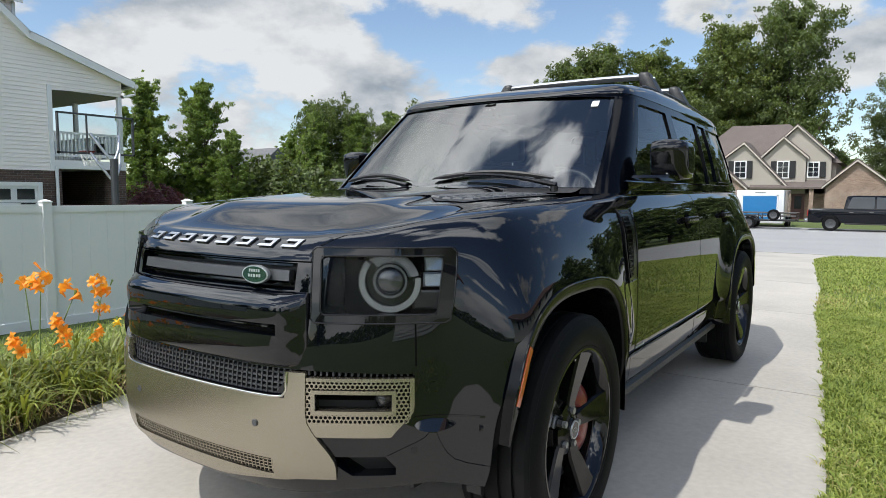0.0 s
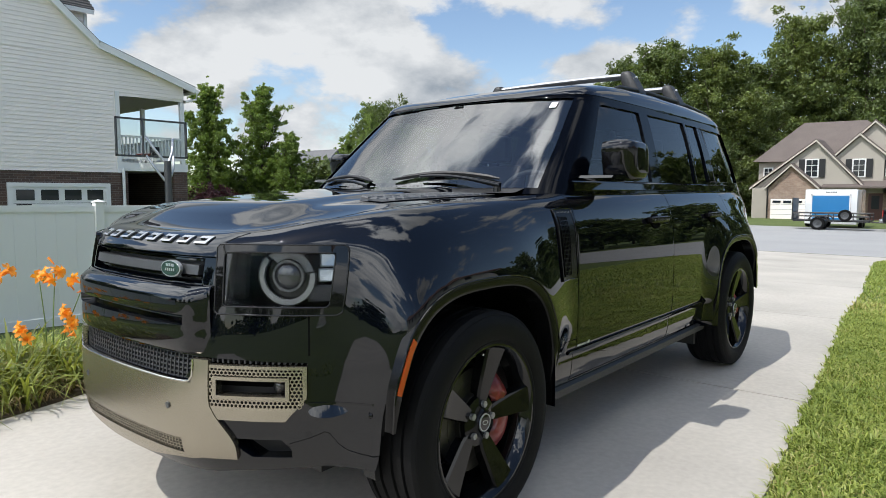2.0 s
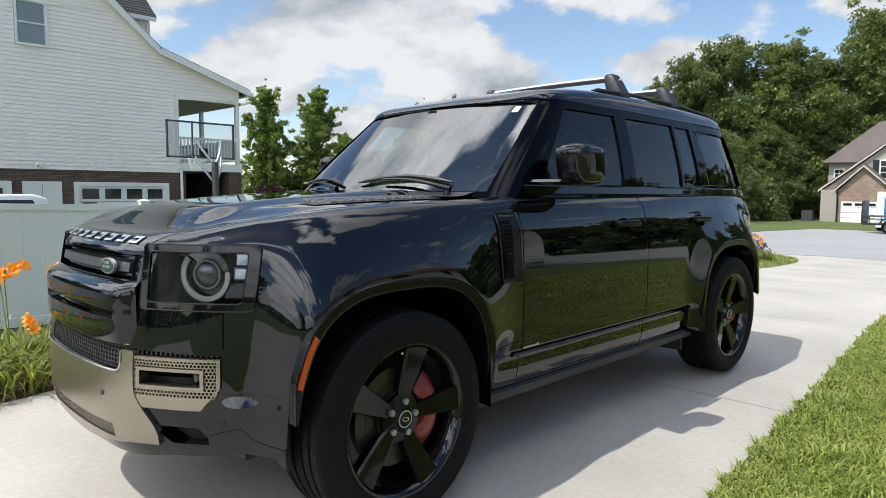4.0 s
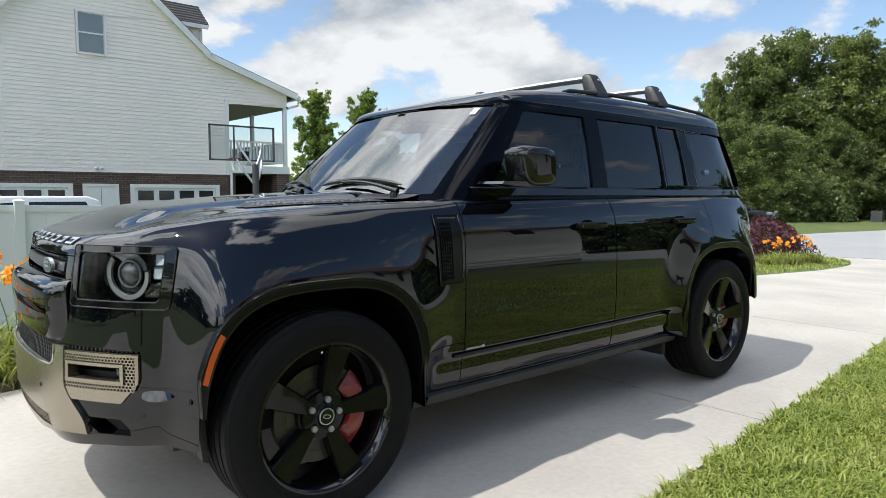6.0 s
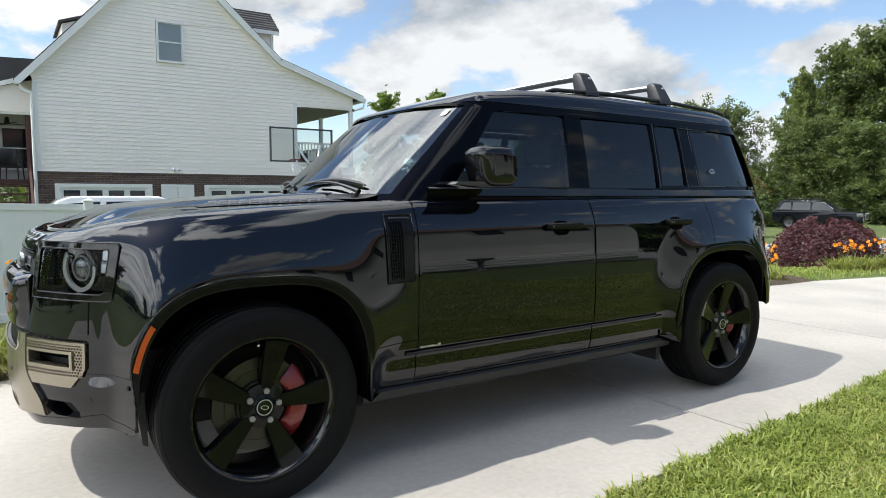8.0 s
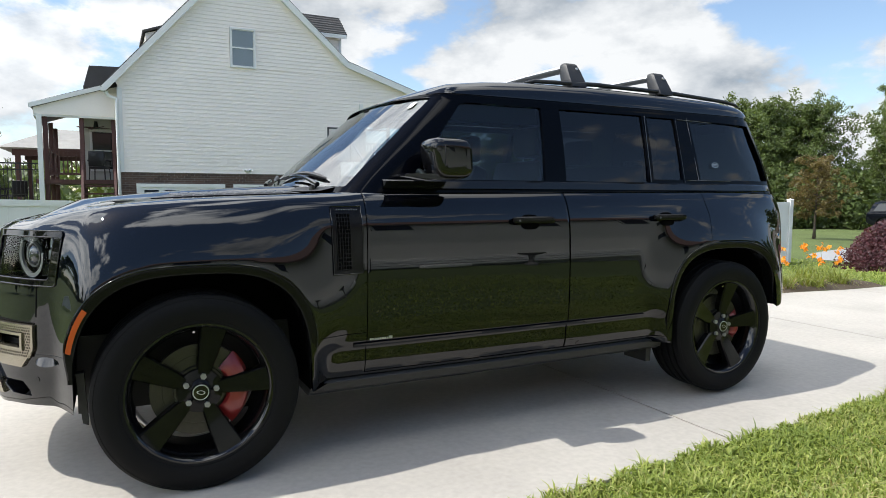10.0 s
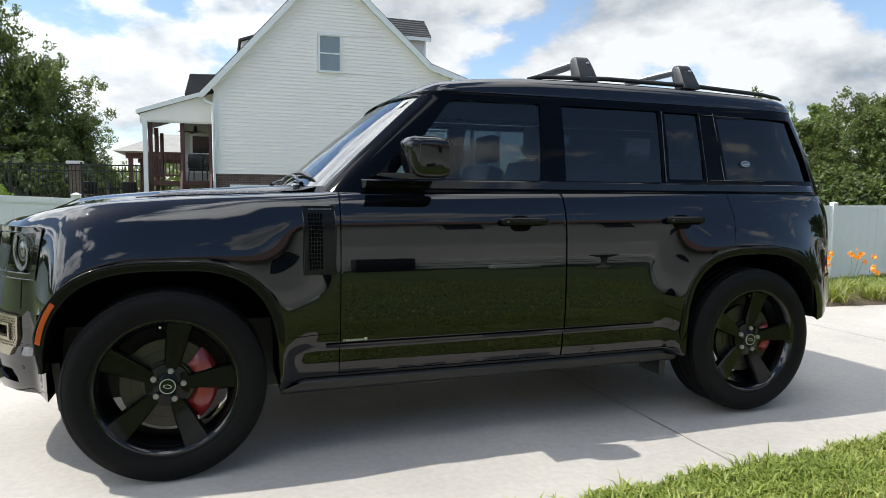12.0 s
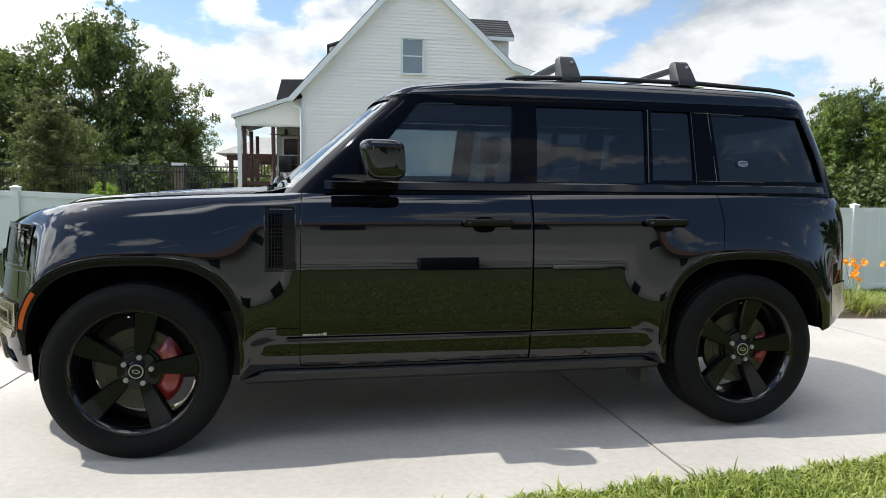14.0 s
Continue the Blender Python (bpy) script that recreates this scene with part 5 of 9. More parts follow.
    skin_nose("skid_plate", lambda u, z: (z < 0.618 or abs(u) > 0.392) and not (0.382 < z < 0.434 and abs(u) < 0.345), us, zs, 0.014, M_NICKEL, "satin nickel skid plate", None, 0.03,
              lambda u, z: u + math.copysign(0.085 * smooth01((0.57 - z) / 0.16) * max(0.0, (abs(u) - 0.36) / 0.095), u),
              lambda u, z: z + (0.012 + 0.035 * smooth01((abs(u) - 0.08) / 0.30) + 0.035 * smooth01((abs(u) - 0.36) / 0.09)) * (1 - smooth01((z - 0.318) / 0.064)))
    # polished rim along the grille opening
    rim = [(-0.399, 0.694), (-0.399, 0.665), (-0.396, 0.640), (-0.386, 0.625), (-0.37, 0.621)] + [(u, 0.620) for u in np.linspace(-0.34, 0.34, 25)] + [(0.37, 0.621), (0.386, 0.625), (0.396, 0.640), (0.399, 0.665), (0.399, 0.694)]
    tube("skid_rim", [(*nose_point(u, z, 0.0145), z) for u, z in rim], 0.0042, M_RIM, car, "bright rim of the skid plate", n=8)
    v = []
    for z in (0.378, 0.440):
        for u in np.linspace(-0.36, 0.36, 21):
            x, y = nose_point(u, z, -0.006)
            v.append((x, y, z))
    sp = finish("skid_mesh", v, [(i, i + 1, 22 + i, 21 + i) for i in range(20)], M_SATIN, car, "dark mesh in the skid plate")
    for z in (0.394, 0.404, 0.414, 0.424):
        skin_nose("mesh_bar", lambda u, zz: True, np.linspace(-0.345, 0.345, 21), [z - 0.0016, z + 0.0016], 0.008, M_NICKEL, "", sp, 0.01)
    for i in range(46):
        u = -0.342 + 0.0152 * i
        skin_nose("mesh_bar", lambda uu, zz: True, [u - 0.0017, u + 0.0017], [0.384, 0.410, 0.434], 0.009, M_NICKEL, "", sp, 0.01)
    for u in (-0.292, 0.292):
        x, y = nose_point(u, 0.532, 0.0155)
        tube("parking_sensor", [(x + 0.01, y, 0.532), (x - 0.001, y, 0.532)], 0.0105, M_GREY, car, "round parking sensor", n=18)


nose_block()


def fog_bezel(s):
    """A perforated nickel plate round the fog-lamp slot."""
    u0, u1, z0, z1 = nose_u(0.428), nose_u(0.692), 0.548, 0.672
    uc, zc, hu, hz = (u0 + u1) / 2 - 0.002, 0.612, 0.108, 0.024
    R = 0.0075
    v, f = [], []
    row = 0
    z = z0 + R
    while z < z1 - R * 0.5:
        u = u0 + R + (R * 0.866 if row % 2 else 0)
        while u < u1 - R * 0.6:
            if not (abs(u - uc) < hu + 0.010 and abs(z - zc) < hz + 0.010) and not (u > u1 - 0.035 and z < z0 + 0.03 and (u - u1 + 0.035) + (z0 + 0.03 - z) > 0.048):
                q = len(v)
                for rr, pr in ((1.16, 0.010), (0.66, 0.010), (0.62, 0.002)):
                    for a in range(6):
                        t = radians(60 * a + 30)
                        x, y = nose_point(u + R * rr * math.cos(t), z + R * rr * math.sin(t), pr)
                        v.append((x, s * y, z + R * rr * math.sin(t)))
                for g in range(2):
                    for a in range(6):
                        b = (a + 1) % 6
                        f.append((q + g * 6 + a, q + g * 6 + b, q + (g + 1) * 6 + b, q + (g + 1) * 6 + a))
            u += R * 1.732
        z += R * 1.5
        row += 1
    bz = finish("fog_bezel", v, f, M_NICKEL, car, "perforated satin nickel fog-lamp bezel")
    # plain border and slot frame
    us = [u0 - 0.016, u0 + 0.004] + list(np.linspace(u0 + 0.014, u1 - 0.014, 16)) + [u1 - 0.003, u1 + 0.010]
    zs = [z0 - 0.040, z0 - 0.012, z0 + 0.003, 0.58, 0.60, 0.62, 0.64, 0.66, z1 - 0.002, z1 + 0.008]
    us2 = us if s > 0 else [-q for q in us[::-1]]
    skin_nose("bezel_border", lambda u, zz: (zz > z1 - 0.003 or zz < z0 + 0.002 or abs(u) < u0 + 0.005 or abs(u) > u1 - 0.004) and not (zz < z0 - 0.01 and abs(u) > u1 - 0.04), us2, zs, 0.011, M_NICKEL, "", bz, 0.025,
              lambda u, z: math.copysign(min(abs(u), u1 + 0.010 - max(0.0, z0 + 0.035 - z) * 0.9), u))
    us = [uc - hu - 0.012, uc - hu] + list(np.linspace(uc - hu + 0.015, uc + hu - 0.015, 10)) + [uc + hu, uc + hu + 0.012]
    us2 = us if s > 0 else [-q for q in us[::-1]]
    zs = [zc - hz - 0.011, zc - hz, zc, zc + hz, zc + hz + 0.011]
    skin_nose("slot_frame", lambda u, zz: not (abs(abs(u) - uc) < hu and abs(zz - zc) < hz), us2, zs, 0.017, M_NICKEL, "", bz, 0.045)
    v = []
    for zz in (0.53, 0.70):
        for u in np.linspace(u0 - 0.02, u1 + 0.03, 12):
            x, y = nose_point(u, zz, -0.055)
            v.append((x, s * y, zz))
    finish("fog_recess", v, [(i, i + 1, 13 + i, 12 + i) for i in range(11)], M_SATIN, bz)
    x, y = nose_point(uc + 0.075, zc, -0.02)
    lens = tube("fog_lens", [(x + 0.03, s * y, zc), (x, s * (y + 0.0), zc), (x - 0.006, s * y, zc)], [0.021, 0.021, 0.014], M_LENS, bz, "round fog lens", n=20)


both(fog_bezel)


def duct(s):
    v = []
    for z in (0.365, 0.455):
        for u in np.linspace(nose_u(0.49), nose_u(0.675), 8):
            x, y = nose_point(u, z, -0.05)
            v.append((x, s * y, z))
    finish("brake_duct", v, [(i, i + 1, 9 + i, 8 + i) for i in range(7)], M_SATIN, car, "dark brake duct")
    us = np.linspace(nose_u(0.70), nose_u(0.800), 14)
    us = us if s > 0 else -us[::-1]
    skin_nose("bumper_crease", lambda u, z: True, us, [0.559, 0.562, 0.565], 0.003, M_GLOSS, "", None, 0.01)
    for yy, z in ((0.70, 0.462), (0.795, 0.528)):
        x, y = nose_point(nose_u(yy), z, 0.0015)
        x2, y2 = nose_point(nose_u(yy), z, -0.01)
        tube("parking_sensor", [(x2, s * y2, z), (x, s * y, z)], 0.010, M_GLOSS, car, "small round parking sensor", n=16)
    # flap behind the bumper corner
    prism("mud_flap", [(-0.425, 0.300), (-0.405, 0.290), (-0.415, 0.50), (-0.445, 0.50)], "y", *sorted((s * 0.78, s * 0.83)), M_SATIN, car, "black plastic flap")
    prism("mud_flap", [(2.50, 0.215), (2.535, 0.215), (2.545, 0.40), (2.505, 0.40)], "y", *sorted((s * 0.66, s * 0.84)), M_SATIN, car, "black plastic flap")


both(duct)


def bumper_scoop(s):
    """A shallow oval scoop under the crease, its floor turned up to the sky."""
    uc, hu, z0, z1 = nose_u(0.738), 0.056, 0.520, 0.556
    v, nu, nz = [], 16, 6
    for k in range(nz + 1):
        for i in range(nu + 1):
            a = -1 + 2 * i / nu
            half = math.sqrt(max(0.0, 1 - a * a))
            z = (z0 + z1) / 2 + (z1 - z0) / 2 * half * (-1 + 2 * k / nz)
            x, y = nose_point(uc + hu * a, z, 0.001 + 0.016 * half * (1 - k / nz))
            v.append((x, s * y, z))
    w = nu + 1
    finish("bumper_scoop", v, [(k * w + i, k * w + i + 1, (k + 1) * w + i + 1, (k + 1) * w + i) for k in range(nz) for i in range(nu)], M_PAINT, car, "small oval scoop in the bumper corner", smooth=True)


both(bumper_scoop)

# raised letters on the bonnet edge, as plain slanted bars
M_LETTER = mat("grey_silver_letters", (0.46, 0.47, 0.49), 0.30, metal=0.85)


def letter_bar(y0, y1, z0, z1):
    v = []
    for z in (z0, z1):
        for yy in (y0, y1):
            for pr in (0.0005, 0.006):
                zz = 1.047 + (z - 1.0655) * 0.95
                x, y2 = nose_point(nose_u(yy - 0.35 * (z - 1.076)), zz, pr)
                v.append((x + TUCK_C((zz - 0.99) / (SHOULDER(-0.80) - 0.99)), y2, zz + 0.4 * pr))
    finish("letter_bar", v, [(1, 3, 7, 5), (0, 1, 5, 4), (2, 6, 7, 3), (4, 5, 7, 6), (0, 2, 3, 1)], M_LETTER, car, "silver letter bar")


for i in range(8):
    y = -0.385 + 0.100 * i
    for y0, y1, z0, z1 in ((y, y + 0.060, 1.0818, 1.0885), (y, y + 0.060, 1.0655, 1.0720), (y, y + 0.014, 1.0720, 1.0818)):
        letter_bar(y0, y1, z0, z1)


# ---- bonnet vents, scuttle, wipers ----
def bonnet_vent(s):
    """A raised dark panel of rubber-like studs on the bonnet's shoulder."""
    x0, x1 = -0.14, 0.50
    xs, ys = np.linspace(x0, x1, 18), np.linspace(0.37, 0.59, 8)

    def shear(x):
        return 0.055 * (x - x0) / (x1 - x0)

    v = []
    for x in xs:
        for y in ys:
            yy = y + shear(x) + (0.10 * (1 - (x - x0) / 0.10) * (y < 0.45) if x < x0 + 0.10 else 0)
            v.append((x, s * yy, hood_z(x, yy) + 0.003))
    n = len(ys)
    f = [(i * n + j, i * n + j + 1, (i + 1) * n + j + 1, (i + 1) * n + j) if s > 0 else (i * n + j, (i + 1) * n + j, (i + 1) * n + j + 1, i * n + j + 1) for i in range(len(xs) - 1) for j in range(n - 1)]
    p = finish("bonnet_vent", v, f, M_SATIN, car, "dark textured bonnet panel", smooth=True)
    for i in range(12):
        for j in range(4):
            x, y = x0 + 0.09 + 0.044 * i, 0.385 + 0.048 * j
            yy = y + shear(x)
            w, l = 0.034, 0.033
            q = [(x, yy), (x + l, yy + 0.003), (x + l, yy + w), (x, yy + w - 0.003)]
            top = [(a, s * b, hood_z(a, b) + 0.0085) for a, b in q]
            low = [(a + (0.004 if k in (1, 2) else -0.004), s * (b + (0.004 if k > 1 else -0.004)), hood_z(a, b) + 0.003) for k, (a, b) in enumerate(q)]
            finish("vent_stud", top + low, [(0, 1, 2, 3), (4, 5, 1, 0), (5, 6, 2, 1), (6, 7, 3, 2), (7, 4, 0, 3)], M_GREY, p)


both(bonnet_vent)


def scuttle():
    v, f = [], []
    ys = np.linspace(-0.69, 0.69, 41)
    for y in ys:
        c = float(np.interp(abs(y), LOW_Y[:7], LOW_X[:7]))
        v += [(c - 0.10, y, 1.212), (c - 0.05, y, 1.215), (c + 0.02, y, 1.232), (c + 0.03, y, 1.20)]
    f = [(i * 4 + j, (i + 1) * 4 + j, (i + 1) * 4 + j + 1, i * 4 + j + 1) for i in range(40) for j in range(3)]
    finish("scuttle", v, f, M_SATIN, car, "satin black scuttle panel", smooth=True)


scuttle()


def screen_x(y, z):
    t = (z - Z_LOW) / (Z_HIGH - Z_LOW)
    lo, hi = np.interp(abs(y), LOW_Y[:7], LOW_X[:7]), np.interp(abs(y), HIGH_Y[:7], HIGH_X[:7])
    return lo * (1 - t) + hi * t - 0.010 * math.sin(math.pi * t)


def wiper(y0, y1, z1, pivot_lift):
    """An arm from its pivot at y0 to the blade that lies along the foot of the screen to y1."""
    px = screen_x(y0, 1.235) - 0.055
    w = tube("wiper", [(px, y0, 1.195), (px, y0, 1.240)], [0.020, 0.017], M_GLOSS, car, "black windscreen wiper", n=12)
    pts = []
    for t in np.linspace(0, 1, 9):
        y = y0 + (y1 - y0) * t * 0.72
        z = 1.240 + (z1 - 1.252) * math.sin(t * 1.9) + 0.006
        pts.append((screen_x(y, min(z, 1.3)) - 0.045 + 0.018 * t, y, z))
    tube("wiper_arm", pts, [0.012, 0.011, 0.010, 0.009, 0.008, 0.008, 0.007, 0.007, 0.006], M_GLOSS, w, n=8)
    pts = []
    for t in np.linspace(0, 1, 11):
        y = y0 + (y1 - y0) * (0.06 + 0.94 * t)
        z = 1.258 + 0.030 * math.sin(math.pi * t) + (z1 - 1.258) * 0.45
        pts.append((screen_x(y, z) - 0.012, y, z))
    tube("wiper_blade", pts, [0.004] + [0.011] * 9 + [0.004], M_SATIN, w, n=6)


wiper(-0.60, 0.03, 1.300, 0)
wiper(0.14, 0.68, 1.285, 0)
finish("windscreen_label", [(screen_x(y, z) + 0.003, y, z) for y, z in ((-0.590, 1.640), (-0.558, 1.640), (-0.555, 1.672), (-0.587, 1.672))], [(0, 1, 2, 3)], M_WHITE, car, "small white windscreen sticker")


# ---- roof rails and bars ----
def roof_rail(s):
    pts = [(x, s * y, z) for x, y, z in ((1.80, 0.575, 1.822), (1.86, 0.575, 1.836), (2.3, 0.575, 1.850), (2.9, 0.568, 1.846), (3.40, 0.556, 1.826), (3.52, 0.553, 1.812), (3.56, 0.552, 1.80))]
    r = tube("roof_rail", pts, [0.008, 0.012, 0.013, 0.013, 0.012, 0.011, 0.006], M_SATIN, car, "black roof rail", n=10)
    return r


both(roof_rail)


def roof_bar(x):
    b = empty("roof_bar")
    tagged(b, "silver aero roof bar with black end feet", "roof bar", "roof bars")
    bm = bmesh.new()
    prev = None
    for y in np.linspace(-0.475, 0.475, 13):
        z = 1.946 + 0.006 * (1 - (y / 0.5) ** 2)
        ring = [bm.verts.new((x + a, y, z + c)) for a, c in ((-0.044, 0.0), (-0.034, 0.015), (0.0, 0.021), (0.034, 0.014), (0.046, 0.0), (0.034, -0.013), (0.0, -0.018), (-0.034, -0.013))]
        if prev:
            for i in range(8):
                bm.faces.new((prev[i], prev[(i + 1) % 8], ring[(i + 1) % 8], ring[i]))
        prev = ring
    bmesh.ops.recalc_face_normals(bm, faces=bm.faces)
    part("cross_bar", bm, M_SILVER, b, "brushed silver bar", angle=50)
    for s in (-1, 1):
        bm = bmesh.new()
        prev = None
        for z, y0, y1, w in ((1.828, 0.500, 0.586, 0.064), (1.842, 0.494, 0.585, 0.066), (1.875, 0.474, 0.566, 0.063), (1.92, 0.460, 0.542, 0.058), (1.953, 0.455, 0.522, 0.051), (1.966, 0.458, 0.514, 0.046), (1.972, 0.464, 0.506, 0.038)):
            ring = [bm.verts.new((x + a * w + (1.9 - z) * 0.06, s * (y0 + (y1 - y0) * c), z)) for a, c in ((-1, 0.25), (-0.8, 0.0), (0.8, 0.0), (1, 0.25), (1, 0.75), (0.8, 1.0), (-0.8, 1.0), (-1, 0.75))]
            if prev:
                for i in range(8):
                    bm.faces.new((prev[i], prev[(i + 1) % 8], ring[(i + 1) % 8], ring[i]))
            else:
                bm.faces.new(ring)
            prev = ring
        bm.faces.new(prev)
        bmesh.ops.recalc_face_normals(bm, faces=bm.faces)
        foot = part("bar_foot", bm, M_SATIN, b, "black plastic foot", angle=45)
        tube("lock", [(x + 0.02, s * 0.525, 1.937), (x + 0.02, s * 0.540, 1.938)], 0.008, M_SILVER, foot, n=10)


roof_bar(2.165)
roof_bar(2.855)

# thin bright lines between the rear side panes, and the pane's oval mark
for s in (-1, 1):
    for xa, xb, w in ((2.513, 2.546, 0.006), (2.792, 2.805, 0.0025)):
        v = []
        for x, z in ((xa, 1.275), (xa + w, 1.275), (xb + w, 1.668), (xb, 1.668)):
            v.append((x, s * (side_y(x, z) + 0.008), z))
        finish("pane_trim", v, [(0, 1, 2, 3)], M_GREY, car)
    n = 24
    v = []
    for k in (1.0, 0.8):
        for a in np.linspace(0, 2 * math.pi, n, endpoint=False):
            x, z = 3.085 + 0.031 * k * math.cos(a), 1.386 + 0.0165 * k * math.sin(a)
            v.append((x, s * (side_y(x, z) + 0.002), z))
    finish("oval_mark", v, [(i, (i + 1) % n, n + (i + 1) % n, n + i) for i in range(n)], M_SILVER, car)
    for dz in (-0.006, 0.003):
        v = [(x, s * (side_y(x, z) + 0.002), z) for x, z in ((3.067, 1.386 + dz), (3.103, 1.386 + dz), (3.103, 1.389 + dz), (3.067, 1.389 + dz))]
        finish("oval_mark", v, [(0, 1, 2, 3)], M_SILVER, car)
    # seams of the square quarter panel, and of the long light in the roof's shoulder
    def seam(pts, off=0.005):
        tube("pane_seam", [(x, s * (side_y(x, z) + off), z) for x, z in pts], 0.0018, M_GREY, car, n=5)
    seam([(2.915, 1.285), (2.908, 1.672)])
    seam([(2.812, 1.288), (3.20, 1.286)])
    seam([(2.826, 1.660), (3.13, 1.655)])
    # waist moulding under the glass
    v = []
    xs = np.linspace(0.84, 3.66, 40)
    for x in xs:
        for z, pr in ((1.222, 0.002), (1.228, 0.012), (1.262, 0.010), (1.268, 0.003)):
            v.append((x, s * (side_y(x, z) + pr), z))
    finish("waist_moulding", v, [(i * 4 + j, (i + 1) * 4 + j, (i + 1) * 4 + j + 1, i * 4 + j + 1) for i in range(39) for j in range(3)], M_GLOSS, car, "gloss black waist moulding", angle=35)
    # nickel corner of the rear bumper
    c = resample(PLAN_X, PLAN_Y, 400)
    nn = outline_normals(c)
    pts = [(x, y, a, b) for (x, y), (a, b) in zip(c, nn) if x > 3.54 and y > 0.3]
    zs = [0.566, 0.60, 0.65, 0.70, 0.735]
    v = []
    for z in zs:
        for x, y, a, b in pts:
            o = ramp(z, [0.4, 0.55, 0.7, 1.25], [0.06, 0.0, 0.03, 0.05]) * a * a + ramp(z, SIDE_Z, SIDE_O) * b * b - 0.008
            X, Y = x - a * o, y - b * o
            v.append((X, s * flare(X, z, Y), z))
    m = len(pts)
    finish("bumper_corner", v, [(k * m + i, k * m + i + 1, (k + 1) * m + i + 1, (k + 1) * m + i) for k in range(4) for i in range(m - 1)], M_NICKEL, car, "satin nickel rear bumper corner", smooth=True)
box("silencer", 2.28, 2.46, -0.62, -0.40, 0.235, 0.33, M_SATIN, car, "dark exhaust box", bevel=0.02)


# ---- cabin ----
def seat(x, y, w, name="seat"):
    st = box(name, x - 0.26, x + 0.24, y - w, y + w, 0.66, 0.84, M_SEAT, car, "dark leather seat", bevel=0.04)
    b = prism("seat_back", [(x + 0.16, 0.80), (x + 0.30, 0.80), (x + 0.44, 1.36), (x + 0.34, 1.40)], "y", y - w, y + w, M_SEAT, st, bevel=0.02)
    n = max(1, round(w / 0.26))
    for i in range(n):
        yy = y + (0 if n == 1 else (-w + w / n + 2 * w * i / n))
        box("headrest", x + 0.37, x + 0.47, yy - 0.12, yy + 0.12, 1.42, 1.60, M_SEAT, st, bevel=0.03)
        for d in (-0.05, 0.05):
            tube("headrest_rod", [(x + 0.41, yy + d, 1.36), (x + 0.42, yy + d, 1.44)], 0.007, M_CHROME, st, n=6)


seat(1.55, -0.38, 0.25)
seat(1.55, 0.38, 0.25)
seat(2.48, 0.0, 0.64, "rear_bench")
box("cabin_floor", 0.80, 3.60, -0.78, 0.78, 0.62, 0.66, M_SEAT, car)
box("headlining", 1.32, 3.40, -0.60, 0.60, 1.74, 1.76, mat("dark_headlining", (0.03, 0.03, 0.03), 0.9), car)
d = box("dashboard", 0.70, 1.02, -0.76, 0.76, 1.02, 1.195, M_SEAT, car, "dark dashboard with a tan rail", bevel=0.03)
box("dash_rail", 1.00, 1.05, -0.72, 0.72, 1.12, 1.17, M_TAN, d, "tan dashboard rail", bevel=0.01)
box("dash_shelf", 0.70, 0.86, -0.62, 0.30, 1.196, 1.204, M_TAN, d, "", bevel=0.002)
pts = []
for a in np.linspace(0, 2 * math.pi, 33):
    pts.append((1.16 + 0.07 * math.sin(a), -0.38 + 0.185 * math.cos(a), 1.16 + 0.165 * math.sin(a)))
wh = tube("steering_wheel", pts, 0.016, M_SEAT, car, "dark leather steering wheel", n=8)
box("wheel_boss", 1.11, 1.18, -0.46, -0.30, 1.10, 1.20, M_SEAT, wh, bevel=0.02)
tube("steering_column", [(1.13, -0.38, 1.15), (0.98, -0.38, 1.08)], 0.03, M_SEAT, wh)
im = box("interior_mirror", 1.15, 1.17, -0.11, 0.11, 1.585, 1.635, M_PIT, car, "interior mirror", bevel=0.01)
tube("mirror_stem", [(1.155, 0, 1.62), (1.09, 0, 1.68)], 0.012, M_PIT, im)
box("sensor_pod", 1.065, 1.10, -0.035, 0.035, 1.668, 1.690, M_PIT, im, bevel=0.01)

# ---- the white house next door ----
def brick_mat(name, c1, c2, mortar, scale=1.0):
    m = mat(name, c1, 0.9, bump=0.2)
    nt = m.node_tree
    N, L = nt.nodes, nt.links
    b = N["Principled BSDF"]
    tc = N.new("ShaderNodeTexCoord")
    sep = N.new("ShaderNodeSeparateXYZ")
    L.new(tc.outputs["Object"], sep.inputs[0])
    add = N.new("ShaderNodeMath")
    L.new(sep.outputs[0], add.inputs[0])
    L.new(sep.outputs[1], add.inputs[1])
    com = N.new("ShaderNodeCombineXYZ")
    L.new(add.outputs[0], com.inputs[0])
    L.new(sep.outputs[2], com.inputs[1])
    t = N.new("ShaderNodeTexBrick")
    t.inputs["Color1"].default_value, t.inputs["Color2"].default_value, t.inputs["Mortar"].default_value = (*c1, 1), (*c2, 1), (*mortar, 1)
    t.inputs["Scale"].default_value = 1.0
    t.inputs["Brick Width"].default_value, t.inputs["Row Height"].default_value, t.inputs["Mortar Size"].default_value = 0.213 * scale, 0.076 * scale, 0.005 * scale
    L.new(com.outputs[0], t.inputs["Vector"])
    nz = N.new("ShaderNodeTexNoise")
    nz.inputs["Scale"].default_value = 1.7
    L.new(tc.outputs["Object"], nz.inputs["Vector"])
    mr = N.new("ShaderNodeMapRange")
    mr.inputs["To Min"].default_value, mr.inputs["To Max"].default_value = 0.7, 1.35
    L.new(nz.outputs[0], mr.inputs[0])
    sc = N.new("ShaderNodeVectorMath")
    sc.operation = "SCALE"
    L.new(t.outputs[0], sc.inputs[0])
    L.new(mr.outputs[0], sc.inputs[3])
    L.new(sc.outputs[0], b.inputs["Base Color"])
    return m


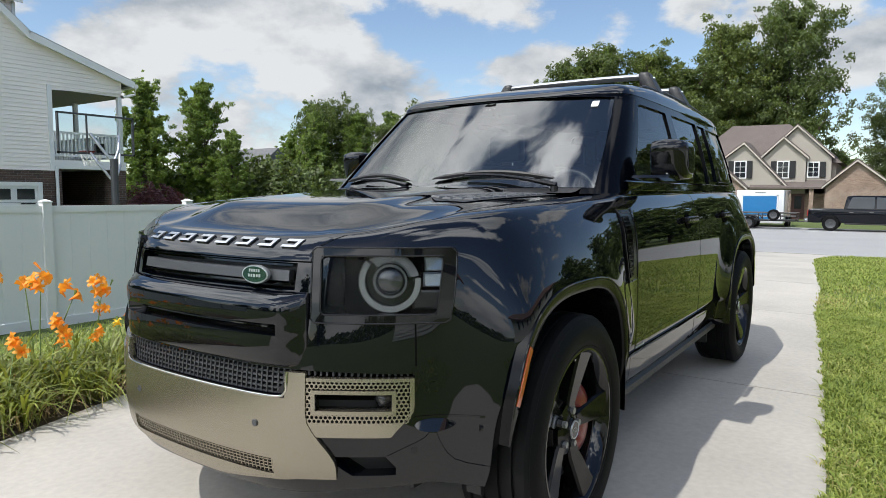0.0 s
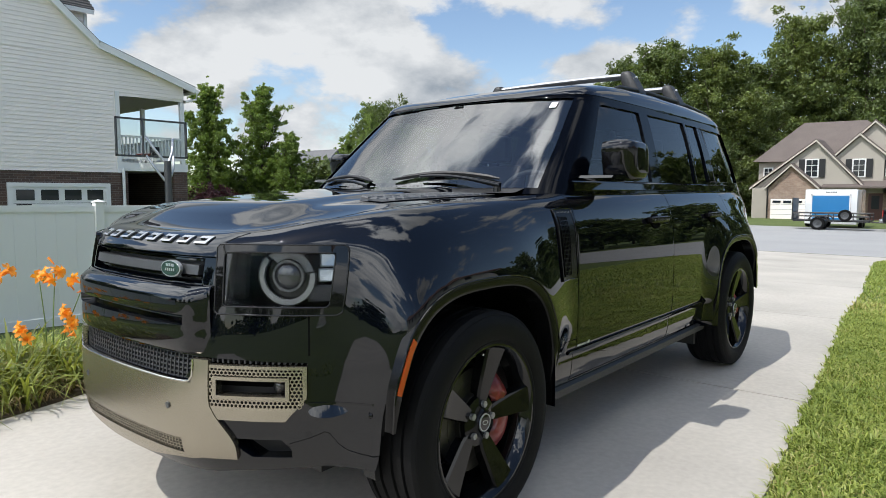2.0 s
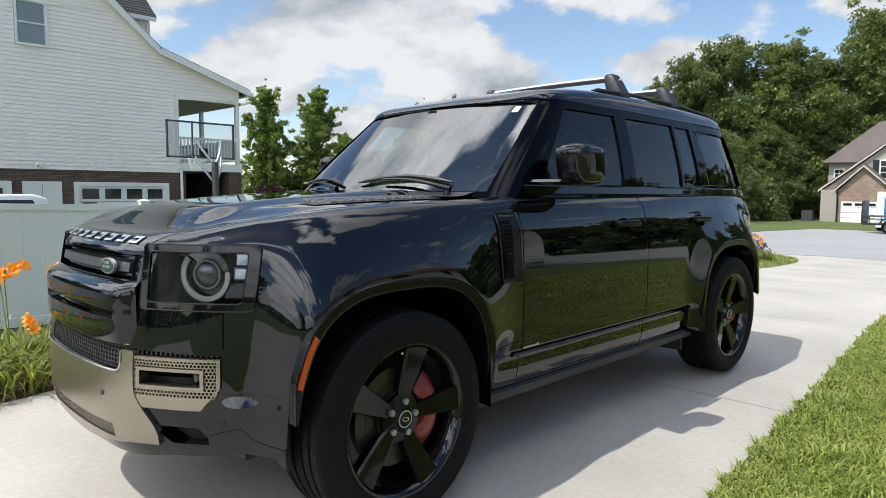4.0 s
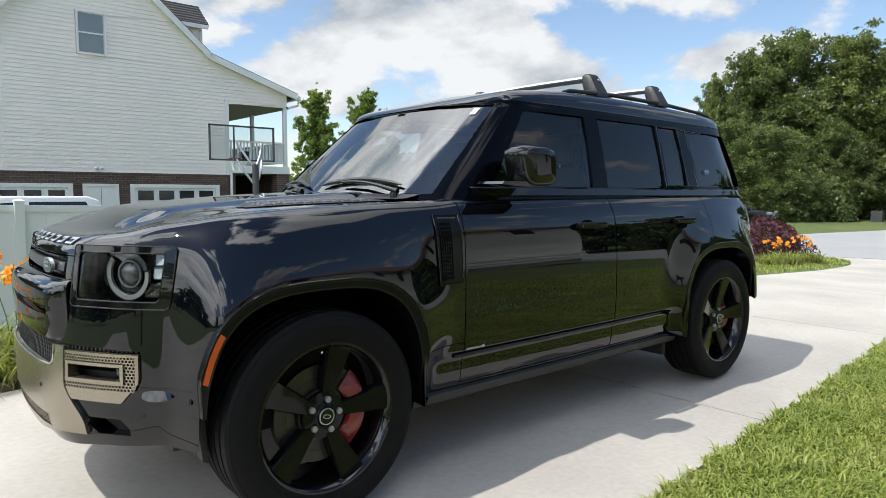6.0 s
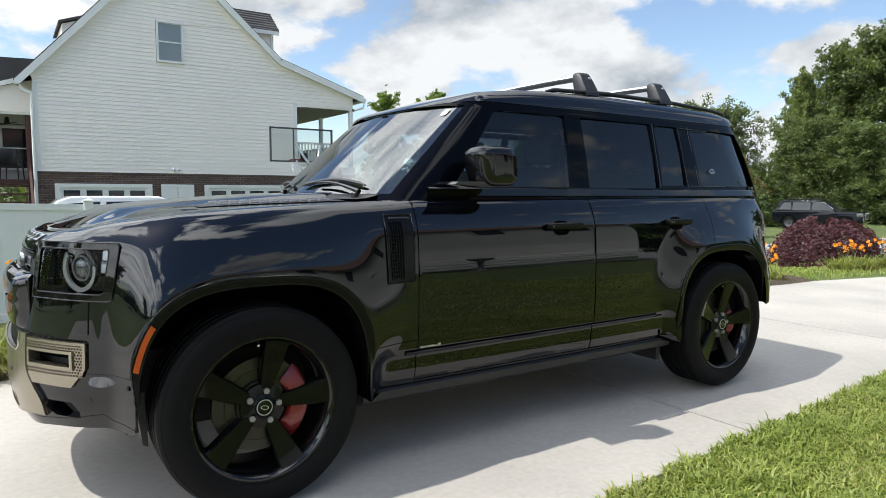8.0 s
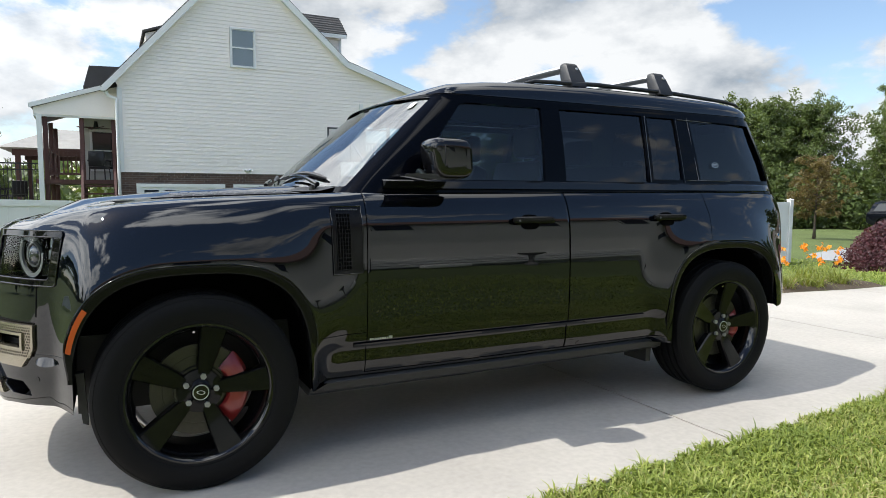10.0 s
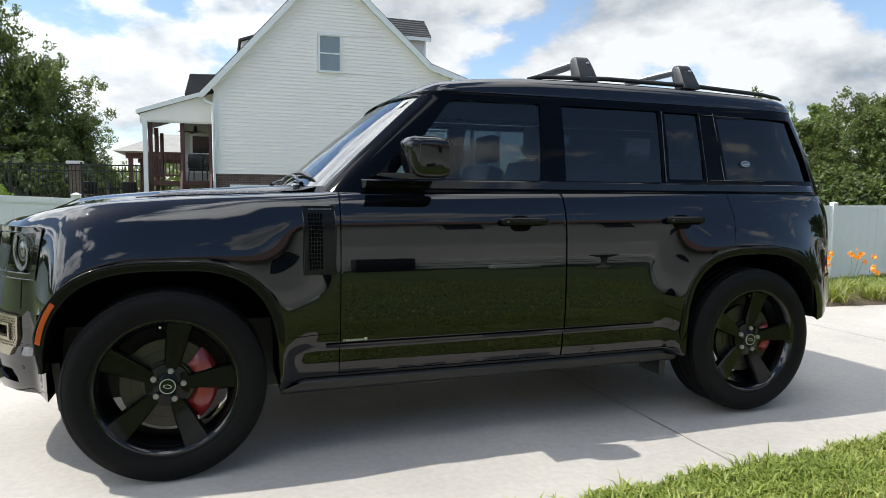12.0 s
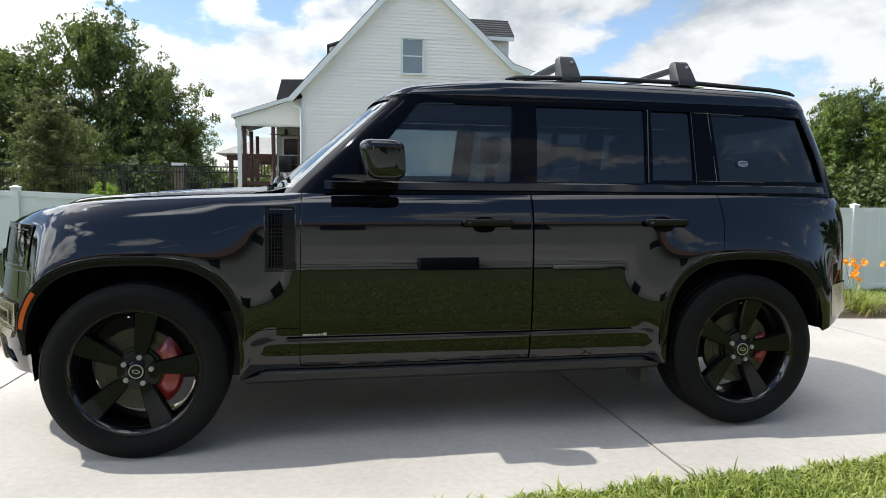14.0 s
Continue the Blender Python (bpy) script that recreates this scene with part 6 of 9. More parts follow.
# ceiling boards darkened in their colour to hold the deep porch's shade
M_CEILSHADE = mat("shade_dark_ceiling_boards", (0.20, 0.18, 0.15), 0.7, vary=0.15, scale=4, stretch=(1, 0.1, 1))
M_BRICKWALL = brick_mat("brown_brick_wall", (0.105, 0.064, 0.050), (0.065, 0.042, 0.036), (0.18, 0.16, 0.14))
M_TANBRICK = brick_mat("tan_brick_wall", (0.30, 0.21, 0.16), (0.22, 0.145, 0.11), (0.36, 0.33, 0.29))
WY = 20.25


def lap_siding(name, spans, z0, z1, y, lap, material, parent, label=""):
    """Overlapping boards; spans(z) lists the stretches of x that are wall at height z."""
    v, f = [], []
    z = z0
    while z < z1 - 1e-6:
        zt = min(z + lap, z1)
        for (a, b), (c, d) in zip(spans(z + 1e-4), spans(zt - 1e-4)):
            q = len(v)
            v += [(a, y - 0.018, z), (b, y - 0.018, z), (d, y, zt), (c, y, zt), (a, y + 0.004, z), (b, y + 0.004, z)]
            f += [(q, q + 1, q + 2, q + 3), (q + 4, q + 5, q + 1, q)]
        z = zt
    return finish(name, v, f, material, parent, label)


def window_unit(parent, x0, x1, z0, z1, y, glass, mullions=(1, 2), shutters=False, name="window", trim=None):
    """A window with frame, panes and bars, in a wall that faces -y."""
    trim = trim or M_TRIM
    w = 0.06
    bm = bmesh.new()
    add_box(bm, x0 - w, x1 + w, y - 0.06, y + 0.02, z1, z1 + w)
    add_box(bm, x0 - w, x1 + w, y - 0.08, y + 0.02, z0 - w, z0)
    add_box(bm, x0 - w, x0, y - 0.06, y + 0.02, z0, z1)
    add_box(bm, x1, x1 + w, y - 0.06, y + 0.02, z0, z1)
    win = part(name, bm, trim, parent, "white framed window")
    nx, nz = mullions
    bw = 0.022
    for i in range(nx):
        for k in range(nz):
            a, b = x0 + (x1 - x0) * i / nx + bw, x0 + (x1 - x0) * (i + 1) / nx - bw
            c, d = z0 + (z1 - z0) * k / nz + bw, z0 + (z1 - z0) * (k + 1) / nz - bw
            box("pane", a, b, y - 0.025, y - 0.015, c, d, glass, win)
    bm = bmesh.new()
    for i in range(1, nx):
        xm = x0 + (x1 - x0) * i / nx
        add_box(bm, xm - bw, xm + bw, y - 0.045, y - 0.015, z0, z1)
    for k in range(1, nz):
        zm = z0 + (z1 - z0) * k / nz
        add_box(bm, x0, x1, y - 0.0455, y - 0.0155, zm - bw, zm + bw)
    add_box(bm, x0, x1, y - 0.012, y + 0.0, z0, z1)
    part("glazing_bar", bm, trim, win)
    if shutters:
        for s0 in (x0 - w - 0.40, x1 + w + 0.02):
            bm = bmesh.new()
            add_box(bm, s0, s0 + 0.38, y - 0.05, y - 0.01, z0 - 0.03, z1 + 0.05)
            zz = z0
            while zz < z1 - 0.05:
                add_box(bm, s0 + 0.05, s0 + 0.33, y - 0.062, y - 0.05, zz, zz + 0.05)
                zz += 0.09
            part("shutter", bm, M_BLACKMETAL, parent, "dark louvred shutter")
    return win


def garage_door(parent, x0, x1, z0, z1, y, panes=4, arch=False):
    d = box("garage_door", x0, x1, y - 0.02, y + 0.05, z0, z1, M_TRIM, parent, "white panelled garage door")
    n = 4
    h = (z1 - z0) / n
    for k in range(n):
        for i in range(panes):
            a, b = x0 + (x1 - x0) * i / panes + 0.09, x0 + (x1 - x0) * (i + 1) / panes - 0.09
            c, e = z0 + h * k + 0.09, z0 + h * (k + 1) - 0.09
            box("pane" if k == n - 1 else "door_panel", a, b, y - 0.032, y - 0.022, c, e, M_DARKWIN if k == n - 1 else M_TRIM, d)
        if k:
            box("panel_joint", x0, x1, y - 0.024, y - 0.02, z0 + h * k - 0.006, z0 + h * k + 0.006, M_GREYLINE, d)
    bm = bmesh.new()
    for a, b, c, e in ((x0 - 0.14, x0, z0, z1 + 0.12), (x1, x1 + 0.14, z0, z1 + 0.12), (x0, x1, z1, z1 + 0.12)):
        add_box(bm, a, b, y - 0.06, y + 0.02, c, e)
    part("door_frame", bm, M_TRIM, d, "white door casing")
    for s in (x0 + 0.08, x1 - 0.5):
        box("strap_hinge", s, s + 0.42, y - 0.04, y - 0.034, z1 - h - 0.06, z1 - h - 0.02, M_BLACKMETAL, d, "black strap hinge")
    return d


M_GREYLINE = mat("shadow_gap_grey", (0.25, 0.25, 0.25), 0.8)
ROOF_L, APEX, BREAK, ROOF_R = (-0.30, 4.46), (3.98, 9.22), (7.72, 5.92), (11.05, 4.84)


def gable_top(x):
    return ramp(x, [ROOF_L[0], APEX[0], BREAK[0], ROOF_R[0]], [ROOF_L[1], APEX[1], BREAK[1], ROOF_R[1]])


def wall_x(z, side):
    """Where the roofline meets height z on the left (-1) or right (1)."""
    if side < 0:
        return ramp(z, [ROOF_L[1], APEX[1]], [ROOF_L[0], APEX[0]])
    return ramp(z, [ROOF_R[1], BREAK[1], APEX[1]], [ROOF_R[0], BREAK[0], APEX[0]])


def build_white_house():
    h = empty("house", (0, 0, 0))
    tagged(h, "white sided gable house with a brown brick base and garage doors", "house")
    gz = -0.75
    x0, x1 = 0.06, 8.40
    box("brick_base", x0, x1, WY, WY + 11.5, gz, 1.85, M_BRICKWALL, h, "brown brick ground storey")

    def spans(z):
        a = x0 if z < 4.75 else wall_x(z, -1)
        a = max(a, wall_x(z, -1)) if z > 4.5 else a
        b = x1 if z < 4.42 else wall_x(z, 1)
        if z >= 4.42 and z < ROOF_R[1]:
            b = 10.72
        b = min(b, 10.72)
        if 5.50 < z < 6.86:
            return [(a, 3.58), (4.46, b)]
        return [(a, b), (b, b)]

    lap_siding("siding", spans, 1.85, 9.15, WY - 0.012, 0.127, M_SIDING, h, "white lap siding")
    poly = [(x0, 1.85), (x1, 1.85), (x1, 4.42), (10.70, 4.42), (10.70, gable_top(10.70) - 0.1), (BREAK[0], BREAK[1] - 0.1), (APEX[0], APEX[1] - 0.12), (x0, gable_top(x0) - 0.1)]
    prism("wall_core", poly, "y", WY + 0.002, WY + 0.2, M_SIDING, h)
    box("side_wall", x1 - 0.2, x1, WY + 0.2, WY + 11.4, 1.85, 5.2, M_SHADEWALL, h, "white side wall under the porch, greyed for its shade")
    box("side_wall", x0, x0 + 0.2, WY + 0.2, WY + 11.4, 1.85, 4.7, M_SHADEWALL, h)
    # roof slabs with overhang and white rake boards
    T = 0.16
    for (a, b), (c, d) in ((ROOF_L, APEX), (APEX, BREAK), (BREAK, ROOF_R)):
        n = Vector((-(d - b), c - a)).normalized()
        q = [(a, b), (c, d), (c + n.x * T, d + n.y * T), (a + n.x * T, b + n.y * T)]
        prism("roof", q, "y", WY - 0.22, WY + 11.8, M_SHINGLE, h, "dark shingle roof")
        q = [(a - n.x * 0.02, b - n.y * 0.10), (c - n.x * 0.02, d - n.y * 0.10), (c + n.x * T * 0.8, d + n.y * T * 0.8), (a + n.x * T * 0.8, b + n.y * T * 0.8)]
        prism("rake_board", q, "y", WY - 0.26, WY - 0.222, M_TRIM, h, "white rake board")
        q = [(a - n.x * 0.02, b - n.y * 0.045), (c - n.x * 0.02, d - n.y * 0.045), (c - n.x * 0.005, d - n.y * 0.005), (a - n.x * 0.005, b - n.y * 0.005)]
        prism("soffit", q, "y", WY - 0.22, WY - 0.02, M_TRIM, h)
    window_unit(h, 3.65, 4.39, 5.57, 6.80, WY - 0.03, M_WINBLIND, (1, 2))
    garage_door(h, 0.66, 3.18, gz + 0.08, 1.36, WY - 0.02)
    garage_door(h, 5.15, 7.86, gz + 0.08, 1.36, WY - 0.02)
    dd = box("service_door", 3.70, 4.56, WY - 0.04, WY + 0.03, gz + 0.08, 1.40, M_TRIM, h, "white double service door")
    bm = bmesh.new()
    for a, b, c, e in ((3.60, 3.70, gz, 1.48), (4.56, 4.66, gz, 1.48), (3.70, 4.56, 1.40, 1.48)):
        add_box(bm, a, b, WY - 0.06, WY + 0.02, c, e)
    part("door_frame", bm, M_TRIM, dd)
    box("door_gap", 4.12, 4.135, WY - 0.046, WY - 0.041, gz + 0.1, 1.38, M_GREYLINE, dd)
    # floodlight over the service door
    fl = box("floodlight", 4.02, 4.16, WY - 0.10, WY - 0.03, 1.90, 1.96, M_TRIM, h, "small white twin floodlight")
    for s in (-0.12, 0.12):
        tube("lamp_head", [(4.09 + s * 0.4, WY - 0.10, 1.95), (4.09 + s, WY - 0.17, 2.00)], [0.03, 0.05], M_TRIM, fl)
    # corner boards and downpipes
    for x in (x0 + 0.05, x1 - 0.05):
        box("corner_board", x - 0.07, x + 0.07, WY - 0.045, WY + 0.02, 1.85, 4.55, M_TRIM, h)
    tube("downpipe", [(-0.28, WY - 0.12, 4.40), (-0.22, WY - 0.12, 4.28), (0.02, WY - 0.12, 4.18), (0.02, WY - 0.12, 4.0), (0.02, WY - 0.12, gz)], 0.05, M_TRIM, h, "white downpipe")
    tube("downpipe", [(8.44, WY - 0.1, 2.0), (8.44, WY - 0.1, gz)], 0.05, M_TRIM, h, "white downpipe")
    tube("gutter", [(ROOF_R[0] + 0.06, WY - 0.3, ROOF_R[1] - 0.02), (ROOF_R[0] + 0.06, WY + 11.5, ROOF_R[1] - 0.02)], 0.075, M_TRIM, h, "white eaves gutter")
    tube("downpipe", [(ROOF_R[0] + 0.06, WY - 0.26, ROOF_R[1] - 0.06), (ROOF_R[0] + 0.04, WY - 0.22, ROOF_R[1] - 0.30), (10.72, WY - 0.18, ROOF_R[1] - 0.42)], 0.045, M_TRIM, h)
    tube("gutter", [(ROOF_L[0] - 0.06, WY - 0.3, ROOF_L[1] + 0.0), (ROOF_L[0] - 0.06, WY - 0.05, ROOF_L[1] + 0.0)], 0.07, M_TRIM, h)
    # raised porch on the right: deck, posts, rails, dark bay below
    box("deck", x1, 10.80, WY - 0.02, WY + 9.0, 1.92, 2.20, M_TRIM, h, "white porch deck")
    box("porch_ceiling", x1, 10.9, WY + 0.05, WY + 9.0, 4.42, 4.50, M_CEILSHADE, h)
    for y in (WY + 0.08, WY + 3.0, WY + 6.0, WY + 8.9):
        box("porch_post", 10.60, 10.74, y - 0.07, y + 0.07, 2.20, 4.42, M_TRIM, h, "white porch post", bevel=0.01)
    rail = empty("porch_rail")
    rail.parent = h
    bm = add_box(bmesh.new(), x1, 10.66, WY + 0.03, WY + 0.10, 3.05, 3.12)
    add_box(bm, x1, 10.66, WY + 0.03, WY + 0.10, 2.32, 2.38)
    part("rail_bar", bm, M_TRIM, rail)
    bm = add_box(bmesh.new(), 10.63, 10.70, WY + 0.1, WY + 9.0, 3.05, 3.12)
    add_box(bm, 10.63, 10.70, WY + 0.1, WY + 9.0, 2.32, 2.38)
    part("rail_bar", bm, M_TRIM, rail)
    bal = add_box(bmesh.new(), -0.022, 0.022, -0.022, 0.022, 2.38, 3.05)
    first = part("baluster", bal, M_TRIM, rail)
    first.location = (x1 + 0.12, WY + 0.065, 0)
    for i in range(1, 17):
        o = new("baluster", first.data)
        o.parent, o.location = rail, (x1 + 0.12 + 0.125 * i, WY + 0.065, 0)
    for i in range(70):
        o = new("baluster", first.data)
        o.parent, o.location = rail, (10.665, WY + 0.2 + 0.125 * i, 0)
    # black sheet across the bay, painted in place of the shade inside
    box("back_wall", x1, 10.75, WY + 5.0, WY + 5.2, gz, 1.92, M_BLACKMETAL, h, "black back wall standing in for the open bay's shade")
    box("brick_pier", 10.28, 10.78, WY, WY + 0.5, gz, 1.92, M_BRICKWALL, h, "brown brick pier")
    box("brick_pier", x1, x1 + 0.25, WY + 0.05, WY + 0.5, gz, 1.92, M_BRICKWALL, h)
    box("bay_side", 10.55, 10.75, WY + 0.5, WY + 5.0, gz, 1.92, M_BRICKWALL, h)
    # stair of the porch, seen beyond the pier
    for k in range(6):
        box("stair_tread", 10.85 + 0.27 * k, 11.14 + 0.27 * k, WY + 3.4, WY + 4.4, 1.72 - 0.40 * k, 1.78 - 0.40 * k, M_TRIM, h)
    # dormer on the right slope
    dm = empty("dormer")
    dm.parent = h
    y0, y1 = WY + 0.95, WY + 2.45
    lap_siding("dormer_siding", lambda z: [(5.4, 7.88)], 5.7, 7.20, y0 - 0.004, 0.115, M_SIDING, dm, "white dormer siding")
    box("dormer_wall", 5.4, 7.88, y0, y1, 5.7, 7.24, M_SIDING, dm, "white dormer cheek")
    for ya, yb in ((y0 - 0.24, (y0 + y1) / 2), (y1 + 0.24, (y0 + y1) / 2)):
        prism("dormer_roof", [(ya, 7.16), (yb, 8.00), (yb, 8.10), (ya, 7.26)], "x", 4.6, 8.06, M_SHINGLE, dm, "dark shingle dormer roof")
        for k in range(7):
            t = (k + 0.5) / 7
            yy, zz = ya + (yb - ya) * t, 7.26 + 0.84 * t
            box("shingle_course", 4.6, 8.06, yy - 0.02, yy + 0.02, zz - 0.025, zz + 0.022, M_SHINGLE, dm)
    prism("dormer_gable", [(y0, 7.24), (y1, 7.24), ((y0 + y1) / 2, 7.94)], "x", 7.70, 7.88, M_SIDING, dm)
    box("dormer_trim", 5.4, 8.04, y0 - 0.26, y0 - 0.22, 7.08, 7.22, M_TRIM, dm)
    box("corner_board", 7.80, 7.90, y0 - 0.035, y0 + 0.1, 5.7, 7.1, M_TRIM, dm)
    dm = empty("dormer")
    dm.parent = h
    prism("dormer_wall", [(1.05, 5.6), (1.05, 6.80), (3.1, 7.54), (3.1, 5.6)], "y", WY + 2.0, WY + 4.6, M_SIDING, dm, "white dormer cheek")
    prism("dormer_roof", [(0.95, 6.80), (3.2, 7.62), (3.2, 7.70), (0.95, 6.88)], "y", WY + 1.9, WY + 4.7, M_SHINGLE, dm)
    # side porch with stained posts on the left
    PR = [(ROOF_L[0] + 0.2, 4.62), (-2.42, 3.86), (-2.42, 4.0), (ROOF_L[0] + 0.2, 4.80)]
    prism("porch_roof", PR, "y", WY + 0.6, WY + 6.0, M_SHINGLE, h, "dark shingle porch roof")
    prism("porch_gable", [(-2.35, 3.66), (x0, 3.66), (x0, 4.66), (ROOF_L[0], 4.58), (-2.35, 3.86)], "y", WY + 0.66, WY + 0.74, M_SIDING, h, "white porch gable end")
    prism("porch_fascia", [(-2.46, 3.84), (ROOF_L[0] + 0.1, 4.60), (ROOF_L[0] + 0.1, 4.74), (-2.46, 3.98)], "y", WY + 0.56, WY + 0.60, M_TRIM, h)
    prism("upper_roof", [(-0.95, 4.72), (0.3, 4.75), (0.6, 5.5), (-0.75, 5.45)], "y", WY + 1.6, WY + 5.5, M_SHINGLE, h)
    box("porch_beam", -2.35, x0, WY + 0.70, WY + 0.84, 3.60, 3.68, M_TRIM, h)
    box("porch_beam", -2.35, -2.23, WY + 0.84, WY + 5.6, 3.56, 3.68, M_TRIM, h)
    box("porch_floor", -2.35, x0, WY + 0.7, WY + 5.8, 1.46, 1.60, M_REDWOOD, h, "dark stained porch floor")
    box("porch_wall", -1.05, x0, WY + 2.9, WY + 3.05, 1.6, 3.9, M_SHADEWALL, h, "white wall behind the porch, toned down for shade")
    window_unit(h, -0.78, -0.05, 2.0, 3.35, WY + 2.88, M_DARKWIN, (1, 2))
    for x, y in ((-2.05, WY + 0.85), (-1.02, WY + 0.85), (-0.08, WY + 0.85), (-2.05, WY + 3.2), (-2.05, WY + 5.6), (-1.1, WY + 5.6)):
        box("porch_post", x - 0.07, x + 0.07, y - 0.07, y + 0.07, gz, 3.62, M_REDWOOD, h, "dark red stained post", bevel=0.008)
    box("white_post", -2.27, -2.13, WY + 0.6, WY + 0.72, gz, 3.66, M_TRIM, h, "white porch corner post")
    for y0, y1, xa, xb in ((WY + 0.82, WY + 0.88, -2.0, -1.05), (WY + 0.9, WY + 5.6, -2.08, -2.02)):
        r = empty("porch_rail")
        r.parent = h
        for z in (1.75, 2.52):
            box("rail_bar", xa, xb, y0, y1, z, z + 0.07, M_REDWOOD, r)
        n = 8 if xb - xa > 0.5 else 36
        for i in range(n):
            t = (i + 0.5) / n
            px, py = (xa + (xb - xa) * t, (y0 + y1) / 2) if xb - xa > 0.5 else ((xa + xb) / 2, y0 + (y1 - y0) * t)
            box("baluster", px - 0.02, px + 0.02, py - 0.02, py + 0.02, 1.82, 2.52, M_REDWOOD, r)
    for k in range(8):
        box("stair_tread", -1.0, -0.12, WY + 0.55 - 0.27 * k, WY + 0.85 - 0.27 * k, 1.36 - 0.25 * k, 1.42 - 0.25 * k, M_REDWOOD, h, "dark stained stair tread")
    for x in (-1.03, -0.10):
        prism("stair_rail", [(WY + 0.9, 2.52), (WY - 1.3, 0.45), (WY - 1.3, 0.55), (WY + 0.9, 2.64)], "x", x - 0.035, x + 0.035, M_REDWOOD, h)
        prism("stringer", [(WY + 0.9, 1.55), (WY - 1.4, -0.70), (WY - 1.1, -0.75), (WY + 0.9, 1.25)], "x", x - 0.03, x + 0.03, M_REDWOOD, h)
        for t in (0.25, 0.5, 0.75, 1.0):
            y = WY + 0.9 - 2.2 * t
            box("baluster", x - 0.02, x + 0.02, y - 0.02, y + 0.02, 1.5 - 2.2 * t, 2.55 - 2.07 * t, M_REDWOOD, h)
    # ceiling fan and chair of the porch
    fan = tube("ceiling_fan", [(-0.62, WY + 1.9, 3.62), (-0.62, WY + 1.9, 3.38)], [0.05, 0.09], M_BLACKMETAL, None)
    tagged(fan, "dark ceiling fan under the porch roof", "ceiling fan")
    for k in range(4):
        a = radians(90 * k + 20)
        b = box("fan_blade", 0.08, 0.60, -0.06, 0.06, -0.008, 0.008, M_REDWOOD, fan)
        b.matrix_basis = pose(-0.62, WY + 1.9, 3.40, 8, 0, math.degrees(a))
    porch_chair((-0.55, WY + 1.6, 1.60), 160)


def porch_chair(at, turn):
    c = empty("patio_chair", at)
    c.rotation_euler = (0, 0, radians(turn))
    tagged(c, "black wicker patio armchair", "chair", "patio chairs")
    box("seat", -0.26, 0.26, -0.25, 0.25, 0.38, 0.46, M_BLACKMETAL, c, bevel=0.02)
    box("backrest", -0.26, 0.26, 0.22, 0.29, 0.46, 0.98, M_BLACKMETAL, c, bevel=0.03)
    for sx in (-1, 1):
        tube("armrest", [(sx * 0.28, 0.24, 0.66), (sx * 0.29, -0.2, 0.66), (sx * 0.28, -0.24, 0.45)], 0.025, M_BLACKMETAL, c)
        for sy in (-0.22, 0.22):
            tube("leg", [(sx * 0.24, sy, 0.40), (sx * 0.26, sy * 1.1, 0.0)], 0.018, M_BLACKMETAL, c)
    return c


build_white_house()

# ---- vinyl fence along the lower yard ----
FENCE_Y = 8.6


def build_fence():
    f = empty("fence")
    tagged(f, "solid white vinyl privacy fence along the yard", "fence")
    xs = list(np.arange(-11.68, 17.3, 2.40))
    tops = lambda x: ramp(x, [-12, -4.6, -1.5, 3, 10, 17.2], [1.28, 1.20, 1.06, 0.985, 0.97, 0.99])
    post = None
    for x in xs:
        zt = tops(x)
        if post is None:
            bm = add_box(bmesh.new(), -0.065, 0.065, -0.065, 0.065, -2.2, 0.05, 0.006)
            post = part("post", bm, M_TRIM, f, "white square post with a cap")
            bm = bmesh.new()
            vs = [bm.verts.new(c) for c in ((-0.075, -0.075, 0.05), (0.075, -0.075, 0.05), (0.075, 0.075, 0.05), (-0.075, 0.075, 0.05), (-0.075, -0.075, 0.065), (0.075, -0.075, 0.065), (0.075, 0.075, 0.065), (-0.075, 0.075, 0.065), (0, 0, 0.10))]
            for q in ((0, 3, 2, 1), (0, 1, 5, 4), (1, 2, 6, 5), (2, 3, 7, 6), (3, 0, 4, 7), (4, 5, 8), (5, 6, 8), (6, 7, 8), (7, 4, 8)):
                bm.faces.new([vs[i] for i in q])
            cap = part("post_cap", bm, M_TRIM, post)
            post.location = (x, FENCE_Y, zt)
        else:
            o = copy_thing(post, pose(x, FENCE_Y, zt))
            o.parent = f
    for a, b in zip(xs, xs[1:]):
        za, zb = tops(a), tops(b)
        z0 = (za + zb) / 2
        panel = empty("panel")
        panel.parent = f
        for zr0, zr1 in ((-0.10, 0.0), (-1.84, -1.70)):
            v, q = [], []
            for x, z in ((a + 0.065, za), (b - 0.065, zb)):
                v += [(x, FENCE_Y - 0.025, z + zr0), (x, FENCE_Y + 0.025, z + zr0), (x, FENCE_Y + 0.025, z + zr1), (x, FENCE_Y - 0.025, z + zr1)]
            q = [(0, 4, 7, 3), (1, 2, 6, 5), (3, 7, 6, 2), (0, 1, 5, 4)]
            finish("rail", v, q, M_VINYL, panel)
        n = 8
        w = (b - a - 0.13) / n
        for i in range(n):
            x = a + 0.065 + w * i
            zl = za + (zb - za) * (i + 0.5) / n
            v = []
            for dx, dy in ((0.0, -0.0045), (0.004, -0.009), (w - 0.004, -0.009), (w, -0.0045)):
                v += [(x + dx, FENCE_Y + dy, zl - 1.70), (x + dx, FENCE_Y + dy, zl - 0.09)]
            finish("board", v, [(0, 2, 3, 1), (2, 4, 5, 3), (4, 6, 7, 5)], M_VINYL, panel)


build_fence()


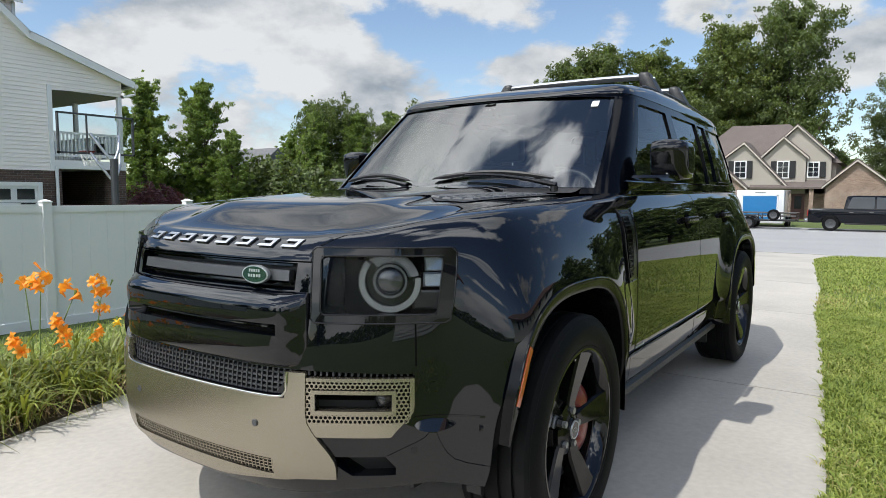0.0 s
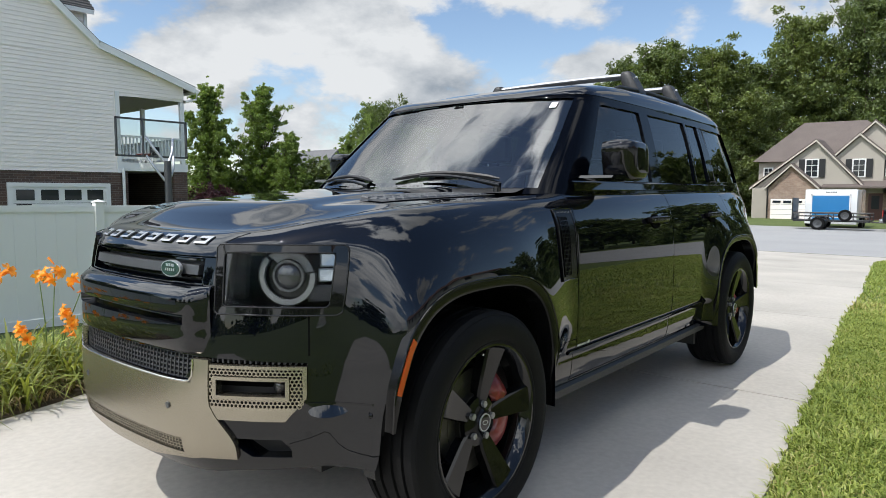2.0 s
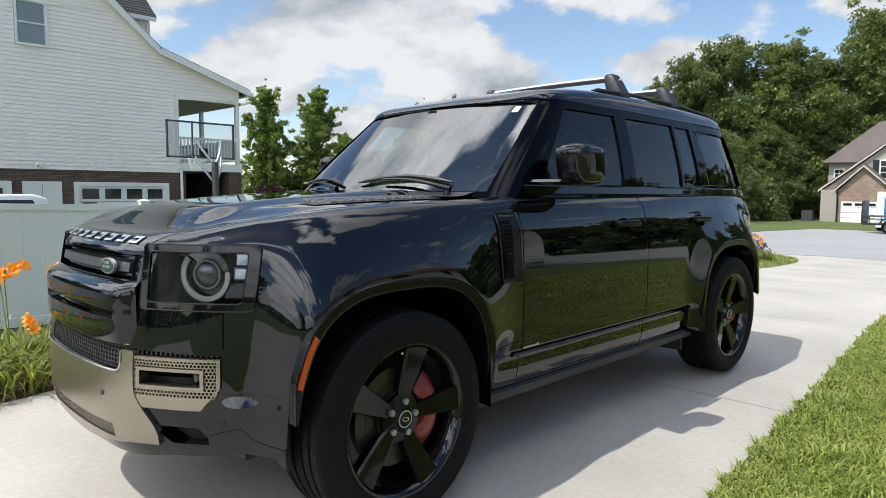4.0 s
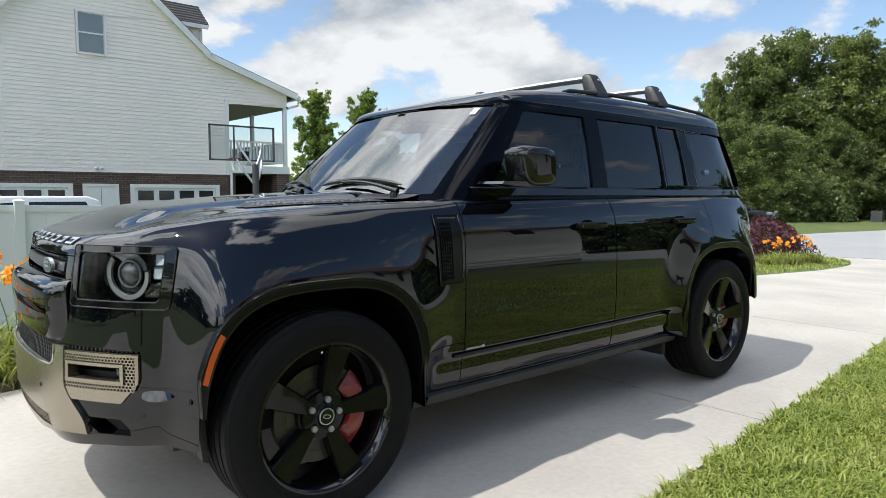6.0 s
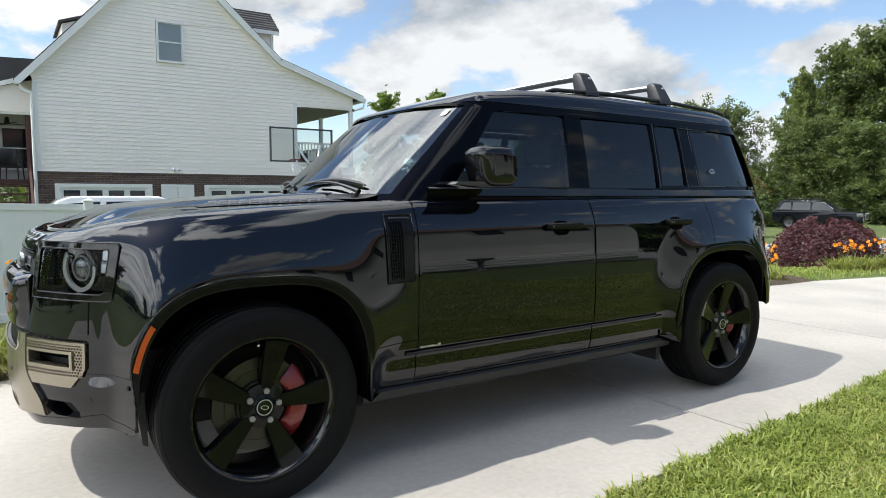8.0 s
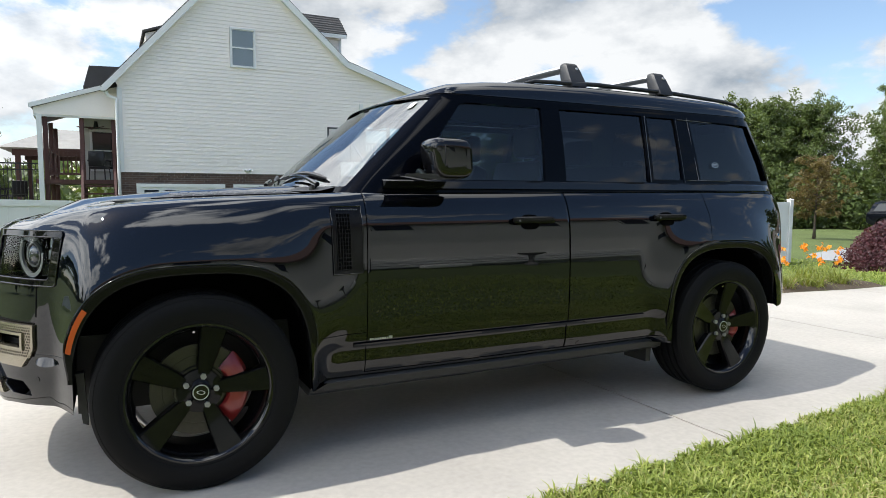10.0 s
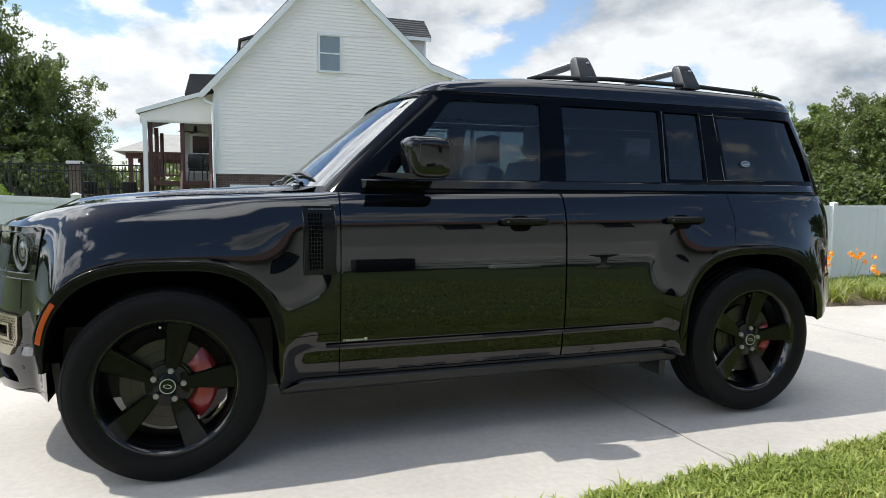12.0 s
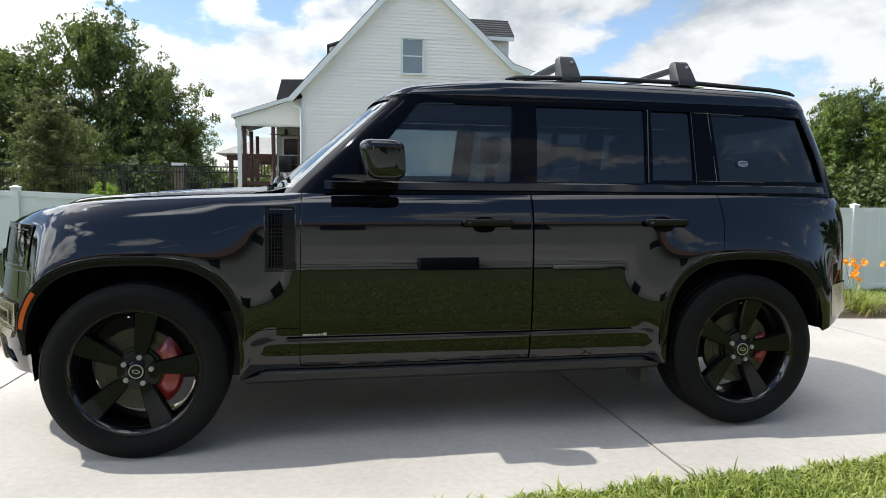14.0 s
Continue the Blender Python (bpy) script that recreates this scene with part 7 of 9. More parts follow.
# ---- basketball hoop ----
def build_hoop():
    h = empty("basketball_hoop", (5.35, 11.35, -0.68))
    tagged(h, "grey basketball hoop with a clear framed backboard", "basketball hoop")
    tube("pole", [(0, 0, 0), (0, 0, 2.55)], [0.085, 0.075], M_GREY, h, "dark grey square pole")
    x0, x1, z0, z1, y = -0.95, 0.62, 2.63, 3.44, 0.30
    bm = bmesh.new()
    for a, b, c, d in ((x0, x1, z0, z0 + 0.035), (x0, x1, z1 - 0.035, z1), (x0, x0 + 0.03, z0, z1), (x1 - 0.03, x1, z0, z1)):
        add_box(bm, a, b, y - 0.03, y + 0.03, c, d)
    part("frame", bm, M_GREY, h, "dark metal backboard frame")
    g = box("backboard", x0 + 0.03, x1 - 0.03, y - 0.006, y + 0.006, z0 + 0.035, z1 - 0.035, M_CLEAR, h, "clear acrylic backboard")
    g.visible_shadow = False
    tube("strut", [(-0.38, y - 0.02, z0), (-0.38, y - 0.02, z1)], 0.02, M_GREY, h)
    for s in (-0.32, 0.28):
        tube("arm", [(0, 0, 2.45), (s * 0.6, 0.1, 2.75), (s, 0.28, 3.05)], 0.028, M_SILVER, h, "bare metal arm")
        tube("arm", [(0, 0, 2.05), (s * 0.7, 0.12, 2.40), (s, 0.28, 2.66)], 0.028, M_SILVER, h)
    pts = [(-0.15 + 0.22 * math.cos(a), 0.58 + 0.22 * math.sin(a), 2.70) for a in np.linspace(0, 2 * math.pi, 25)]
    tube("rim", pts, 0.012, M_RED, h, "red rim", n=6)
    v, q = [], []
    for z, r in ((2.69, 0.22), (2.55, 0.17), (2.40, 0.13)):
        v += [(-0.15 + r * math.cos(a), 0.58 + r * math.sin(a), z) for a in np.linspace(0, 2 * math.pi, 12, endpoint=False)]
    bm = bmesh.new()
    for k in range(2):
        for i in range(12):
            for j in (i, (i + 1) % 12):
                add_tube(bm, [v[k * 12 + i], v[(k + 1) * 12 + j]], 0.006, 4)
    part("net", bm, M_TRIM, h, "white rope net")
    box("bracket", -0.18, 0.0, 0.33, 0.40, 2.64, 2.86, M_BLACKMETAL, h)


build_hoop()


# ---- black metal fence and pool corner to the left of the house ----
def build_metal_fence():
    f = empty("metal_fence")
    tagged(f, "black metal picket fence in front of the pool", "fence")
    y = 24.0
    zt, zb = 2.18, 0.2
    bm = add_box(bmesh.new(), -14.0, -2.4, y - 0.02, y + 0.02, zt, zt + 0.05)
    part("rail", bm, M_BLACKMETAL, f)
    part("rail", add_box(bmesh.new(), -14.0, -2.4, y - 0.02, y + 0.02, zt - 0.22, zt - 0.18), M_BLACKMETAL, f)
    part("rail", add_box(bmesh.new(), -14.0, -2.4, y - 0.02, y + 0.02, zb + 0.1, zb + 0.15), M_BLACKMETAL, f)
    first = part("picket", add_box(bmesh.new(), -0.012, 0.012, -0.012, 0.012, zb, zt), M_BLACKMETAL, f)
    first.location = (-13.95, y, 0)
    for i in range(1, 95):
        o = new("picket", first.data)
        o.parent, o.location = f, (-13.95 + 0.122 * i, y, 0)
    for i in range(6):
        box("post", -14.0 + 2.32 * i - 0.035, -14.0 + 2.32 * i + 0.035, y - 0.035, y + 0.035, -0.6, zt + 0.12, M_BLACKMETAL, f)
    pl = box("pillar", -5.2, -4.85, 24.3, 24.65, -0.7, 2.25, M_TANBRICK, None)
    tagged(pl, "tan brick fence pillar with a pale cap", "pillar")
    box("cap", -5.28, -4.77, 24.22, 24.73, 2.25, 2.36, M_SIDING, pl, "pale stone cap")
    g = empty("pavilion", (0, 0, 0))
    tagged(g, "open pavilion with a grey hipped roof on stained posts", "pavilion")
    c = (-0.9, 33.0)
    v = [(c[0] - 3.6, c[1] - 3, 3.10), (c[0] + 3.6, c[1] - 3, 3.10), (c[0] + 3.6, c[1] + 3, 3.10), (c[0] - 3.6, c[1] + 3, 3.10), (c[0] - 1.6, c[1], 4.15), (c[0] + 1.6, c[1], 4.15)]
    finish("roof", v, [(0, 1, 5, 4), (1, 2, 5), (2, 3, 4, 5), (3, 0, 4), (3, 2, 1, 0)], mat("weathered_grey_shingle", (0.32, 0.31, 0.29), 0.9, vary=0.2, fine=0.2), g, "grey hipped roof")
    for sx in (-1, 1):
        for sy in (-1, 1):
            box("post", c[0] + sx * 2.9 - 0.1, c[0] + sx * 2.9 + 0.1, c[1] + sy * 2.4 - 0.1, c[1] + sy * 2.4 + 0.1, -0.7, 3.0, M_REDWOOD, g)
    box("beam", c[0] - 3.1, c[0] + 3.1, c[1] - 2.55, c[1] - 2.35, 2.78, 3.05, M_REDWOOD, g)
    box("beam", c[0] - 3.1, c[0] + 3.1, c[1] + 2.35, c[1] + 2.55, 2.78, 3.05, M_REDWOOD, g)
    deck = box("pool_terrace", -14, -2.4, 24.1, 36, -0.66, 0.62, M_CONCRETE, None)
    tagged(deck, "raised pale pool terrace behind the fence", "terrace", kind="structure")
    for x, y2, t in ((-4.6, 25.4, 30), (-3.3, 25.2, 200), (-3.9, 26.3, 110)):
        porch_chair((x, y2, 0.62), t)
    tb = empty("patio_table", (-3.95, 25.5, 0.62))
    tagged(tb, "round dark patio table", "table")
    v = [(0.55 * math.cos(a), 0.55 * math.sin(a), z) for z in (0.68, 0.72) for a in np.linspace(0, 2 * math.pi, 24, endpoint=False)]
    finish("tabletop", v, [tuple(range(23, -1, -1)), tuple(range(24, 48))] + [(i, (i + 1) % 24, 24 + (i + 1) % 24, 24 + i) for i in range(24)], M_BLACKMETAL, tb)
    for a in (45, 135, 225, 315):
        tube("leg", [(0.35 * math.cos(radians(a)), 0.35 * math.sin(radians(a)), 0.68), (0.42 * math.cos(radians(a)), 0.42 * math.sin(radians(a)), 0)], 0.02, M_BLACKMETAL, tb)


build_metal_fence()


# ---- the car owner's own house, across the lawn behind the walk ----
M_TAUPE = mat("pale_siding", (0.80, 0.77, 0.73), 0.7, vary=0.08, scale=0.7)
M_ROOFBROWN = mat("brown_shingles", (0.16, 0.095, 0.075), 0.9, vary=0.25, scale=1.5, fine=0.25, fine_scale=30, bump=0.4)


def build_own_house():
    h = empty("house")
    tagged(h, "pale sided family house with white base boards and brown roof", "house")
    y = -13.2
    v, f = [], []
    z = 0.55
    while z < 5.3:
        q = len(v)
        v += [(-16, y + 0.02, z), (17.4, y + 0.02, z), (17.4, y, z + 0.18), (-16, y, z + 0.18), (-16, y - 0.01, z), (17.4, y - 0.01, z)]
        f += [(q, q + 1, q + 2, q + 3), (q + 4, q + 5, q + 1, q)]
        z += 0.18
    finish("siding", v, f, M_TAUPE, h)
    box("wall", -16, 17.4, y - 9, y - 0.012, -0.3, 5.3, M_TAUPE, h)
    for k in range(3):
        box("base_board", -16, 17.45, y - 0.01, y + 0.30 - 0.08 * k, 0.02 + 0.17 * k, 0.14 + 0.17 * k, M_TRIM, h, "white step board")
    prism("roof", [(y + 0.7, 5.2), (y - 4.6, 8.2), (y - 9.6, 5.2), (y - 9.6, 5.0), (y - 4.6, 7.95), (y + 0.7, 5.0)], "x", -16.5, 17.9, M_ROOFBROWN, h, "brown shingle roof")
    for x in (-12.5, -8.5, -3.8, 0.6, 5.4, 10.2, 14.0):
        for z0 in (3.5,):
            window_unit_back(h, x, x + 1.1, z0, z0 + 1.5, y + 0.03)


def bird_bath(x, y):
    r = empty("bird_bath", (x, y, ground_z(x, y)))
    tagged(r, "grey stone bird bath on the lawn by the house", "bird bath")
    for name, prof in (("pedestal", [(0.0, 0.0), (0.20, 0.0), (0.19, 0.06), (0.09, 0.14), (0.07, 0.40), (0.11, 0.62), (0.0, 0.62)]),
                       ("bowl", [(0.0, 0.62), (0.16, 0.63), (0.36, 0.72), (0.39, 0.78), (0.36, 0.78), (0.0, 0.70)])):
        v, f, m = [], [], len(prof)
        for a in np.linspace(0, 2 * math.pi, 28, endpoint=False):
            v += [(q * math.cos(a), q * math.sin(a), z) for q, z in prof]
        for i in range(28):
            for j in range(m - 1):
                p, q = i * m + j, ((i + 1) % 28) * m + j
                f.append((p, q, q + 1, p + 1))
        finish(name, v, f, M_BATH, r, angle=40)


M_BATH = mat("grey_cast_stone", (0.16, 0.155, 0.15), 0.9, vary=0.25, scale=5, bump=0.4)
bird_bath(9.2, -11.9)
tagged(box("storage_box", 2.9, 4.3, -13.0, -12.3, 0.0, 0.72, M_SATIN, None, "", bevel=0.03), "black plastic storage box against the house", "storage box")
tagged(box("drain_block", 6.2, 7.5, -12.5, -12.1, -0.03, 0.14, M_TRIM, None, "", bevel=0.02), "white splash block on the lawn", "splash block")


def window_unit_back(parent, x0, x1, z0, z1, y):
    bm = bmesh.new()
    for a, b, c, d in ((x0 - 0.09, x1 + 0.09, z1, z1 + 0.09), (x0 - 0.09, x1 + 0.09, z0 - 0.09, z0), (x0 - 0.09, x0, z0, z1), (x1, x1 + 0.09, z0, z1)):
        add_box(bm, a, b, y - 0.05, y + 0.05, c, d)
    w = part("window", bm, M_TAUPE, parent, "pale framed window")
    box("pane", x0, x1, y - 0.01, y, z0, z1, M_DARKWIN, w)


build_own_house()

# ---- trees and woods ----
def tree_crown(rng, height, rx, trunk_h, limbs, broad):
    """Limbs that leave the trunk all round, and the leaf clusters (place, radius) along their twigs."""
    span = height - trunk_h
    axes, spots = [], []
    turn = rng.uniform(0, 6.28)
    for i in range(limbs):
        u = (i + rng.uniform(0, 0.9)) / limbs
        turn += 2.4 + rng.normal() * 0.35
        reach = rx * (broad * (1 - u ** 2.4) ** 0.5 + (1 - broad) * min(1.0, 0.55 + 1.8 * u) * (1 - u) ** 0.65 * 1.1) * rng.uniform(0.70, 1.08)
        reach = max(reach, rx * 0.10)
        rise = math.radians(18 + 44 * u + rng.normal() * 8) if broad > 0.5 else math.radians(46 + 26 * u + rng.normal() * 5)
        base = np.array([0, 0, trunk_h + span * u * 0.86])
        way = np.array([math.cos(turn), math.sin(turn), math.tan(rise) * (0.55 if broad > 0.5 else 0.8)])
        tip = base + way * reach
        tip[2] = min(tip[2], height * rng.uniform(0.96, 1.0))
        axes.append((base, base * 0.5 + tip * 0.5 + np.array([0, 0, -0.06 * reach]), tip))
        for t in np.linspace(0.30, 1.0, max(3, int(3 + 5 * reach / rx))):
            p = base + (tip - base) * t
            for _ in range(2):
                q = p + rng.normal(size=3) * np.array([0.20, 0.20, 0.13]) * reach * (0.35 + 0.5 * t)
                spots.append((*q, rx * rng.uniform(0.07, 0.17) * (1.15 - 0.35 * t)))
    for t in np.linspace(0.80, 1.0, 5):
        spots.append((*(rng.normal(size=2) * rx * 0.06), height * t - rx * 0.05, rx * (0.16 - 0.11 * (t - 0.8) / 0.2)))
    return axes, np.array(spots)


def leaf_mesh(P, D, size, rng, droop=0.3):
    """Each leaf a small three-cornered blade with its own lean."""
    n = len(P)
    nrm = D * 0.6 + rng.normal(size=(n, 3)) * 0.7 + np.array([0, 0, 0.45])
    nrm /= np.linalg.norm(nrm, axis=1)[:, None]
    t = np.cross(nrm, rng.normal(size=(n, 3)))
    t /= np.linalg.norm(t, axis=1)[:, None]
    b = np.cross(nrm, t)
    s = (size * rng.uniform(0.6, 1.35, n))[:, None]
    v = np.empty((n, 3, 3))
    v[:, 0] = P - t * s * 0.66 - nrm * s * 0.12
    v[:, 1] = P + b * s * 0.40 + t * s * 0.10
    v[:, 2] = P - b * s * 0.30 + t * s * 0.52
    return v.reshape(-1, 3), np.arange(n * 3).reshape(n, 3)


def big_mesh(name, v, f, material):
    me = bpy.data.meshes.new(name)
    me.vertices.add(len(v))
    me.vertices.foreach_set("co", np.asarray(v, dtype=np.float32).ravel())
    f = np.asarray(f, dtype=np.int32)
    k = f.shape[1]
    me.loops.add(f.size)
    me.loops.foreach_set("vertex_index", f.ravel())
    me.polygons.add(len(f))
    me.polygons.foreach_set("loop_start", np.arange(0, f.size, k, dtype=np.int32))
    me.polygons.foreach_set("loop_total", np.full(len(f), k, dtype=np.int32))
    me.update(calc_edges=True)
    me.materials.append(material)
    return me


def make_tree(name, seed, height, rx, trunk_h, material, leaves=9000, limbs=30, broad=1.0, leaf=0.2, label="", trunk_r=0.16):
    rng = np.random.default_rng(seed)
    root = empty(name)
    axes, spots = tree_crown(rng, height, rx, trunk_h, limbs, broad)
    bm = bmesh.new()
    bend = rng.normal(size=2) * 0.12
    pts = [(bend[0] * t * t, bend[1] * t * t, height * 0.90 * t) for t in np.linspace(0, 1, 8)]
    add_tube(bm, pts, [trunk_r * (1.25 if i == 0 else 1) * (1 - 0.88 * i / 7) for i in range(8)], 9)
    part("trunk", bm, M_BARK, root, "grey-brown trunk with limbs", smooth=True)
    bm = bmesh.new()
    for base, mid, tip in axes[:: max(1, len(axes) // 22)]:
        add_tube(bm, [base, mid, tip], [trunk_r * 0.36, trunk_r * 0.20, trunk_r * 0.05], 5)
    part("limb", bm, M_BARK, root, smooth=True)
    w = spots[:, 3] ** 1.8
    pick = rng.choice(len(spots), leaves, p=w / w.sum())
    d = rng.normal(size=(leaves, 3))
    d /= np.linalg.norm(d, axis=1)[:, None]
    rad = rng.uniform(0.05, 1.0, leaves) ** 0.5 * np.where(rng.uniform(0, 1, leaves) > 0.88, rng.uniform(1.0, 1.7, leaves), 1.0)
    C = spots[pick]
    P = C[:, :3] + d * (C[:, 3] * rad)[:, None] * np.array([1, 1, 0.72])
    P[:, 2] = np.maximum(P[:, 2], 0.1)
    v, f = leaf_mesh(P, d, leaf, rng)
    o = new("crown", big_mesh("crown", v, f, material))
    o.parent = root
    tagged(root, label or "leafy green broad-crowned tree", "tree", "trees")
    return root


def place(az, dist, eye, zoff=0.0):
    x, y = eye[0] + dist * math.sin(radians(az)), eye[1] + dist * math.cos(radians(az))
    return x, y, ground_z(x, y) + zoff


E0, E6, E14, E11 = (-2.07, -1.80), (-1.14, -3.14), (0.84, -4.04), (-0.07, -3.74)
KINDS = {
    "pear": make_tree("tree", 3, 8.3, 1.75, 0.5, M_LEAF_A, 36000, 70, 0.10, 0.125, "slender bright green young tree"),
    "pear2": make_tree("tree", 14, 8.2, 1.95, 0.6, M_LEAF_A, 30000, 52, 0.08, 0.13, "open bright green young tree"),
    "oak": make_tree("tree", 5, 15.0, 5.6, 1.2, M_LEAF_B, 56000, 64, 0.85, 0.225, "tall dark green woodland tree", 0.3),
    "oak2": make_tree("tree", 8, 15.5, 5.0, 1.6, M_LEAF_C, 52000, 56, 0.75, 0.225, "tall green woodland tree", 0.3),
    "maple": make_tree("tree", 21, 9.5, 4.4, 0.7, M_LEAF_B, 38000, 54, 0.80, 0.175, "dense dark green tree"),
    "cedar": make_tree("tree", 25, 9.5, 2.6, 0.2, M_LEAF_D, 30000, 70, 0.10, 0.15, "feathery grey-green conifer behind the fence"),
    "grove": make_tree("tree", 27, 15.0, 5.8, 1.0, M_LEAF_B, 9000, 44, 0.85, 0.62, "tall dark green tree of the woods behind"),
}
BASE_H = {"pear": 8.3, "pear2": 8.2, "oak": 15.0, "oak2": 15.5, "maple": 9.5, "cedar": 9.5, "grove": 15.0}
USED = set()


def plant(kind, at, height, turn=0, wide=1.0):
    s = height / BASE_H[kind]
    src = KINDS[kind]
    o = src
    if kind in USED:
        o = copy_thing(src, pose(0, 0, 0))
    USED.add(kind)
    o.matrix_basis = Matrix.LocRotScale(at, Euler((0, 0, radians(turn))), (s * wide, s * wide, s))
    return o


def crown_height(el, dist, gz):
    return math.tan(radians(el)) * dist + 1.21 - gz


for kind, az, el, dist, eye, turn, wide in (
    ("pear", 31.6, 9.4, 38, E0, 0, 1.0), ("pear2", 35.9, 9.0, 38, E0, 40, 1.0), ("pear2", 38.2, 5.2, 36, E0, 160, 1.0), 
    ("pear", 44.8, 8.1, 48, E0, 80, 1.05), ("pear2", 43.0, 5.2, 50, E0, 10, 1.0), ("maple", 48.6, 6.8, 50, E0, 60, 0.6), ("pear2", 51.6, 7.0, 52, E0, 200, 1.2),  ("maple", 56.5, 6.4, 55, E0, 20, 0.8),
    ("oak2", 64.0, 9.6, 62, E0, 0, 0.62), ("oak", 66.6, 11.2, 66, E0, 50, 0.7), ("oak", 69.0, 12.2, 66, E0, 120, 1.0), ("oak2", 73.2, 12.0, 66, E0, 200, 1.0), ("oak", 76.0, 10.5, 70, E0, 10, 1.0),
    ("oak2", 78.9, 13.8, 72, E0, 80, 0.85), ("oak", 83.3, 14.6, 74, E0, 140, 0.8), ("oak", 90.6, 8.6, 76, E0, 210, 0.75), ("oak2", 96.0, 11.0, 76, E0, 60, 1.0),
    ("maple", 64.5, 6.0, 56, E0, 190, 1.0), ("maple", 68.0, 5.2, 55, E0, 130, 1.1), ("maple", 72.3, 5.4, 62, E0, 280, 1.0), ("maple", 76.2, 5.0, 72, E0, 30, 1.0),
    ("maple", 41.9, 7.9, 47, E14, 0, 0.75), ("pear", 40.4, 7.2, 45, E14, 120, 0.9), ("pear2", 44.0, 7.0, 46, E14, 20, 1.0), ("maple", 52.0, 7.6, 47, E11, 220, 0.9), ("maple", 55.6, 7.2, 49, E11, 170, 0.9), ("maple", 47.8, 6.0, 50, E14, 75, 1.0),
    ("maple", -27.0, 9.5, 40, E14, 0, 0.9), ("maple", -22.6, 10.4, 42, E14, 90, 0.9), ("maple", -17.2, 13.2, 42, E14, 45, 0.70), ("maple", -13.4, 9.8, 41, E14, 150, 0.8), ("maple", -11.0, 6.0, 42, E14, 250, 0.75), ("maple", -31.0, 10.5, 40, E14, 300, 0.9),
    ("cedar", -20.6, 7.4, 30, E14, 100, 1.05), ("maple", -20.0, 5.5, 36, E14, 200, 1.0),
    ("grove", 112, 9.5, 70, E0, 20, 1.0), ("grove", 104, 10.5, 72, E0, 130, 1.0), ("grove", 120, 10.0, 68, E0, 230, 1.0), ("grove", 127, 11, 66, E0, 330, 1.0), ("grove", 135, 11, 60, E0, 77, 1.0),
    ("grove", 145, 9, 42, E0, 10, 1.0), ("grove", -60, 9, 60, E14, 20, 1.0), ("grove", -48, 9, 60, E14, 120, 1.0), ("grove", -75, 10, 60, E14, 220, 1.0), ("grove", -95, 10, 55, E14, 320, 1.0),
):
    at = place(az, dist, eye)
    plant(kind, at, crown_height(el, dist, at[2]), turn, wide)


def make_shrub(name, seed, rx, ry, height, material, leaves, leaf, label, stems=14):
    rng = np.random.default_rng(seed)
    root = empty(name)
    a = rng.uniform(0, 2 * math.pi, leaves)
    z = rng.uniform(0.02, 1, leaves)
    lim = np.sqrt(np.clip(1 - (z * 0.96) ** 2.6, 0, 1)) * (1 + 0.13 * np.sin(4 * a + 3 * z) + 0.09 * np.sin(9 * a + 1.0))
    r = lim * np.sqrt(rng.uniform(0.35, 1.05, leaves))
    P = np.stack([rx * r * np.cos(a), ry * r * np.sin(a), height * z * (1 + 0.10 * np.sin(5 * a) * z + 0.06 * np.sin(11 * a + 2))], 1)
    D = np.stack([np.cos(a), np.sin(a), z], 1)
    v, f = leaf_mesh(P, D, leaf, rng)
    o = new("foliage", big_mesh("foliage", v, f, material))
    o.parent = root
    bm = bmesh.new()
    for k in range(stems):
        an = rng.uniform(0, 2 * math.pi)
        q = rng.uniform(0.3, 0.8)
        add_tube(bm, [(0.08 * math.cos(an), 0.08 * math.sin(an), -0.05), (rx * q * 0.5 * math.cos(an), ry * q * 0.5 * math.sin(an), height * 0.5), (rx * q * math.cos(an), ry * q * math.sin(an), height * 0.9)], [0.02, 0.014, 0.005], 5)
    part("stem", bm, M_BARK, root)
    tagged(root, label, "shrub")
    return root


b = make_shrub("shrub", 31, 1.45, 1.15, 1.0, M_LEAF_P, 20000, 0.058, "dark purple-red rounded barberry shrub")
b.location = (14.85, 4.15, ground_z(14.85, 4.15) + 0.0)
x, y, z = place(32.3, 26, E0)
b = make_shrub("shrub", 33, 1.5, 1.2, 1.95, M_LEAF_P, 12000, 0.085, "dark purple shrub beside the white house")
b.location = (x, y, z)
x, y, z = place(-16.9, 27, E14)
b = make_shrub("shrub", 35, 0.9, 0.8, 1.9, leaf_mat("leaves_lime", (0.20, 0.30, 0.04), 0.3), 8000, 0.085, "yellow-green shrub by the pool fence")
b.location = (x, y, z)
# woods' edge: low dark brush below the tall trees
rng0 = random.Random(7)
brush = make_shrub("brush", 41, 3.2, 2.4, 3.4, M_LEAF_B, 10000, 0.26, "dark green brush along the edge of the woods")
tagged(brush, category="brush", group="woodland brush")
k = 0
for az in np.arange(54, 100, 2.6):
    at = place(az + rng0.uniform(-0.8, 0.8), rng0.uniform(56, 62) + (11 if az > 73 else 0), E0)
    m = Matrix.LocRotScale(at, Euler((0, 0, rng0.uniform(0, 6))), (1, 1, 1))
    s = rng0.uniform(0.7, 1.3)
    if k == 0:
        brush.matrix_basis = m
    else:
        o = copy_thing(brush, m)
    k += 1
for az, d in ((-30, 36), (-26, 37), (-22, 38), (-18.5, 37), (-14.5, 38), (-11.5, 40), (41, 44), (44, 44), (47, 45), (50, 45), (53, 45), (56, 46), (36, 38), (31, 40)):
    copy_thing(brush, Matrix.LocRotScale(place(az, d, E14), Euler((0, 0, az)), (1, 1, 1)))
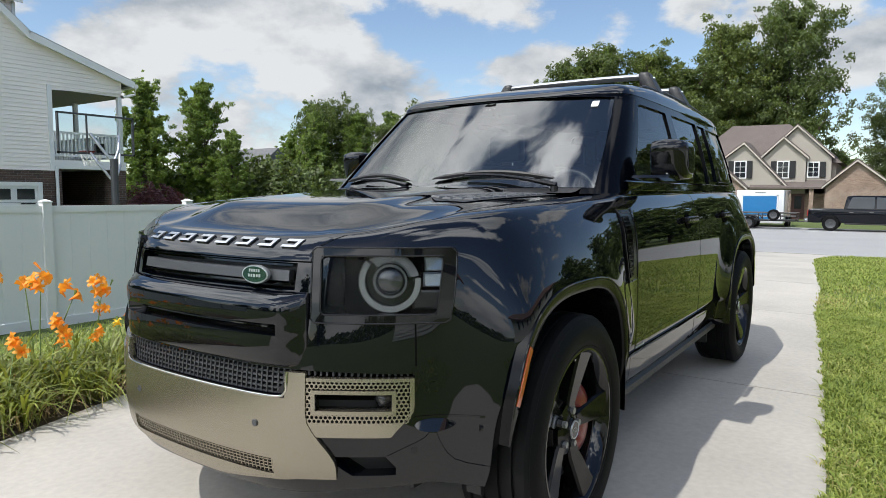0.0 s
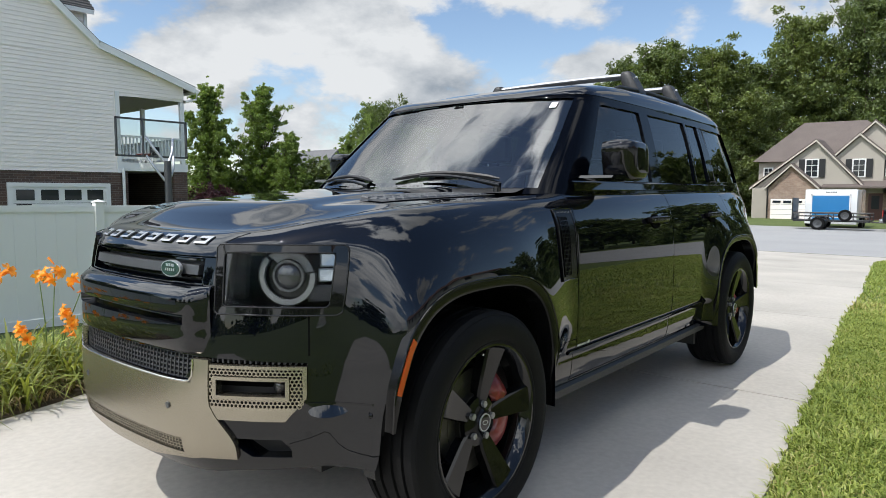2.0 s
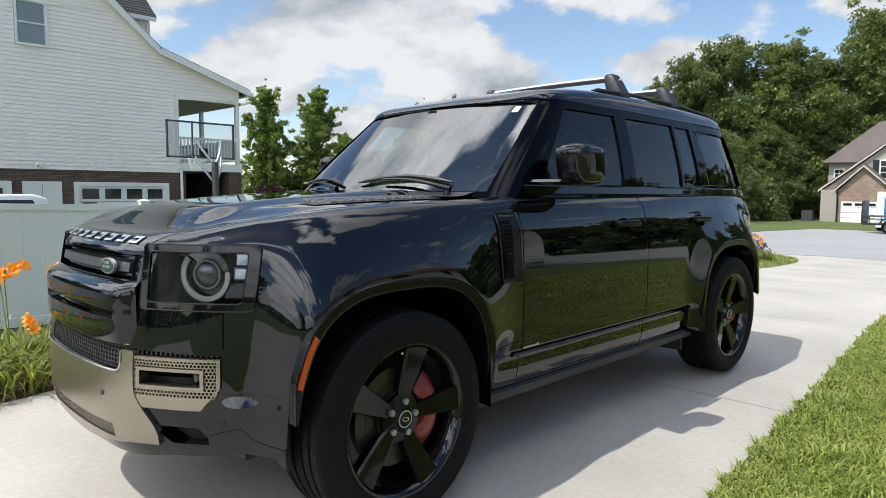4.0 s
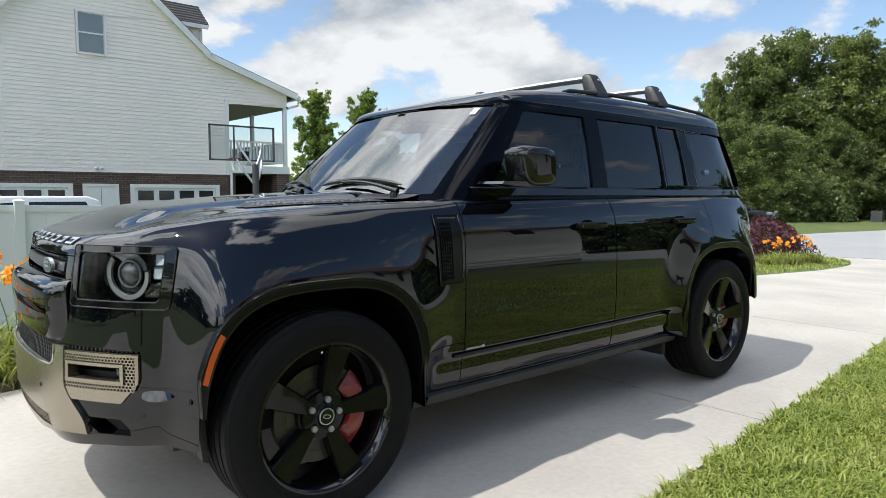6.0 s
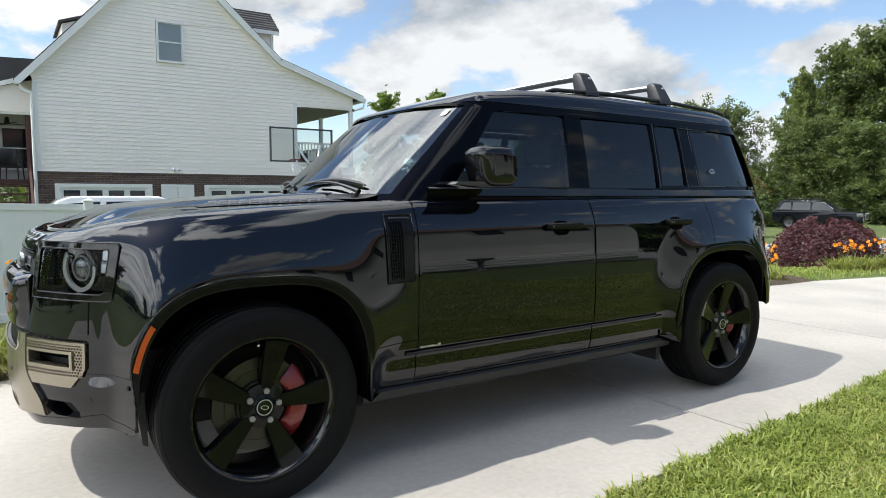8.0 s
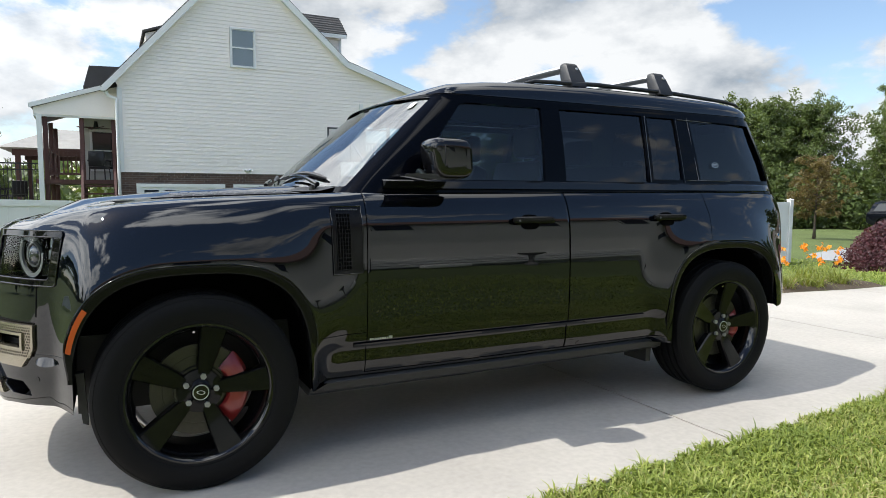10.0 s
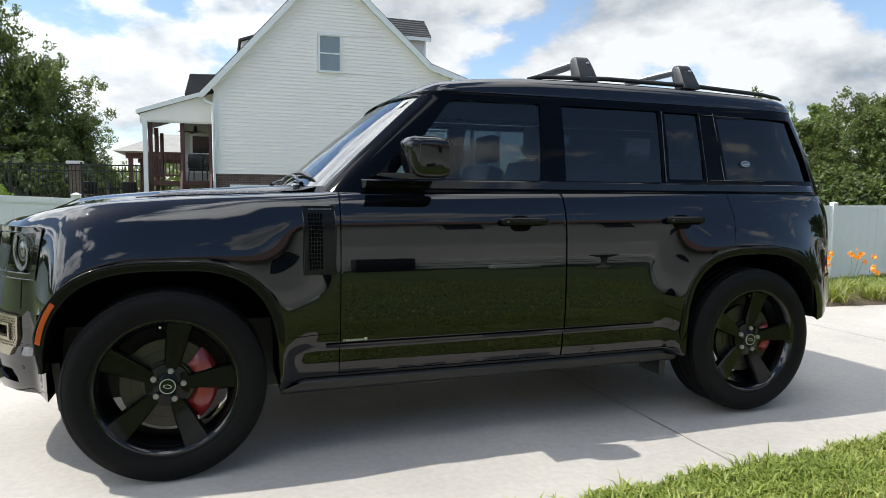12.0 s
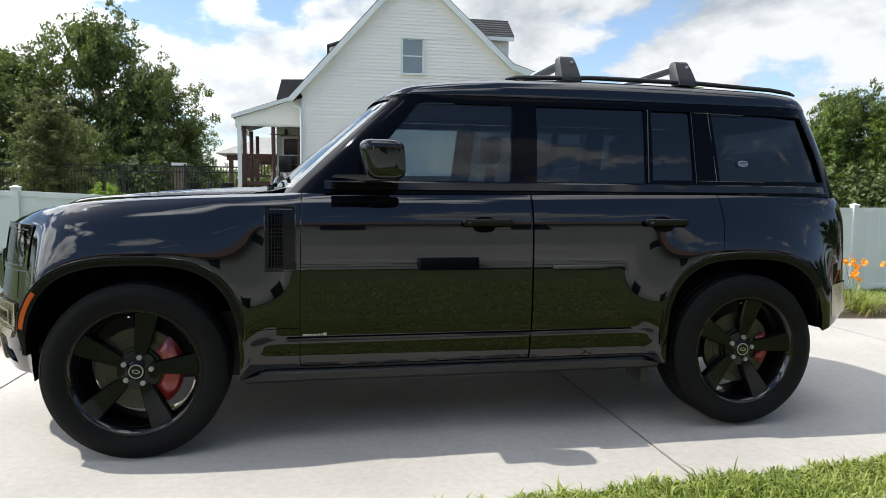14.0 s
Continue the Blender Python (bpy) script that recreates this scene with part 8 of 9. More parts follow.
# trees and brush along the lawn on the walk's own side of the street
for x, y, hgt, kind, t in ((48, -14, 13.0, "grove", 33), (47, -24, 14.0, "grove", 140), (48, -34, 14.0, "grove", 200), (49, -44, 13.0, "grove", 90), (50, -8, 12.0, "grove", 290)):
    plant(kind, (x, y, ground_z(x, y)), hgt, t, 1.0)
for x, y in ((46, -10), (46, -18), (46, -28)):
    copy_thing(brush, Matrix.LocRotScale((x, y, ground_z(x, y)), Euler((0, 0, x + y)), (0.8, 0.8, 0.6 if x < 20 else 1.0)))
# young copper-leaved tree on the far lawn
cop = make_tree("tree", 51, 3.6, 1.35, 0.9, leaf_mat("leaves_copper", (0.15, 0.115, 0.042), 0.5), 9000, 26, 0.7, 0.085, "small copper-leaved tree on a lawn", 0.06)
at = place(56.2, 32, E11)
cop.location = at


# ---- far ridge of trees that closes the horizon ----
def far_woods():
    rng = np.random.default_rng(77)
    n = 52000
    a = rng.uniform(0, 2 * math.pi, n)
    d = rng.uniform(120, 150, n)
    top = 4.5 + 1.2 * np.sin(a * 9) + 1.0 * np.sin(a * 23 + 1) + 0.7 * np.sin(a * 51)
    z = -1.5 + (top + 1.5) * rng.uniform(0, 1, n) ** 0.8
    P = np.stack([d * np.cos(a), d * np.sin(a), z], 1)
    v, f = leaf_mesh(P, np.stack([-np.cos(a), -np.sin(a), 0 * a + 0.3], 1), 1.4, rng)
    o = new("woods", big_mesh("woods", v, f, M_LEAF_B))
    tagged(o, "distant line of green woods", "woods", kind="stuff")


far_woods()

# ---- across the street: house, vehicles, trailer ----
M_TANSIDE = mat("tan_siding", (0.37, 0.335, 0.29), 0.7, vary=0.06, scale=0.8)
M_TANTRIM = mat("tan_trim_board", (0.48, 0.44, 0.38), 0.6, vary=0.05)
M_ROOFTAN = mat("weathered_brown_shingles", (0.125, 0.102, 0.092), 0.9, vary=0.2, scale=1.2, fine=0.25, fine_scale=20, bump=0.4)
M_BLUE = mat("blue_roller_door", (0.02, 0.20, 0.46), 0.4, vary=0.05)
M_CARBLACK = mat("black_car_paint", (0.005, 0.006, 0.009), 0.08, spec=0.3, vary=0.1)
M_CARWHITE = mat("white_car_paint", (0.72, 0.73, 0.73), 0.15, coat=0.8, vary=0.04)
M_TAIL = mat("red_tail_lamp", (0.45, 0.02, 0.02), 0.2, coat=0.8)


def street_house():
    """Built with u to the right as the street sees it, then set so that its front faces the driveway."""
    h = empty("house")
    tagged(h, "tan sided and brick gabled house across the street", "house")
    X = 56.0
    g0 = -0.9

    def gable(peak, left, right, base_z, x0, depth, wall, name, overhang=0.25, ps=0.14):
        (yp, zp), (yl, zl), (yr, zr) = peak, left, right
        prism(name, [(yl - 0.2, base_z), (yr + 0.2, base_z), (yr + 0.2, zr - 0.02), (yp, zp - 0.12), (yl - 0.2, zl - 0.02)], "x", x0, x0 + depth, wall, h, "gabled front wall")
        for (a, b), (c, d) in (((yl, zl), (yp, zp)), ((yp, zp), (yr, zr))):
            prism("roof", [(a, b), (c, d), (c, d + ps), (a, b + ps)], "x", x0 - overhang, x0 + depth, M_ROOFTAN, h, "brown shingle roof")
            prism("rake_board", [(a, b - 0.10), (c, d - 0.10), (c, d + 0.04), (a, b + 0.04)], "x", x0 - overhang - 0.04, x0 - overhang, M_TANTRIM, h, "tan rake board")

    # main block with its broad roof
    box("wall", X + 1.2, X + 9, 1.6, 12.4, g0, 3.7, M_TANSIDE, h, "tan sided wall")
    v = [(X + 0.6, 12.75, 3.75), (X + 0.6, 1.2, 3.55), (X + 5.0, 5.4, 7.05), (X + 5.0, 9.9, 7.1), (X + 9.6, 12.75, 3.75), (X + 9.6, 1.2, 3.55)]
    finish("roof", v, [(0, 1, 2, 3), (1, 5, 2), (5, 4, 3, 2), (4, 0, 3), (0, 4, 5, 1)], M_ROOFTAN, h, "broad brown hipped roof")
    gable((4.3, 6.5), (6.9, 3.95), (1.7, 3.95), 1.2, X + 0.55, 4.5, M_TANSIDE, "gable_wall")
    gable((5.2, 5.6), (6.9, 3.95), (3.4, 3.95), 1.2, X + 0.25, 3.5, M_TANSIDE, "gable_wall")
    gable((7.95, 5.22), (12.6, 1.55), (4.75, 1.75), 1.0, X - 0.35, 4.5, M_TANSIDE, "gable_wall")
    gable((9.46, 3.38), (11.35, 1.52), (7.45, 1.52), g0, X - 1.1, 3.0, M_TANBRICK, "brick_gable")
    gable((0.15, 3.65), (2.35, 1.65), (-2.3, 1.65), g0, X - 0.9, 8.5, M_TANBRICK, "brick_gable")
    # skirt roof and porch between them
    prism("skirt_roof", [(X - 0.9, 1.55), (X + 0.6, 2.1), (X + 0.6, 2.25), (X - 0.9, 1.68)], "y", 2.2, 7.4, M_ROOFTAN, h, "low brown porch roof")
    box("porch_back", X + 0.55, X + 0.7, 2.2, 7.4, g0, 1.6, M_TANBRICK, h, "shaded brick porch wall")
    for y in (2.9, 4.8):
        box("porch_column", X - 0.75, X - 0.45, y, y + 0.3, g0, 1.55, M_TANBRICK, h, "brick porch column")
    box("wall", X - 0.95, X + 1.15, 11.2, 12.3, g0, 1.6, M_TANSIDE, h, "tan sided wall beside the garage")
    gd = box("garage_door", X - 1.16, X - 1.11, 7.7, 10.85, g0, 0.72, M_SIDING, h, "pale garage door")
    for i in range(4):
        box("pane", X - 1.19, X - 1.165, 7.85 + 0.76 * i, 8.42 + 0.76 * i, 0.42, 0.60, M_DARKWIN, gd)
    for k in range(3):
        box("panel_joint", X - 1.17, X - 1.162, 7.7, 10.85, g0 + 0.4 * (k + 1), g0 + 0.4 * (k + 1) + 0.02, M_GREYLINE, gd)

    def win(y0, y1, z0, z1, x, shutters=True):
        w = box("window", x - 0.06, x, y0 - 0.07, y1 + 0.07, z0 - 0.07, z1 + 0.07, M_TRIM, h, "white window with dark shutters")
        for i in range(2):
            for k in range(3):
                a, b = y0 + (y1 - y0) * i / 2 + 0.02, y0 + (y1 - y0) * (i + 1) / 2 - 0.02
                c, d = z0 + (z1 - z0) * k / 3 + 0.02, z0 + (z1 - z0) * (k + 1) / 3 - 0.02
                box("pane", x - 0.075, x - 0.062, a, b, c, d, M_DARKWIN, w)
        if shutters:
            for s0 in (y0 - 0.50, y1 + 0.10):
                box("shutter", x - 0.07, x - 0.02, s0, s0 + 0.40, z0 - 0.05, z1 + 0.05, M_BLACKMETAL, w, "dark shutter")

    win(7.80, 8.60, 2.45, 3.75, X - 0.37)
    win(11.35, 11.95, 2.3, 3.2, X + 1.18, False)
    win(4.80, 5.55, 2.45, 3.70, X + 0.23)
    win(2.75, 3.45, 2.50, 3.60, X + 0.53)
    dr = box("front_door", X + 0.48, X + 0.55, 3.6, 4.5, g0, 1.15, M_REDWOOD, h, "dark front door")
    box("pane", X + 0.46, X + 0.475, 3.8, 4.3, 0.0, 1.0, M_DARKWIN, dr)
    win(5.6, 6.5, -0.1, 1.1, X + 0.53, False)
    tube("gutter_pipe", [(X - 1.2, 11.1, 1.5), (X - 1.2, 11.1, g0)], 0.05, M_BLACKMETAL, h)
    box("utility_box", X - 1.3, X - 0.8, 12.75, 13.5, g0, g0 + 0.9, M_GREY, None)
    tagged(bpy.data.objects["utility_box"], "grey utility cabinet on the grass", "utility box")


street_house()


def wheel_simple(parent, x, y, z, r, w, axis="y"):
    pr = [(r * 0.62, -w / 2), (r * 0.93, -w / 2), (r, -w * 0.36), (r, w * 0.36), (r * 0.93, w / 2), (r * 0.62, w / 2)]
    t = lathe(pr, 28, "tyre", M_RUBBER, parent)
    rim = lathe([(0.0, -w * 0.40), (r * 0.16, -w * 0.42), (r * 0.2, -w * 0.3), (r * 0.5, -w * 0.34), (r * 0.64, -w * 0.46), (r * 0.64, w * 0.46), (0, w * 0.3)], 28, "rim", M_GREY, t)
    t.matrix_basis = pose(x, y, z)
    return t


def vehicle(name, label, at, turn, paint, low, cab, half, wheels, glass, r=0.36, panes=()):
    """A parked vehicle: low and cab are side outlines (x forwards); it faces +x before it is turned."""
    c = empty(name, at)
    tagged(c, label, "car")
    bm = add_prism(bmesh.new(), low, "y", -half, half)
    bmesh.ops.bevel(bm, geom=list(bm.edges), offset=0.05, segments=3, affect="EDGES", profile=0.5)
    me = bpy.data.meshes.new("body")
    bm.to_mesh(me)
    bm.free()
    cuts = []
    for x in wheels:
        for y0, y1 in ((-half - 0.2, -half + 0.26), (half - 0.26, half + 0.2)):
            cuts.append(cyl_y(x, r, r * 1.16, y0, y1, 28))
    me = boolean(me, "DIFFERENCE", cuts)
    me.materials.clear()
    me.materials.append(paint)
    settle("body", me, c, angle=35)
    bm = bmesh.new()
    zt, zb = max(p[1] for p in cab), min(p[1] for p in cab)
    A, B = [], []
    for x, z in cab:
        k = half - 0.03 - 0.16 * (z - zb) / (zt - zb)
        A.append(bm.verts.new((x, -k, z)))
        B.append(bm.verts.new((x, k, z)))
    bm.faces.new(A)
    bm.faces.new(B[::-1])
    n = len(cab)
    for i in range(n):
        bm.faces.new((A[(i + 1) % n], A[i], B[i], B[(i + 1) % n]))
    bmesh.ops.recalc_face_normals(bm, faces=bm.faces)
    bmesh.ops.bevel(bm, geom=list(bm.edges), offset=0.04, segments=3, affect="EDGES", profile=0.5)
    cabin = part("cabin", bm, paint, c, angle=35)
    for poly in panes:
        for s in (-1, 1):
            v = []
            for x, z in poly:
                k = half - 0.03 - 0.16 * (z - zb) / (zt - zb) + 0.004
                v.append((x, s * k, z))
            finish("window_pane", v, [tuple(range(len(v)))], glass, cabin)
    for (xa, za), (xb, zb2) in ((cab[0], cab[1]), (cab[-2], cab[-1])):
        v = []
        off = 0.006 if xa > 0 else -0.006
        for t, q in ((0.12, 0.88), (0.88, 0.80)):
            x, z = xa + (xb - xa) * t, za + (zb2 - za) * t
            k = (half - 0.03 - 0.16 * (z - zb) / (zt - zb)) * q
            v += [(x, -k, z), (x, k, z)]
        dx, dz = xb - xa, zb2 - za
        l = math.hypot(dx, dz)
        nx, nz = (dz / l, -dx / l) if True else (0, 0)
        if nz < 0:
            nx, nz = -nx, -nz
        v = [(x + nx * 0.008, y, z + nz * 0.008) for x, y, z in v]
        finish("screen", v, [(0, 1, 3, 2)], glass, cabin, "dark screen")
    for x in wheels:
        for s in (-1, 1):
            w = wheel_simple(c, x, s * (half - 0.12), r, r, 0.24)
            if s > 0:
                w.matrix_basis = pose(x, s * (half - 0.12), r, 0, 0, 180)
    c.rotation_euler = (0, 0, radians(turn))
    return c


gz = ground_z(40, 0)
t = vehicle("pickup_truck", "black crew-cab pickup truck parked on the street", (40.0, -1.15, gz), -90, M_CARBLACK,
            [(-2.95, 0.55), (-2.95, 1.12), (-2.90, 1.18), (-1.25, 1.18), (1.35, 1.18), (2.75, 1.10), (2.93, 0.95), (2.95, 0.50), (2.6, 0.42), (-2.6, 0.45)],
            [(1.55, 1.15), (0.85, 1.86), (0.55, 1.92), (-0.95, 1.92), (-1.15, 1.86), (-1.28, 1.15)], 0.98, (1.85, -1.85), M_DARKWIN, 0.41,
            ([(1.15, 1.24), (0.78, 1.80), (0.20, 1.84), (0.20, 1.24)], [(0.10, 1.24), (0.10, 1.84), (-0.90, 1.84), (-1.12, 1.24)]))
for s in (-1, 1):
    box("tail_lamp", -2.965, -2.93, *sorted((s * 0.82, s * 0.99)), 0.80, 1.14, M_TAIL, t, "red tail lamp")
    box("door_mirror", 1.02, 1.22, *sorted((s * 0.98, s * 1.22)), 1.18, 1.42, M_CARBLACK, t, bevel=0.03)
    box("side_step", -1.2, 1.2, *sorted((s * 0.90, s * 1.02)), 0.38, 0.45, M_SATIN, t, bevel=0.01)
    for x in (0.18, -0.72):
        box("door_handle", x - 0.28, x - 0.10, *sorted((s * 0.98, s * 1.005)), 1.02, 1.06, M_CHROME, t)
    box("headlamp", 2.80, 2.95, *sorted((s * 0.68, s * 0.985)), 0.78, 1.0, M_LAMPGREY, t)
box("rear_bumper", -3.10, -2.93, -0.95, 0.95, 0.48, 0.66, M_CHROME, t, bevel=0.03)
box("load_bed", -2.85, -1.35, -0.86, 0.86, 0.80, 1.186, M_SATIN, t)
gz = ground_z(38.4, 16)
t = vehicle("suv", "black sport utility car parked across the street", (38.6, 16.1, gz), -78, M_CARBLACK,
            [(-2.32, 0.45), (-2.35, 0.85), (-2.28, 1.05), (1.0, 1.08), (2.05, 1.02), (2.30, 0.88), (2.34, 0.45), (2.0, 0.30), (-2.0, 0.30)],
            [(1.25, 1.04), (0.45, 1.58), (0.10, 1.68), (-1.75, 1.66), (-2.02, 1.58), (-2.24, 1.04)], 0.92, (1.40, -1.42), M_DARKWIN, 0.37,
            ([(0.95, 1.11), (0.38, 1.52), (-0.22, 1.56), (-0.22, 1.11)], [(-0.32, 1.11), (-0.32, 1.56), (-1.25, 1.56), (-1.25, 1.11)], [(-1.35, 1.13), (-1.35, 1.55), (-1.78, 1.52), (-1.98, 1.13)]))
box("grille", 2.30, 2.37, -0.50, 0.50, 0.62, 0.92, M_CHROME, t, "bright chrome grille", bevel=0.02)
box("grille_field", 2.34, 2.38, -0.44, 0.44, 0.66, 0.88, M_SATIN, t)
for s in (-1, 1):
    box("headlamp", 2.02, 2.33, *sorted((s * 0.56, s * 0.93)), 0.80, 0.98, M_LAMPGREY, t, "clear headlamp", bevel=0.03)
    box("door_mirror", 0.92, 1.08, *sorted((s * 0.92, s * 1.10)), 1.08, 1.22, M_CARBLACK, t, bevel=0.03)
    tube("window_trim", [(1.0, s * 0.90, 1.10), (0.40, s * 0.80, 1.545), (-0.2, s * 0.775, 1.585), (-1.25, s * 0.775, 1.58), (-1.9, s * 0.79, 1.50)], 0.014, M_CHROME, t, n=6)
    tube("roof_rail", [(0.0, s * 0.68, 1.70), (-0.2, s * 0.68, 1.74), (-1.5, s * 0.68, 1.73), (-1.7, s * 0.68, 1.68)], 0.02, M_SATIN, t, n=6)
gz = ground_z(0.5, 13.8)
t = vehicle("suv", "white sport utility car parked behind the fence", (0.9, 14.0, -0.78), 180, M_CARWHITE,
            [(-1.75, 0.45), (-1.78, 0.95), (-1.70, 1.15), (1.0, 1.15), (2.30, 1.08), (2.5, 0.85), (2.5, 0.45), (2.2, 0.30), (-1.5, 0.30)],
            [(1.30, 1.12), (0.75, 1.80), (0.45, 1.91), (-1.35, 1.91), (-1.58, 1.82), (-1.72, 1.12)], 0.92, (1.55, -1.05), M_DARKWIN, 0.37,
            ([(1.0, 1.22), (0.62, 1.74), (-0.10, 1.79), (-0.10, 1.22)], [(-0.22, 1.22), (-0.22, 1.79), (-1.30, 1.79), (-1.55, 1.30), (-1.55, 1.22)]))


def enclosed_trailer():
    g = ground_z(42, 5) + 0.006
    c = empty("box_trailer", (41.6, 4.6, g))
    tagged(c, "white box trailer with a blue roller door", "trailer")
    bm = add_box(bmesh.new(), 0, 3.2, -1.32, 1.32, 0.22, 2.22, 0.05)
    part("body", bm, M_CARWHITE, c, angle=40)
    d = box("roller_door", -0.03, 0.0, -0.93, 0.93, 0.72, 1.86, M_BLUE, c, "bright blue roller door")
    for k in range(12):
        box("slat", -0.045, -0.03, -0.93, 0.93, 0.74 + 0.094 * k, 0.805 + 0.094 * k, M_BLUE, d)
    bm = bmesh.new()
    for a, b, e, f in ((-1.0, -0.93, 0.66, 1.95), (0.93, 1.0, 0.66, 1.95), (-1.0, 1.0, 1.86, 1.95)):
        add_box(bm, -0.05, 0.0, a, b, e, f)
    part("door_frame", bm, M_CARWHITE, d)
    for i in range(5):
        box("letter_bar", -0.012, 0.0, -0.30 + 0.12 * i, -0.22 + 0.12 * i, 2.02, 2.10, M_GREY, c)
    box("blue_skirt", -0.014, 0.0, -1.0, 0.9, 0.40, 0.60, M_BLUE, c, "blue lower panel")
    for s in (-1, 1):
        for x in (1.3, 2.1):
            w = wheel_simple(c, x, s * 1.36, 0.33, 0.33, 0.2)
    # open utility trailer parked before it
    u = empty("utility_trailer", (39.9, 4.27, g - 0.01))
    tagged(u, "black utility trailer with mesh ramp and spare wheel", "trailer")
    box("deck", -0.75, 0.75, -1.9, 1.75, 0.46, 0.54, M_SATIN, u)
    for x in (-0.75, 0.75):
        tube("side_rail", [(x, -1.9, 0.92), (x, 1.75, 0.92)], 0.03, M_BLACKMETAL, u, n=6)
        tube("side_rail", [(x, -1.9, 0.74), (x, 1.75, 0.74)], 0.022, M_BLACKMETAL, u, n=6)
        for y in (-1.9, -0.95, 0.0, 0.9, 1.75):
            tube("upright", [(x, y, 0.5), (x, y, 0.92)], 0.025, M_BLACKMETAL, u, n=6)
        w = wheel_simple(u, 0, 0, 0, 0.36, 0.2)
        w.matrix_basis = pose(x * 1.16, 0.5, 0.36, 0, 0, 90 if x > 0 else -90)
        prism("mudguard", [(0.03, 0.58), (0.16, 0.78), (0.84, 0.78), (0.97, 0.58), (0.97, 0.54), (0.81, 0.74), (0.19, 0.74), (0.03, 0.54)], "x", x * 1.16 - 0.12, x * 1.16 + 0.12, M_BLACKMETAL, u)
    box("ramp", -0.70, 0.70, 1.78, 1.84, 0.50, 1.75, M_BLACKMETAL, u, "raised black ramp gate")
    w = wheel_simple(u, 0, 0, 0, 0.32, 0.2)
    w.matrix_basis = pose(-0.86, -0.78, 0.82, 0, 0, -90)
    tube("tongue", [(0, -1.9, 0.46), (0, -3.0, 0.44)], 0.04, M_BLACKMETAL, u, n=6)


enclosed_trailer()


# grey gabled house far behind the trees
def far_house():
    h = empty("house")
    tagged(h, "grey gabled house far behind the trees", "house")
    x, y, z = place(41.6, 64, E0)
    box("wall", x - 4, x + 4, y - 0.1, y + 8, z - 0.6, z + 2.9, M_SIDING, h, "pale wall")
    prism("roof", [(x - 4.6, z + 2.6), (x, z + 6.1), (x + 4.6, z + 2.6), (x + 4.4, z + 2.9)], "y", y - 0.6, y + 8.4, M_ROOFGREY, h, "grey shingle roof")
    prism("gable", [(x - 4, z + 2.7), (x, z + 5.6), (x + 4, z + 2.7)], "y", y - 0.2, y - 0.05, M_GREYSIDE, h, "grey gable")
    for dx in (-2, 1.2):
        window_unit(h, x + dx, x + dx + 0.9, z + 0.9, z + 2.2, y - 0.13, M_DARKWIN, (1, 2))


M_ROOFGREY = mat("grey_shingles", (0.13, 0.13, 0.135), 0.9, vary=0.2, fine=0.2)
M_GREYSIDE = mat("grey_siding", (0.25, 0.26, 0.27), 0.7, vary=0.1)
far_house()

# ---- day lilies, beds, lawn ----
M_STRAP = leaf_mat("lily_leaves", (0.20, 0.235, 0.05), 0.60, 0.35)
M_DRY = leaf_mat("dry_leaves", (0.30, 0.24, 0.12), 0.5, 0.2)
M_PETAL = leaf_mat("orange_petals", (0.84, 0.34, 0.03), 0.25, 0.30)
M_YPETAL = leaf_mat("yellow_petals", (0.80, 0.55, 0.03), 0.15, 0.30)
M_STALK = mat("lily_stalk", (0.16, 0.24, 0.06), 0.6, vary=0.2)


def blades(rng, n, base, spread, length, width, arch):
    """Strap leaves that rise and bend over: four quads each."""
    a = rng.uniform(0, 2 * math.pi, n)
    L = length * rng.uniform(0.55, 1.1, n)
    lean = rng.uniform(0.15, 1.0, n) * arch
    r0 = spread * np.sqrt(rng.uniform(0, 1, n))
    t0 = rng.uniform(0, 2 * math.pi, n)
    P0 = np.stack([base[0] + r0 * np.cos(t0), base[1] + r0 * np.sin(t0), np.full(n, base[2])], 1)
    d = np.stack([np.cos(a), np.sin(a)], 1)
    sd = np.stack([-np.sin(a), np.cos(a)], 1)
    v = np.empty((n, 10, 3))
    for k, t in enumerate((0, 0.3, 0.58, 0.82, 1.0)):
        out = L * (0.18 * t + lean * 0.72 * t * t)
        up = L * (1.0 * t - 0.62 * lean * t * t * t)
        w = width * (0.8 + 0.5 * t - 1.25 * t ** 3)
        c = P0 + np.concatenate([d * out[:, None], up[:, None]], 1)
        s = np.concatenate([sd * max(w, 0.0006), np.zeros((n, 1))], 1)
        v[:, 2 * k] = c - s
        v[:, 2 * k + 1] = c + s
    i = np.arange(n)[:, None] * 10
    f = np.concatenate([i + np.array([[2 * k, 2 * k + 1, 2 * k + 3, 2 * k + 2]]) for k in range(4)])
    return v.reshape(-1, 3), f


def flower_mesh(name, material, size):
    v, f = [], []
    for p in range(6):
        a = 2 * math.pi * p / 6
        wide = 0.26 if p % 2 else 0.36
        for r, z, w in ((0.0, -0.5, 0.05), (0.16, 0.30, wide * 0.5), (0.48, 0.85, wide), (0.90, 1.02 - 0.10 * (p % 3), wide * 0.9), (1.18, 0.80 - 0.22 * (p % 2), 0.05)):
            c, s = math.cos(a), math.sin(a)
            for q in (-1, 1):
                v.append(((r * c - q * w * s) * size, (r * s + q * w * c) * size, (z + 0.10 * q * (p % 2) + 0.05 * math.sin(5 * p + 9 * r)) * size))
        b = p * 10
        f += [(b + 2 * k, b + 2 * k + 1, b + 2 * k + 3, b + 2 * k + 2) for k in range(4)]
    me = bpy.data.meshes.new(name)
    me.from_pydata(v, [], f)
    me.materials.append(material)
    me.polygons.foreach_set("use_smooth", [True] * len(me.polygons))
    return me


